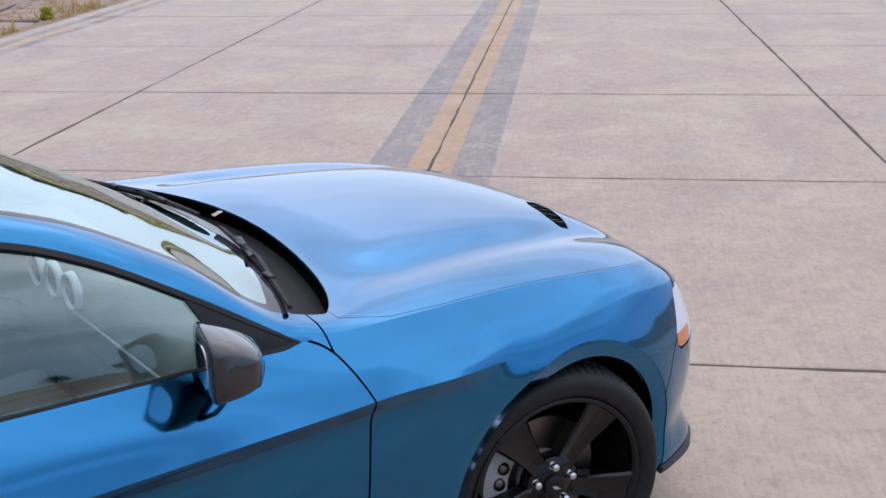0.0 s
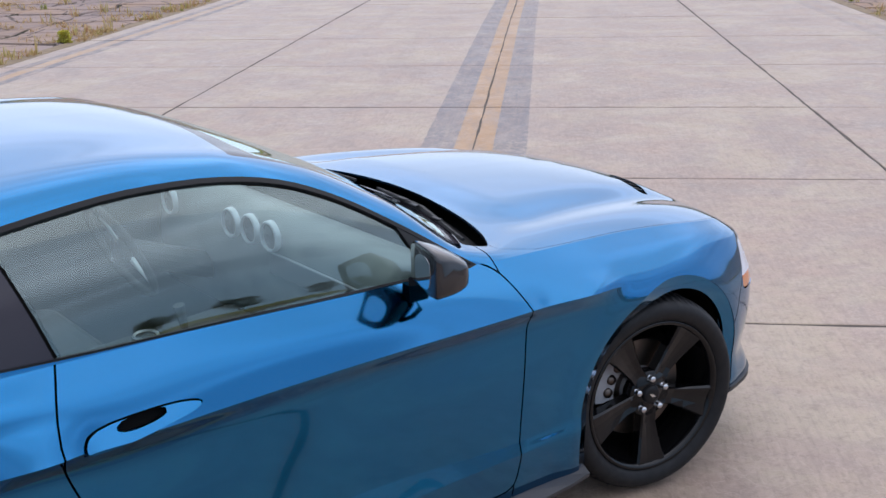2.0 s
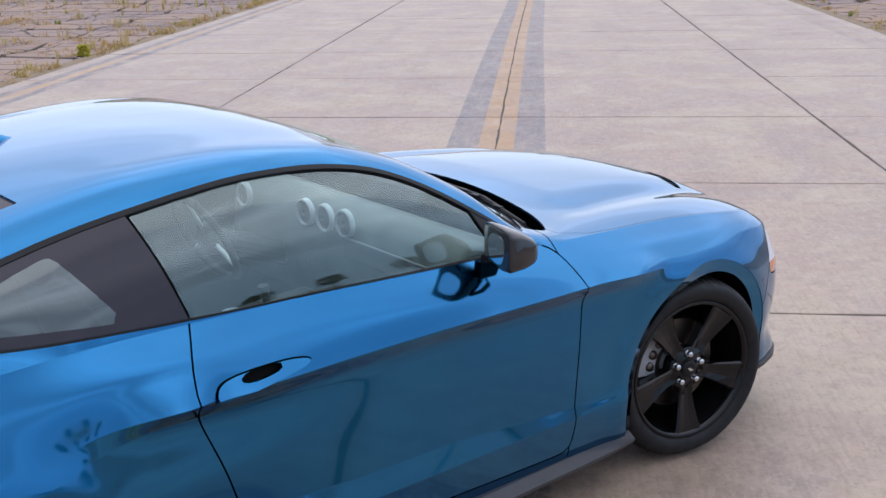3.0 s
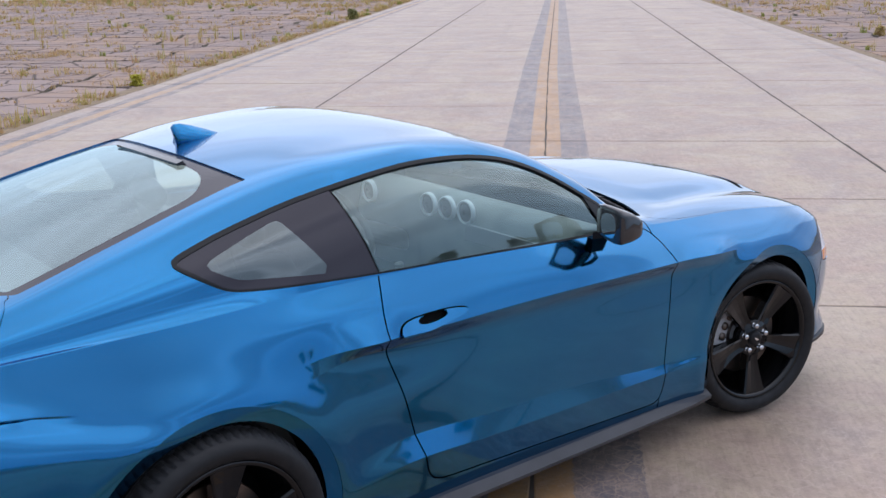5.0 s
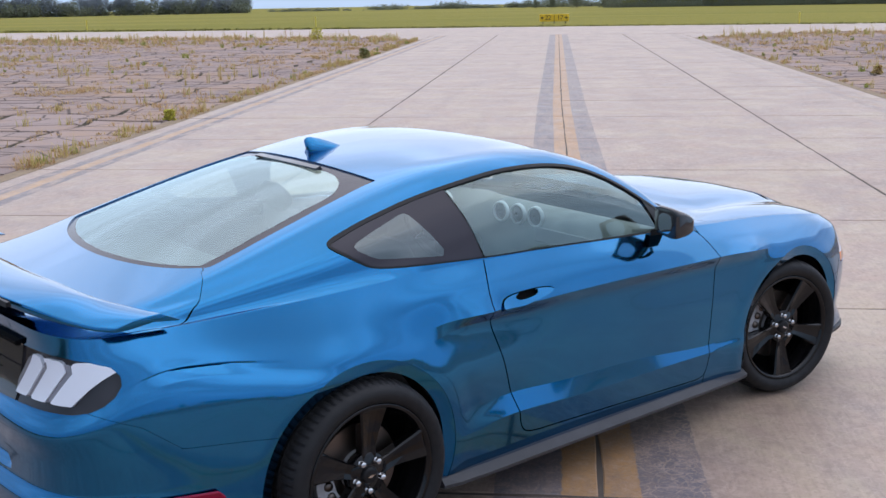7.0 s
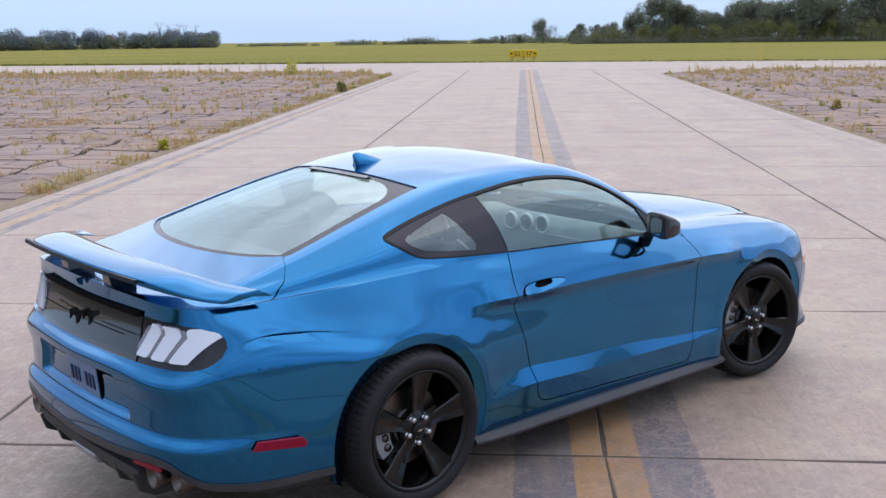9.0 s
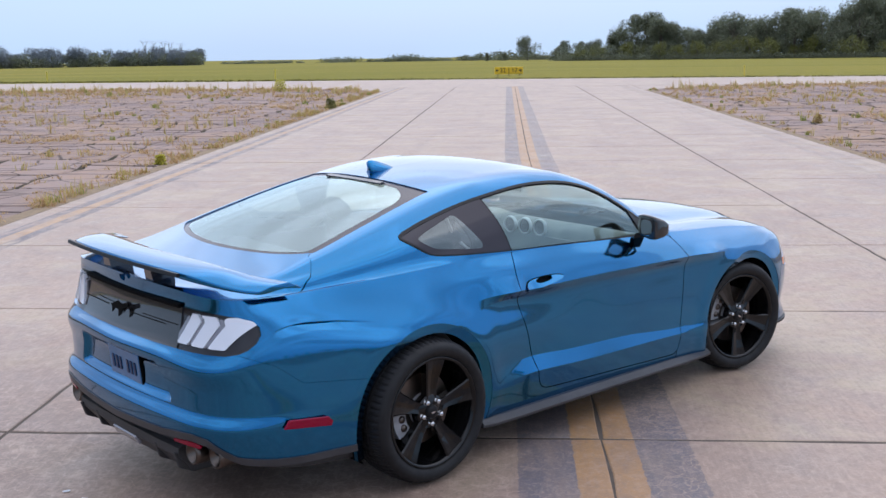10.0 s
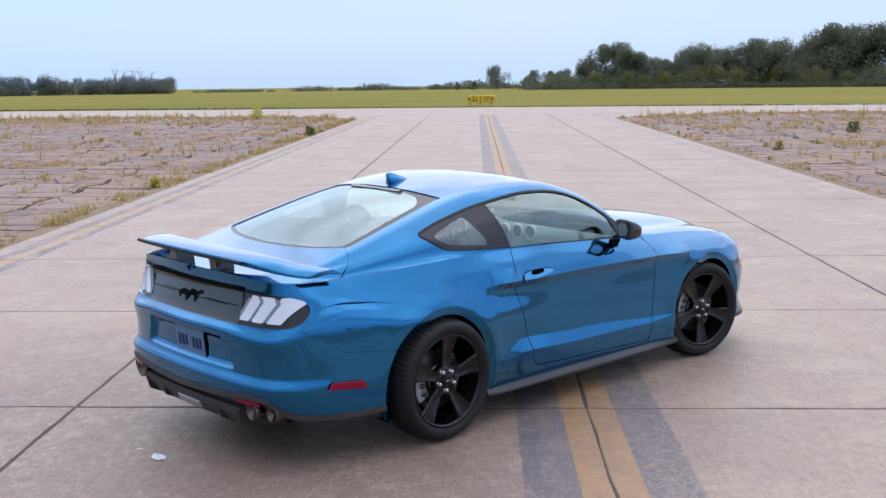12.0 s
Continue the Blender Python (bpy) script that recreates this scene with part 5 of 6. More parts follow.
HEAD = rounded([(3.225, 0.640), (3.27, 0.612), (3.65, 0.615), (3.65, 0.73), (3.40, 0.765), (3.285, 0.795), (3.262, 0.76)], 1)
TAIL = rounded([(-0.86, 0.79), (-0.3, 0.785), (0.3, 0.785), (0.66, 0.785), (0.775, 0.786), (0.814, 0.818), (0.810, 0.885), (0.772, 0.944), (0.67, 0.964), (0.45, 0.965), (0.0, 0.972), (-0.5, 0.972)], 1)
_side, _top = body_shell(np.arange(9.0), 300, 4)
_rim = _side[:, -1]
_rim = _rim[np.argsort(_rim[:, 0])]
SHOULDER = (_rim[:, 0], _rim[:, 1])
EDGE_XS = np.linspace(-0.75, 2.25, 26)
EDGE_WS = knots(EDGE_Y, EDGE_XS) * np.interp(EDGE_XS, SHOULDER[0], SHOULDER[1])
pieces = build_body()


# ---- panels
def both_sides(name, shell, mat, rim=0.0, label="", parent=car):
    return [part(name, shell.mesh(name, mat, mirror=m, rim=rim), mat, parent, label) for m in (False, True)]


VENT = rounded([(3.195, 0.230), (3.272, 0.248), (3.212, 0.462), (3.153, 0.448)], 1)
vent_shell, hood_shell = pieces["hood"].cut(lambda v: outline_distance(VENT, xy(v)), {"top"})
hood = part("hood", hood_shell.largest().mesh("hood", PAINT, both=True, rim=0.008), PAINT, car)
for flip in (1, -1):
    vent = part("hood_vent", vent_shell.moved(-0.014).mesh("hood_vent", DARK, mirror=flip < 0), DARK, hood, "black louvred hood vent")
    for i in range(21):
        slat, _ = vent_shell.cut(lambda v: np.abs((-v[:, 1] - 0.235) / 0.0105 - i - 0.5 + 6.0 * (v[:, 0] - 3.21)) - 0.27)
        if slat.faces:
            part("slat", slat.moved(-0.003).mesh("slat", TRIM, mirror=flip < 0, rim=0.006), TRIM, vent)

lid = part("trunk_lid", pieces["lid"].mesh("trunk_lid", PAINT, both=True, rim=0.03), PAINT, car)
# black sills cut off the shell, the rest is the welded body
low, body = pieces["rest"].cut(lambda v: np.maximum(v[:, 2] - 0.212, np.abs(v[:, 0] - 1.37) - 1.02), {"side"})
body_ob = part("body", body.mesh("body", PAINT, both=True, rim=0.012), PAINT, car, "blue roof, pillars and rear quarters")
low.zones and both_sides("sill_panel", low, SILL)
for lip in pieces["lips"]:
    for flip in (False, True):
        part("arch_lip", lip.mesh("arch_lip", PAINT, mirror=flip, rim=0.02), PAINT, body_ob)
for g in pieces["gaps"]:
    g.faces and both_sides("panel_gap", g.moved(-0.012), DARK)
for flip in (False, True):
    part("front_fender", pieces["fender"].mesh("front_fender", PAINT, mirror=flip, rim=0.02), PAINT, car)
lip_shell, nose = pieces["nose"].cut(lambda v: v[:, 2] - 0.246)
front_bumper = part("front_bumper", nose.mesh("front_bumper", PAINT, both=True, rim=0.01), PAINT, car)
part("front_splitter", lip_shell.moved(0.010).mesh("front_splitter", MATTE, both=True, rim=0.03), MATTE, front_bumper, "matte black front splitter")


def valance_top(v):
    return np.interp(np.abs(v[:, 1]), [0.0, 0.42, 0.52, 0.62, 0.70, 0.80, 0.88, 0.97], [0.395, 0.412, 0.422, 0.428, 0.415, 0.335, 0.312, 0.292])


valance, bumper = pieces["bumper"].cut(lambda v: v[:, 2] - valance_top(v), {"side"})
RECESS = [(-0.36, 0.712), (0.36, 0.712), (0.385, 0.700), (0.455, 0.545), (0.448, 0.528), (0.40, 0.522), (-0.40, 0.522), (-0.448, 0.528), (-0.455, 0.545), (-0.385, 0.700)]
recess, bumper = bumper.cut(lambda v: np.maximum(outline_distance(RECESS, yz(v)), v[:, 0] + 0.8), {"side"})
bumper_ob = part("rear_bumper", bumper.mesh("rear_bumper", PAINT, both=True, rim=0.024), PAINT, car)
slope = np.clip(-outline_distance(RECESS, yz(recess.v)) / 0.035, 0, 1)
recess_n = recess.n / np.linalg.norm(recess.n, axis=1, keepdims=True)
part("plate_recess", recess.shifted(-0.030 * (slope * slope * (3 - 2 * slope))[:, None] * recess_n).mesh("plate_recess", PAINT, both=True), PAINT, bumper_ob)
strip_shell, inner = valance.cut(lambda v: valance_top(v) - 0.034 - v[:, 2])
part("valance_trim", strip_shell.moved(0.006).mesh("valance_trim", SILL, both=True, rim=0.02), SILL, bumper_ob, "grey-black edge trim")
for flip in (False, True):
    red, _ = inner.cut(lambda v: np.maximum(np.abs(-v[:, 1] - 0.585) - 0.085, np.abs(v[:, 2] - valance_top(v) + 0.050) - 0.012))
    part("low_reflector", red.moved(0.006).mesh("low_reflector", RED_LENS, mirror=flip, rim=0.01), RED_LENS, bumper_ob, "narrow red reflector")
part("valance", inner.moved(-0.045).mesh("valance", MATTE, both=True), MATTE, bumper_ob, "matte black lower valance")

# ---- glass
def rear_frit(v):
    """How far inside the rear window's black border a point lies; the upper corners are round."""
    side = edge_width(v[:, 0]) * 0.938 + v[:, 1] - 0.048
    top = 0.30 - v[:, 0] + 0.02 * (v[:, 1] / 0.5) ** 2
    corner = 0.16 - np.hypot(np.maximum(0.16 - side, 0), np.maximum(0.16 - top, 0))
    return np.minimum.reduce([corner, v[:, 0] - rear_foot(-v[:, 1]) - 0.034])


rear_clear, rear_border = pieces["rear_glass"].cut(lambda v: -rear_frit(v))
rear = part("rear_window", rear_clear.moved(-0.006).mesh("rear_window", GLASS_REAR, both=True), GLASS_REAR, car, "tinted rear window mirroring the sky")
part("glass_border", rear_border.moved(-0.006).mesh("glass_border", CERAMIC, both=True), CERAMIC, rear, "black glass border")
f_clear, f_border = pieces["front_glass"].cut(lambda v: -np.minimum.reduce([glass_foot(-v[:, 1]) - 0.05 - v[:, 0], v[:, 0] - 1.40, edge_width(v[:, 0]) * 0.955 + v[:, 1] - 0.03]))
front = part("windscreen", f_clear.mesh("windscreen", GLASS_FRONT, both=True), GLASS_FRONT, car, "clear windscreen")
part("glass_border", f_border.mesh("glass_border", CERAMIC, both=True), CERAMIC, front, "black glass border")
for ob in (rear, front):
    ob.visible_shadow = False

# the side glass: black frame, quarter window, pillar and door window
BELT = lambda v: v[:, 2] - np.interp(v[:, 0], [0.34, 1.10, 1.985], [1.064, 1.026, 0.975])
INNER = lambda v: outline_distance(WINDOW, xz(v)) + 0.006 + 0.005 * np.clip((BELT(v) - 0.02) / 0.06, 0, 1)
glass_in, trim_shell = pieces["window"].cut(INNER)
pillar_x = lambda z: 0.612 + (1.297 - z) * 0.30
quarter, door_glass = glass_in.cut(lambda v: v[:, 0] - pillar_x(v[:, 2]))
gap_strip, door_glass = door_glass.cut(lambda v: v[:, 0] - pillar_x(v[:, 2]) - 0.010)
sail, door_glass = door_glass.cut(lambda v: 1.725 + (1.13 - v[:, 2]) * 0.45 - v[:, 0])
seal, _ = glass_in.cut(lambda v: np.abs(v[:, 0] - pillar_x(v[:, 2]) - 0.005) - 0.016)
QUARTER = rounded([(0.100, 1.160), (0.110, 1.172), (0.135, 1.183), (0.36, 1.246), (0.388, 1.250), (0.405, 1.236), (0.508, 1.098), (0.510, 1.084), (0.492, 1.080), (0.22, 1.108), (0.19, 1.114), (0.165, 1.125)], 1)
q_clear, q_black = quarter.cut(lambda v: outline_distance(QUARTER, xz(v)))
HANDLE = rounded([(0.688, 0.850), (0.690, 0.872), (0.712, 0.892), (0.78, 0.902), (0.92, 0.902), (0.990, 0.892), (1.002, 0.880), (0.975, 0.868), (0.90, 0.858), (0.78, 0.846), (0.71, 0.842)], 1)
grip_shell, pieces["door"] = pieces["door"].cut(lambda v: outline_distance(HANDLE, xz(v)), {"side"})
cup, grip_shell = grip_shell.cut(lambda v: outline_distance(rounded([(0.765, 0.882), (0.795, 0.899), (0.88, 0.900), (0.915, 0.893), (0.890, 0.878), (0.80, 0.870)], 1), xz(v)))
inner_grip, grip_edge = grip_shell.cut(lambda v: outline_distance(HANDLE, xz(v)) + 0.004)
grip = inner_grip.shifted(np.c_[0 * inner_grip.v[:, 0], -0.016 * np.clip((0.902 - inner_grip.v[:, 2]) / 0.055, 0, 1), 0 * inner_grip.v[:, 0]])
doors = []
for flip in (False, True):
    door = part("door", pieces["door"].mesh("door", PAINT, mirror=flip, rim=0.03), PAINT, car)
    doors.append(door)
    pane = part("door_window", door_glass.moved(-0.006).mesh("door_window", GLASS, mirror=flip), GLASS, door, "clear closed door window")
    pane.visible_shadow = False
    part("sail_panel", sail.moved(0.001).mesh("sail_panel", TRIM, mirror=flip, rim=0.006), TRIM, door, "black triangular mirror base panel")
    part("window_frame", trim_shell.moved(0.003).mesh("window_frame", TRIM, mirror=flip, rim=0.014), TRIM, car, "black window surround")
    qw = part("quarter_window", q_clear.mesh("quarter_window", GLASS_DARK, mirror=flip), GLASS_DARK, car, "small dark quarter window")
    qw.visible_shadow = False
    part("pillar_cover", q_black.mesh("pillar_cover", CERAMIC, mirror=flip), CERAMIC, qw, "gloss black pillar cover")
    part("weatherstrip", seal.moved(-0.012).mesh("weatherstrip", DARK, mirror=flip), DARK, car)

# ---- cowl and wipers
cowl = part("cowl", pieces["cowl"].moved(-0.05).mesh("cowl", COWL, both=True), COWL, car, "black plastic cowl under the windscreen")
# added black plates that stop daylight showing through the hollow engine bay
part("engine_bay_blackout", box(box(bmesh.new(), (0.42, 1.56, 0.012), (2.16, 0, 0.905)), (1.05, 1.36, 0.012), (2.80, 0, 0.79)), DARK, car)


def wiper(pivot, elbow, a, b):
    top = part("wiper", tube(bmesh.new(), [pivot, elbow, ((a[0] + b[0]) / 2, (a[1] + b[1]) / 2, (a[2] + b[2]) / 2 + 0.02)], [0.011, 0.009, 0.006], 8, flat=0.6), TRIM, car, "black windscreen wiper")
    mid = ((a[0] + b[0]) / 2 + 0.02, (a[1] + b[1]) / 2, (a[2] + b[2]) / 2 + 0.008)
    part("blade", tube(bmesh.new(), [a, mid, b], [0.006, 0.011, 0.006], 6), RUBBER, top)
    for f in (0.3, 0.7):
        p = tuple(a[k] + (b[k] - a[k]) * f for k in range(3))
        bm = bmesh.new()
        box(bm, (0.016, 0.045, 0.010), (p[0] + 0.008, p[1], p[2] + 0.010), bevel=0.003)
        part("clip", bm, TRIM, top)
    part("pivot_cap", revolve(bmesh.new(), [(0.0, 0.03), (0.014, 0.026), (0.018, 0.0)], 16, "z", pivot), TRIM, top)


wiper((2.200, 0.00, 0.975), (2.178, -0.16, 1.018), (2.150, -0.10, 1.042), (2.000, -0.73, 1.034))
wiper((2.170, 0.56, 0.965), (2.160, 0.40, 1.018), (2.035, 0.66, 1.038), (2.155, 0.04, 1.044))

# ---- tail
lamp_shell, panel_shell = pieces["tail"].cut(lambda v: 0.462 - 0.10 * (v[:, 2] - 0.88) + v[:, 1])
tail_panel = part("tail_panel", panel_shell.moved(-0.008).mesh("tail_panel", GLOSS_BLACK, both=True, rim=0.012), GLOSS_BLACK, car, "gloss black panel between the tail lights")


def lean(v):
    z = v[:, 2]
    return -v[:, 1] - 0.55 * (np.minimum(z, 0.925) - 0.86) + 1.3 * np.maximum(z - 0.925, 0)


for flip in (False, True):
    lamp = part("tail_light", lamp_shell.moved(-0.014).mesh("tail_light", LAMP_DARK, mirror=flip, rim=0.01), LAMP_DARK, car, "smoked tail light with three pale bars")
    for lo, hi in ((0.500, 0.572), (0.594, 0.668), (0.690, 0.764)):
        bar, _ = lamp_shell.cut(lambda v: np.maximum.reduce([lo - lean(v), lean(v) - hi, 0.810 - v[:, 2], v[:, 2] - 0.948]))
        part("light_bar", bar.moved(0.002).mesh("light_bar", WHITE_LENS, mirror=flip, rim=0.016), WHITE_LENS, lamp, "pale slanted light bar")
        edge, _ = lamp_shell.cut(lambda v: np.maximum.reduce([lo - 0.030 - lean(v), lean(v) - lo + 0.002, 0.815 - v[:, 2], v[:, 2] - 0.94]))
        part("light_edge", edge.moved(-0.004).mesh("light_edge", LAMP_GREY, mirror=flip, rim=0.01), LAMP_GREY, lamp)
    bm = bmesh.new()
    prism(bm, [(-0.815, 0.452), (-0.585, 0.428), (-0.578, 0.450), (-0.60, 0.474), (-0.79, 0.490)], 0.014, Matrix(((1, 0, 0, 0), (0.16 * -1, 0, -1, -1.034), (0, 1, 0, 0), (0, 0, 0, 1))), 0.004)
    if flip:
        bmesh.ops.scale(bm, vec=(1, -1, 1), verts=bm.verts)
        bmesh.ops.reverse_faces(bm, faces=bm.faces)
    part("side_reflector", bm, RED_LENS, bumper_ob, "red side reflector")

bm = bmesh.new()  # the emblem, kept as a plain shape
prism(bm, [(-0.085, 0.0), (-0.03, 0.022), (0.02, 0.014), (0.075, 0.03), (0.085, 0.012), (0.04, -0.002), (0.03, -0.03), (0.01, -0.045), (-0.005, -0.015), (-0.04, -0.012), (-0.06, -0.035), (-0.07, -0.012)], 0.008,
      Matrix(((0, 0.25, -1, -1.098), (-1, 0, 0, 0.02), (0, 1, 0, 0.888), (0, 0, 0, 1))), 0.002)
part("emblem", bm, DARK, tail_panel, "black emblem")
for y0, y1 in ((0.13, 0.40), (-0.10, -0.40)):
    bm = bmesh.new()
    tube(bm, [(-1.104 + 0.045 * abs(y0) ** 2, y0, 0.882), (-1.104 + 0.09 * abs(y1) ** 2, y1, 0.882)], 0.0025, 6)
    part("panel_line", bm, DARK, tail_panel)
bm = bmesh.new()
loft(bm, [[(-1.062 + 0.10 * y * y - d, y, z) for d, z in ((0.0, 0.958), (0.018, 0.962), (0.02, 0.975), (0.0, 0.98))] for y in np.linspace(-0.46, 0.46, 17)])
part("light_slot", bm, DARK, tail_panel, "dark slot under the trunk edge")

# number plate with plain bars
plate = part("number_plate", box(bmesh.new(), (0.010, 0.305, 0.155), (-1.109, -0.02, 0.612), (0, -6, 0), 0.004), PLATE, bumper_ob, "blue number plate with dark characters")
for i in range(7):
    if i == 3:
        continue
    part("plate_bar", box(bmesh.new(), (0.006, 0.020, 0.066), (-1.116, 0.088 - 0.036 * i, 0.612), (0, -6, 0), 0.003), PLATE_MARK, plate)
part("plate_frame", box(bmesh.new(), (0.016, 0.007, 0.16), (-1.105, -0.178, 0.612), (0, -6, 0), 0.003), DARK, plate)


# ---- rear wing on three stands
WING = [(0.0, -1.130, -0.935, 1.142), (0.30, -1.118, -0.915, 1.139), (0.52, -1.080, -0.880, 1.128), (0.63, -1.035, -0.835, 1.110), (0.70, -0.988, -0.760, 1.090), (0.76, -0.945, -0.700, 1.076), (0.80, -0.905, -0.658, 1.066), (0.825, -0.860, -0.640, 1.060)]


def wing_ring(y):
    ys = np.array([w[0] for w in WING])
    xt, xl, z = spline(ys, np.array([w[1:] for w in WING]), [abs(y)])[0]
    thin = 1 - 0.72 * np.clip((abs(y) - 0.60) / 0.2, 0, 1)  # the ends run out into thin points
    c = xl - xt
    pts = [(xt, z - 0.004), (xt + 0.02 * c, z + 0.006), (xt + 0.30 * c, z + 0.020), (xt + 0.70 * c, z + 0.026), (xl, z + 0.012 - 0.024 * (1 - thin)), (xl - 0.01 * c, z + 0.006 - 0.024 * (1 - thin)), (xt + 0.6 * c, z + 0.006 - 0.018 * thin), (xt + 0.2 * c, z - 0.004 - 0.018 * thin), (xt + 0.02 * c, z - 0.004 - 0.018 * thin)]
    return [(x, y, zz) for x, zz in pts]


wing = part("rear_wing", smooth(loft(bmesh.new(), [wing_ring(y) for y in np.r_[-0.822, np.linspace(-0.815, 0.815, 63), 0.822]])), PAINT, car, "blue raised rear wing")
mod = wing.modifiers.new("bevel", "BEVEL")
mod.width, mod.segments, mod.limit_method, mod.angle_limit = 0.004, 2, "ANGLE", radians(40)
for y in (-0.21, 0.21):
    bm = bmesh.new()
    loft(bm, [[(-1.06, y - 0.035, 1.04), (-0.95, y - 0.035, 1.05), (-0.95, y + 0.035, 1.05), (-1.06, y + 0.035, 1.04)],
              [(-1.075, y - 0.03, 1.125), (-0.955, y - 0.03, 1.125), (-0.955, y + 0.03, 1.125), (-1.075, y + 0.03, 1.125)]])
    part("wing_stand", bm, GLOSS_BLACK, wing, "dark wing stand")
bm = bmesh.new()
loft(bm, [[(x + 0.09 * y * y, y, z) for x, z in ((-1.136, 1.122), (-1.132, 1.138), (-1.120, 1.138), (-1.116, 1.122))] for y in np.linspace(-0.55, 0.55, 25)])
part("wing_edge", bm, TRIM, wing, "black trailing edge")

# ---- shark-fin aerial and high brake light
bm = bmesh.new()
fin = []
for f, half, zt in ((0.0, 0.030, 0.076), (0.05, 0.034, 0.086), (0.15, 0.037, 0.085), (0.35, 0.038, 0.070), (0.65, 0.033, 0.042), (0.9, 0.019, 0.016), (1.0, 0.004, 0.003)):
    x = 0.40 + 0.20 * f
    zb = 1.382 + 0.022 * f
    fin.append([(x, -half, zb), (x + 0.004, -half * 0.62, zb + zt * 0.5), (x - 0.012 * (1 - f), -0.006, zb + zt), (x - 0.012 * (1 - f), 0.006, zb + zt), (x + 0.004, half * 0.62, zb + zt * 0.5), (x, half, zb)])
part("aerial", smooth(loft(bm, fin)), PAINT, car, "blue shark-fin aerial")
bm = bmesh.new()
loft(bm, [[(x + 0.10 * y * y, y, z - 0.05 * y * y) for x, z in ((0.278, 1.372), (0.277, 1.380), (0.300, 1.388), (0.312, 1.372))] for y in np.linspace(-0.24, 0.24, 21)])
part("high_brake_light", smooth(bm, False), GLOSS_BLACK, car, "black strip with the high brake light")

# ---- sills, liners, underside
for s in (-1, 1):
    bm = bmesh.new()
    rings_s = []
    for x, k in ((0.385, 0.2), (0.46, 0.75), (0.6, 1.0), (1.4, 1.0), (2.1, 1.0), (2.28, 0.8), (2.375, 0.3)):
        rings_s.append([(x, s * y, z) for y, z in ((0.89, 0.216), (0.922, 0.210 - 0.008 * (x > 2.2)), (0.938 + 0.024 * k, 0.186), (0.936 + 0.024 * k, 0.172), (0.88, 0.164))])
    part("side_skirt", smooth(loft(bm, rings_s), False), SILL, car, "grey-black side skirt")
    for ax, az, ar in (ARCH_R, ARCH_F):
        bm = bmesh.new()
        n = 40
        for r0, y0, y1 in ((ar + 0.012, 0.915, 0.50),):
            arcs = [[(ax + r0 * math.cos(a), s * y, az + r0 * math.sin(a)) for a in np.linspace(-0.5, math.pi + 0.5, n)] for y in (y0 - 0.03, y1)]
            loft(bm, arcs, closed=False)
        part("wheel_liner", smooth(bm), DARK, car)
        bm = bmesh.new()
        box(bm, (2 * ar + 0.05, 0.02, 0.62), (ax, s * 0.50, 0.47))
        part("inner_liner", bm, DARK, car)
bm = bmesh.new()
for x0, x1, y in ((-0.80, -0.40, 0.52), (0.38, 2.34, 0.86), (3.12, 3.42, 0.70)):
    box(bm, (x1 - x0, 2 * y, 0.05), ((x0 + x1) / 2, 0, 0.20))
box(bm, (4.1, 1.0, 0.05), (1.15, 0, 0.21))
part("underbody", bm, DARK, car)
bm = bmesh.new()  # diffuser with its fins
loft(bm, [[(-1.02 + 0.06 * y * y, y, 0.355), (-1.125 + 0.06 * y * y, y, 0.325), (-1.125 + 0.06 * y * y, y, 0.285), (-1.06 + 0.06 * y * y, y, 0.205), (-0.80, y, 0.19), (-0.80, y, 0.30)] for y in np.linspace(-0.50, 0.50, 15)])
diffuser = part("diffuser", bm, MATTE, car, "matte black rear diffuser")
for y in (-0.48, -0.30, 0.30, 0.48):
    bm = bmesh.new()
    prism(bm, [(-1.125, 0.30), (-1.10, 0.225), (-1.03, 0.190), (-0.85, 0.185), (-0.85, 0.31)], 0.022, Matrix(((1, 0, 0, 0), (0, 0, 1, y - 0.011), (0, 1, 0, 0), (0, 0, 0, 1))), 0.004)
    part("fin", bm, MATTE, diffuser)
part("reversing_light", box(bmesh.new(), (0.03, 0.24, 0.05), (-1.105, 0, 0.262), (0, -28, 0), 0.008), LAMP_GREY, diffuser, "small pale reversing light")
for s in (-1, 1):
    for y, x0 in ((0.590, -1.095), (0.705, -1.045)):
        bm = bmesh.new()
        revolve(bm, [(0.041, 0.0), (0.050, 0.0), (0.052, 0.02), (0.050, 0.20), (0.041, 0.20)], 28, "x", (x0, s * y, 0.322), closed=True)
        tip = part("tailpipe", smooth(bm), STEEL, car, "steel tailpipe")
        part("pipe_bore", revolve(bmesh.new(), [(0.0, 0.06), (0.0415, 0.06), (0.0415, 0.19)], 20, "x", (x0, s * y, 0.322)), DARK, tip)

# ---- front lamps
for flip in (False, True):
    amber, clear = pieces["head_lamp"].cut(lambda v: np.maximum(v[:, 0] - 3.335 + 0.25 * (v[:, 2] - 0.64), v[:, 2] - 0.672))
    lamp = part("headlight", clear.moved(-0.003).mesh("headlight", WHITE_LENS, mirror=flip, rim=0.01), WHITE_LENS, car, "pale headlight wrapping the front corner")
    amber.faces and part("side_marker", amber.moved(-0.002).mesh("side_marker", AMBER, mirror=flip, rim=0.01), AMBER, lamp, "amber side marker")


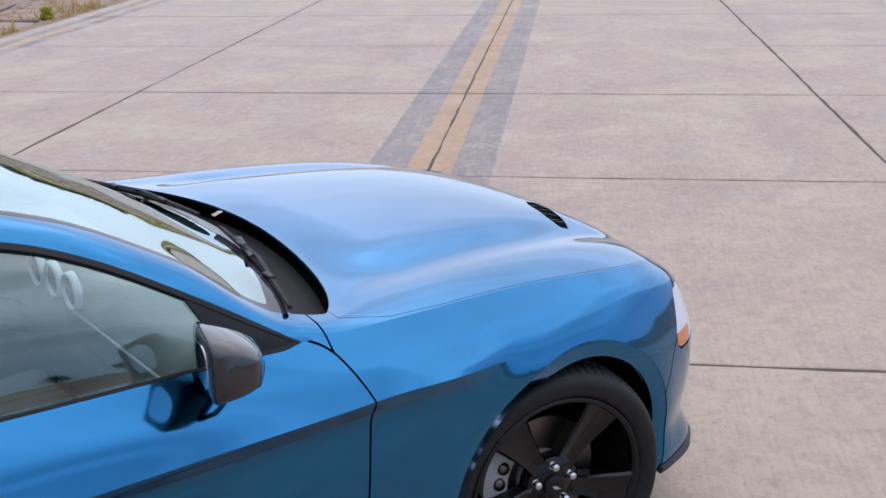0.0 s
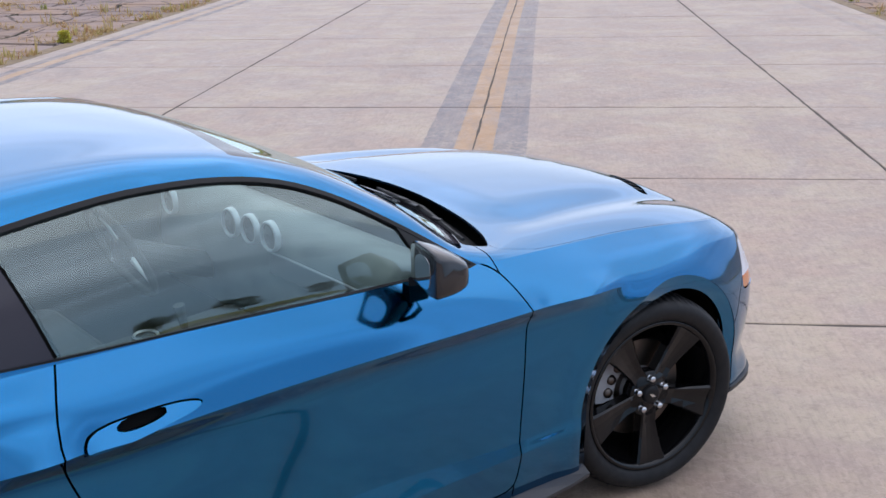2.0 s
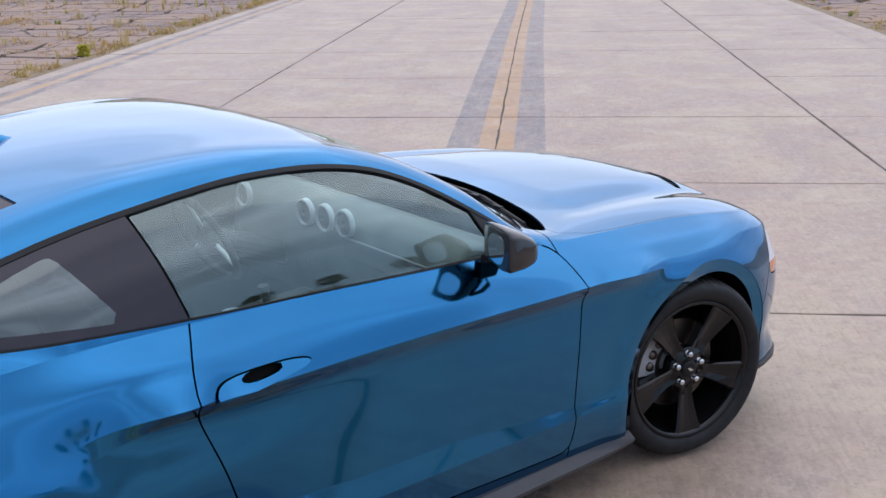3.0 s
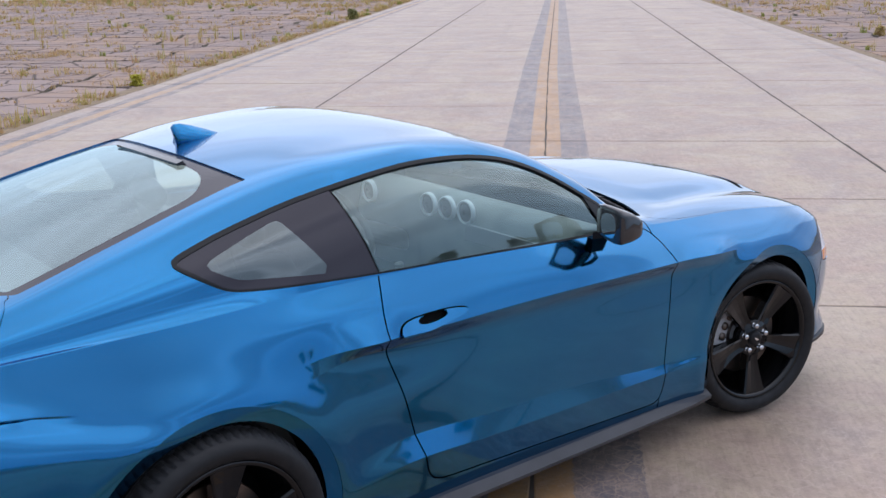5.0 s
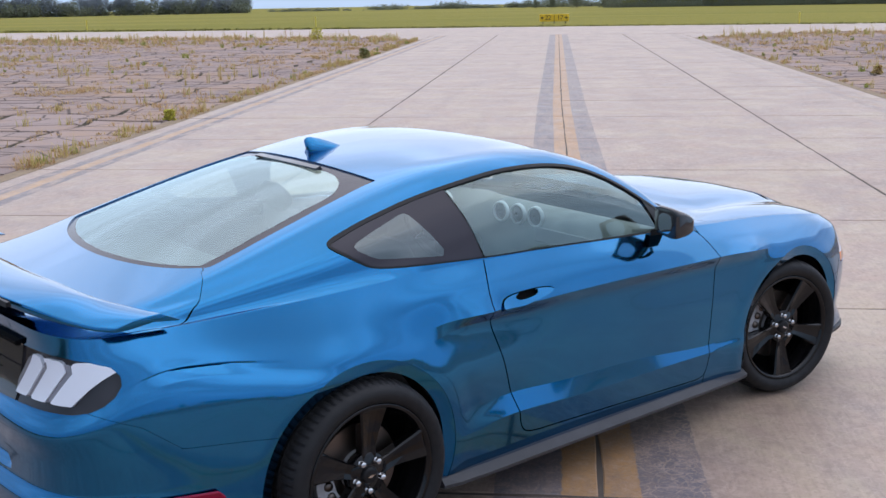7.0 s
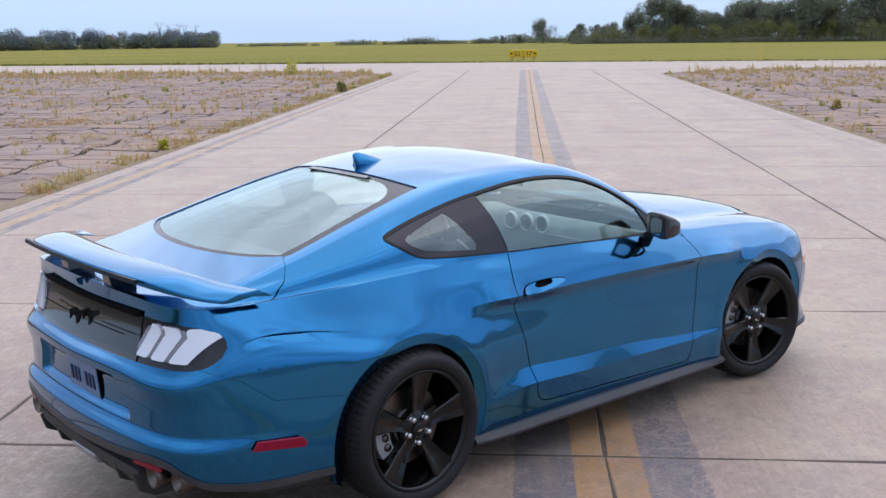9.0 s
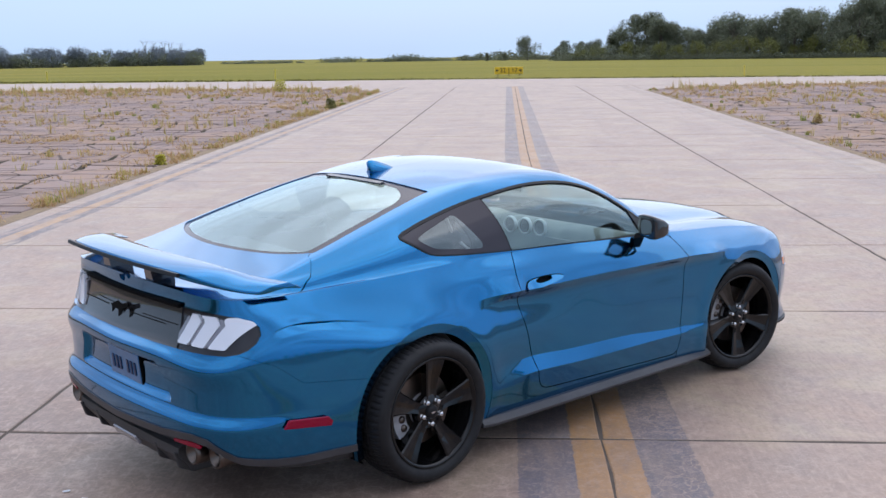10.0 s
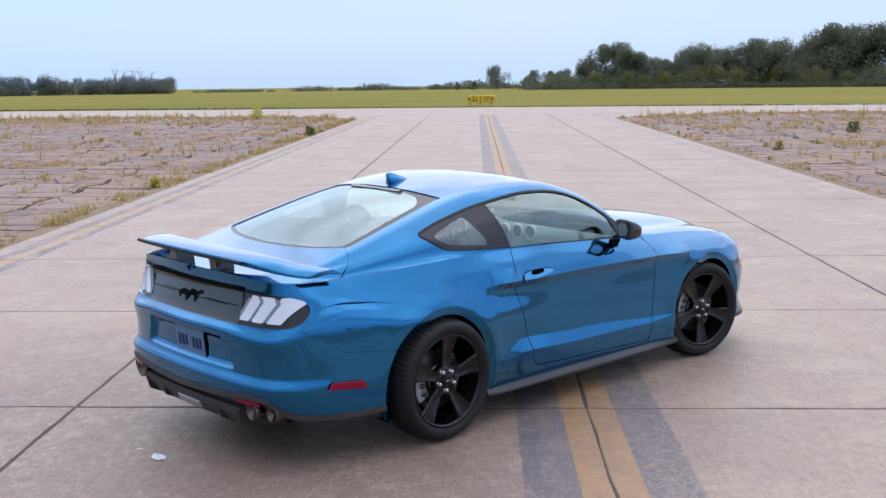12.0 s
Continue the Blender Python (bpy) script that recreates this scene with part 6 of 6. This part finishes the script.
# ---- mirrors and handles
def mirror(s):
    rings_m = []
    for y, x0, x1, z0, z1 in ((0.868, 1.690, 1.765, 1.005, 1.075), (0.880, 1.670, 1.800, 0.990, 1.110), (0.915, 1.668, 1.816, 0.984, 1.118), (0.985, 1.668, 1.806, 0.978, 1.118), (1.030, 1.668, 1.785, 0.984, 1.112), (1.042, 1.674, 1.765, 0.998, 1.098)):
        rx, rz, cx, cz = (x1 - x0) / 2, (z1 - z0) / 2, (x0 + x1) / 2, (z0 + z1) / 2
        ring_m = []
        for a in np.linspace(0, 2 * math.pi, 28, endpoint=False):
            c, q = math.cos(a), math.sin(a)
            ring_m.append((cx + rx * np.sign(c) * abs(c) ** (0.13 if c < 0 else 0.9), s * y, cz + rz * np.sign(q) * abs(q) ** 0.42))
        rings_m.append(ring_m)
    taper = lambda x, z: z + (1.030 - z) * 0.55 * max(0.0, (x - 1.69) / 0.126)
    rings_m = [[(x, y, taper(x, z)) for x, y, z in ring_m] for ring_m in rings_m]
    rings_m = [[(x - 0.028 - 0.15 * max(0.0, x - 1.68) + 0.06 * (abs(y) - 0.95), y + s * 0.02, z + 0.016) for x, y, z in ring_m] for ring_m in rings_m]
    swing = Matrix.Translation((0.022, 0, 0.008)) @ pose(1.72, s * 0.955, 0) @ pose(0, 0, 0, 0, 0, s * 17) @ pose(-1.72, -s * 0.955, 0)  # the head is turned towards the driver

    def swung(bm):
        bmesh.ops.transform(bm, matrix=swing, verts=bm.verts)
        return bm

    top = part("side_mirror", swung(smooth(loft(bmesh.new(), rings_m))), GLOSS_BLACK, car, "gloss black side mirror")
    bm = bmesh.new()
    loft(bm, [[(1.70, s * 0.84, 0.985), (1.80, s * 0.84, 0.985), (1.80, s * 0.84, 1.015), (1.70, s * 0.84, 1.012)], [(1.73, s * 0.91, 1.004), (1.80, s * 0.91, 1.004), (1.80, s * 0.91, 1.04), (1.73, s * 0.91, 1.04)]])
    part("mirror_foot", bm, TRIM, top)
    bm = bmesh.new()
    out = rounded([(0.912, 1.010), (0.910, 1.088), (0.996, 1.094), (1.010, 1.05), (0.998, 1.002), (0.955, 0.999)], 2)
    prism(bm, [(y - 0.975, z - 1.05) for y, z in out], 0.0015, Matrix(((0.06, 0, -1, 1.6415), (s, 0, s * 0.06, s * 0.995), (0, 1, 0, 1.066), (0, 0, 0, 1))))
    part("mirror_glass", swung(bm), MIRROR, top, "silvered mirror glass")
    bm = bmesh.new()
    loft(bm, [[(x - 0.046, s * y, z + 0.016) for x, y, z in ((1.77, 0.90, 0.992), (1.812, 0.94, 0.982), (1.802, 0.985, 0.978), (1.775, 1.02, 0.988))], [(x - 0.046, s * y, z + 0.016) for x, y, z in ((1.78, 0.90, 1.020), (1.822, 0.94, 1.012), (1.812, 0.985, 1.010), (1.785, 1.025, 1.018))]], closed=False)
    part("mirror_band", swung(bm), TRIM, top)


for s in (-1, 1):
    mirror(s)
for door, s in zip(doors, (-1, 1)):
    part("handle_seam", grip_edge.moved(-0.012).mesh("handle_seam", DARK, mirror=s > 0), DARK, door)
    part("handle_cup", cup.moved(-0.018).mesh("handle_cup", DARK, mirror=s > 0), DARK, door, "dark recess behind the handle")
    part("door_handle", grip.moved(0.006).mesh("door_handle", PAINT, mirror=s > 0, rim=0.028), PAINT, door, "blue door handle")


# ---- wheels
def make_wheel():
    """A wheel round the origin, its outer face towards -y."""
    top = bpy.data.objects.new("wheel", None)
    scene.collection.objects.link(top)
    top.parent = car
    side_p = [(0.258, 0.030), (0.261, 0.004), (0.266, -0.011), (0.274, -0.020), (0.292, -0.027), (0.308, -0.026), (0.320, -0.019), (0.329, -0.006)]
    bm = bmesh.new()
    rings_t, turns = [], 216
    prof = side_p + [(0.336, 0.008), (0.3405, 0.024), (0.3425, 0.050), (0.3425, 0.056), (0.335, 0.058), (0.335, 0.066), (0.3435, 0.068), (0.344, 0.092), (0.336, 0.094), (0.336, 0.102), (0.344, 0.104), (0.344, 0.126), (0.336, 0.128), (0.336, 0.136), (0.3435, 0.138), (0.3425, 0.166), (0.340, 0.180), (0.330, 0.206), (0.31, 0.222), (0.26, 0.21), (0.255, 0.18)]
    for k in range(turns):
        a = 2 * math.pi * k / turns
        cut = 0.006 if k % 3 == 0 else 0.0
        rings_t.append([bm.verts.new(((r - (cut if 0.002 < y < 0.055 or 0.14 < y < 0.19 else 0) - (cut * 0.5 if 0.066 < y < 0.138 else 0)) * math.cos(a), y, (r - (cut if 0.002 < y < 0.055 or 0.14 < y < 0.19 else 0) - (cut * 0.5 if 0.066 < y < 0.138 else 0)) * math.sin(a))) for r, y in prof])
    for k in range(turns):
        p, q = rings_t[k], rings_t[(k + 1) % turns]
        for i in range(len(prof) - 1):
            f = bm.faces.new((p[i], p[i + 1], q[i + 1], q[i]))
            f.smooth = i < len(side_p) - 1 or i > len(prof) - 5
    bmesh.ops.recalc_face_normals(bm, faces=bm.faces)
    part("tyre", bm, RUBBER, top, "black tyre with grooved tread")
    bm = bmesh.new()  # rim barrel with its lip
    revolve(bm, [(0.266, -0.002), (0.266, -0.012), (0.260, -0.016), (0.251, -0.012), (0.245, 0.000), (0.241, 0.012), (0.236, 0.06), (0.205, 0.12), (0.215, 0.19), (0.245, 0.20)], 96)
    rim = part("rim", smooth(bm), RIM_BLACK, top, "gloss black five-spoke rim")
    for i in range(5):
        a = math.pi / 2 + 2 * math.pi * i / 5
        bm = bmesh.new()
        stations = ((0.040, 0.034, 0.020), (0.075, 0.030, 0.014), (0.105, 0.030, 0.016), (0.155, 0.039, 0.010), (0.205, 0.050, 0.000), (0.240, 0.059, -0.006), (0.252, 0.061, -0.006))
        rings_r = []
        for r, h, y in stations:
            pts = [(r, y + 0.004, -h), (r, y - 0.002, -h * 0.86), (r, y + 0.004, -h * 0.25), (r, y + 0.004, h * 0.25), (r, y - 0.002, h * 0.86), (r, y + 0.004, h), (r, y + 0.045, h * 0.90), (r, y + 0.045, -h * 0.90)]
            rings_r.append([(x * math.cos(a) - z * math.sin(a), y, x * math.sin(a) + z * math.cos(a)) for x, y, z in pts])
        loft(bm, rings_r)
        part("spoke", smooth(bm, False), RIM_BLACK, rim)
        b = a + math.pi / 5
        c = (0.0572 * math.cos(b), 0.012, 0.0572 * math.sin(b))
        bm = bmesh.new()
        revolve(bm, [(0.0, -0.018), (0.008, -0.017), (0.0125, -0.011), (0.013, 0.008), (0.018, 0.010)], 6 * 2, "y", c)
        part("wheel_nut", smooth(bm), CHROME, rim, "chrome wheel nut")
    bm = bmesh.new()
    revolve(bm, [(0.0, 0.016), (0.078, 0.016), (0.082, 0.022), (0.080, 0.060)], 48)
    part("hub", smooth(bm), RIM_BLACK, rim)
    bm = bmesh.new()
    revolve(bm, [(0.0, -0.002), (0.020, -0.002), (0.029, 0.001), (0.033, 0.008), (0.033, 0.02)], 32)
    cap = part("centre_cap", smooth(bm), TRIM, rim)
    bm = bmesh.new()
    prism(bm, [(-0.017, -0.002), (-0.004, 0.004), (0.012, 0.003), (0.018, 0.006), (0.008, -0.001), (0.002, -0.006), (-0.010, -0.005)], 0.0015, Matrix(((1, 0, 0, 0), (0, 0, -1, -0.0025), (0, 1, 0, 0), (0, 0, 0, 1))))
    part("cap_mark", bm, CHROME, cap)
    bm = bmesh.new()
    revolve(bm, [(0.075, 0.085), (0.170, 0.085), (0.172, 0.088), (0.172, 0.112), (0.075, 0.112)], 64, closed=True)
    part("brake_disc", smooth(bm, False), BRAKE, top, "worn steel brake disc")
    bm = bmesh.new()
    revolve(bm, [(0.0, 0.05), (0.072, 0.05), (0.075, 0.055), (0.075, 0.10)], 40)
    part("disc_hat", smooth(bm), ALU, top)
    bm = bmesh.new()
    arcs = []
    for a in np.linspace(radians(160), radians(220), 9):
        arcs.append([(r * math.cos(a), y, r * math.sin(a)) for r, y in ((0.118, 0.060), (0.165, 0.055), (0.190, 0.062), (0.192, 0.130), (0.118, 0.130))])
    loft(bm, arcs)
    caliper = part("caliper", bm, ALU, top, "cast grey brake caliper")
    for a in (172, 190, 208):
        bm = bmesh.new()
        revolve(bm, [(0.0, 0.046), (0.016, 0.047), (0.019, 0.062)], 18, "y", (0.147 * math.cos(radians(a)), 0, 0.147 * math.sin(radians(a))))
        part("piston_cover", smooth(bm), STEEL, caliper)
    bm = bmesh.new()
    revolve(bm, [(0.0, 0.16), (0.225, 0.16)], 32)
    part("backing_plate", bm, DARK, top)
    return top


wheel = make_wheel()
turns = (("r", REAR_AXLE, -0.960, 4, 0), ("f", FRONT_AXLE, -0.902, 36, -12), ("r", REAR_AXLE, 1.020, 12, 180), ("f", FRONT_AXLE, 0.962, 30, 168))  # the front pair is steered
for i, (_, x, y, spin, yaw) in enumerate(turns):
    m = CAR.inverted() @ pose(x, y, TYRE_R, 0, 0, yaw) @ pose(0, 0, 0, 0, spin, 0) @ Matrix.Scale(1.045, 4)
    ob = wheel if i == 0 else copy_thing(wheel, m)
    ob.matrix_basis = m
    ob.parent = car
    tagged(ob, "black alloy wheel with a worn tyre")


# ---- interior
cabin = part("cabin_floor", box(bmesh.new(), (2.3, 1.5, 0.04), (0.85, 0, 0.30)), LEATHER, car)
for s in (-1, 1):
    part("door_lining", box(bmesh.new(), (2.2, 0.03, 0.66), (0.95, s * 0.775, 0.64), (s * -4, 0, 0), 0.01), LEATHER, car, "dark door lining")
part("rear_bulkhead", box(bmesh.new(), (0.04, 1.4, 0.62), (-0.28, 0, 0.66), (0, -18, 0), 0.01), LEATHER, car)
part("parcel_shelf", box(bmesh.new(), (0.52, 1.25, 0.03), (-0.34, 0, 0.985), (0, -6, 0), 0.008), LEATHER, car, "dark shelf under the rear window")
bm = bmesh.new()
sections = []
for y in np.linspace(-0.72, 0.72, 25):
    hood_up = 0.045 * math.exp(-(((y - 0.38) / 0.17) ** 2)) + 0.02 * math.exp(-(((y + 0.38) / 0.2) ** 2))
    sections.append([(1.72, y, 0.60), (1.70, y, 0.80), (1.725, y, 0.93 + hood_up * 0.4), (1.78, y, 0.975 + hood_up), (1.90, y, 0.972), (1.98, y, 0.950), (1.98, y, 0.60)])
dash = part("dashboard", smooth(loft(bm, sections)), DASH, car, "grey dashboard with round air vents")
for y, z, x in ((0.180, 0.940, 1.712), (0.050, 0.945, 1.712), (-0.080, 0.950, 1.712), (0.62, 0.93, 1.70)):
    bm = bmesh.new()
    revolve(bm, [(0.044, 0.006), (0.044, -0.008), (0.048, -0.012), (0.053, -0.008), (0.055, 0.010)], 32, "x", (x, y, z))
    vent_ring = part("vent_ring", smooth(bm), SILVER, dash, "silver air vent ring")
    part("vent_core", revolve(bmesh.new(), [(0.0, -0.004), (0.012, -0.012), (0.045, 0.0)], 24, "x", (x, y, z)), LEATHER, vent_ring)
part("dash_band", box(bmesh.new(), (0.012, 0.62, 0.075), (1.703, -0.40, 0.865), (0, 4, 0), 0.004), DASH_BAND, dash, "brushed grey dash band")
console = part("centre_console", box(bmesh.new(), (1.05, 0.26, 0.30), (1.15, 0, 0.50), (0, -3, 0), 0.03), LEATHER, car, "dark centre console")
for y in (-0.05, 0.05):
    part("cup_ring", revolve(bmesh.new(), [(0.034, 0.0), (0.040, 0.006), (0.044, 0.0)], 28, "z", (1.30, y, 0.665)), SILVER, console)
part("gear_lever", tube(bmesh.new(), [(1.42, 0, 0.65), (1.40, 0, 0.76)], [0.010, 0.020], 12), LEATHER, console)


def seat(x, y):
    top = part("front_seat", box(bmesh.new(), (0.54, 0.52, 0.18), (x + 0.16, y, 0.52), (0, -10, 0), 0.07, 3), LEATHER, car, "dark bucket seat")
    bm = bmesh.new()
    rings_b = []
    for f in np.linspace(0, 1, 9):
        z, half = 0.56 + 0.52 * f, 0.25 - 0.07 * max(0, f - 0.55) / 0.45
        cx = x - 0.10 - 0.22 * f
        th = 0.085 - 0.03 * f
        rings_b.append([(cx + th * math.cos(a) + 0.03 * abs(math.sin(a)) ** 3, y + half * math.sin(a), z) for a in np.linspace(0, 2 * math.pi, 20, endpoint=False)])
    part("backrest", smooth(loft(bm, rings_b)), LEATHER, top)
    bm = bmesh.new()
    rings_h = []
    for f in np.linspace(0, 1, 7):
        k = math.sin(math.pi * (0.12 + 0.76 * f))
        rings_h.append([(x - 0.335 - 0.03 * f + 0.055 * k * math.cos(a), y + 0.125 * k * math.sin(a), 1.085 + 0.135 * f) for a in np.linspace(0, 2 * math.pi, 16, endpoint=False)])
    part("headrest", smooth(loft(bm, rings_h)), LEATHER, top)


for y in (-0.37, 0.37):
    seat(0.80, y)
bm = bmesh.new()
box(bm, (0.40, 1.05, 0.16), (0.10, 0, 0.55), (0, -6, 0), 0.06, 3)
rear_seat = part("rear_seat", bm, LEATHER, car, "dark rear bench")
part("backrest", box(bmesh.new(), (0.14, 1.05, 0.48), (-0.14, 0, 0.78), (0, -24, 0), 0.05, 3), LEATHER, rear_seat)
bm = bmesh.new()
turn_m = pose(1.38, 0.37, 0.86, 0, 66, 0)
path = [turn_m @ Vector((0.18 * math.cos(a), 0.18 * math.sin(a), 0)) for a in np.linspace(0, 2 * math.pi, 41)]
steering = part("steering_wheel", smooth(tube(bm, path, 0.015, 8, caps=False)), LEATHER, car, "dark three-spoke steering wheel")
for a in (0, 120, 240):
    p = turn_m @ Vector((0.17 * math.cos(radians(a + 60)), 0.17 * math.sin(radians(a + 60)), 0))
    part("wheel_spoke", tube(bmesh.new(), [turn_m @ Vector((0, 0, 0.01)), p], 0.013, 8, flat=0.6), SILVER, steering)
part("horn_pad", revolve(bmesh.new(), [(0.0, -0.02), (0.05, -0.014), (0.062, 0.01)], 24, "x", (1.38, 0.37, 0.86)), LEATHER, steering)
part("steering_column", tube(bmesh.new(), [(1.39, 0.37, 0.855), (1.75, 0.37, 0.72)], 0.05, 14), LEATHER, car)
bm = bmesh.new()
box(bm, (0.02, 0.24, 0.075), (1.50, 0, 1.235), (0, -15, 0), 0.015)
part("rear_view_mirror", bm, LEATHER, car, "dark inside mirror")
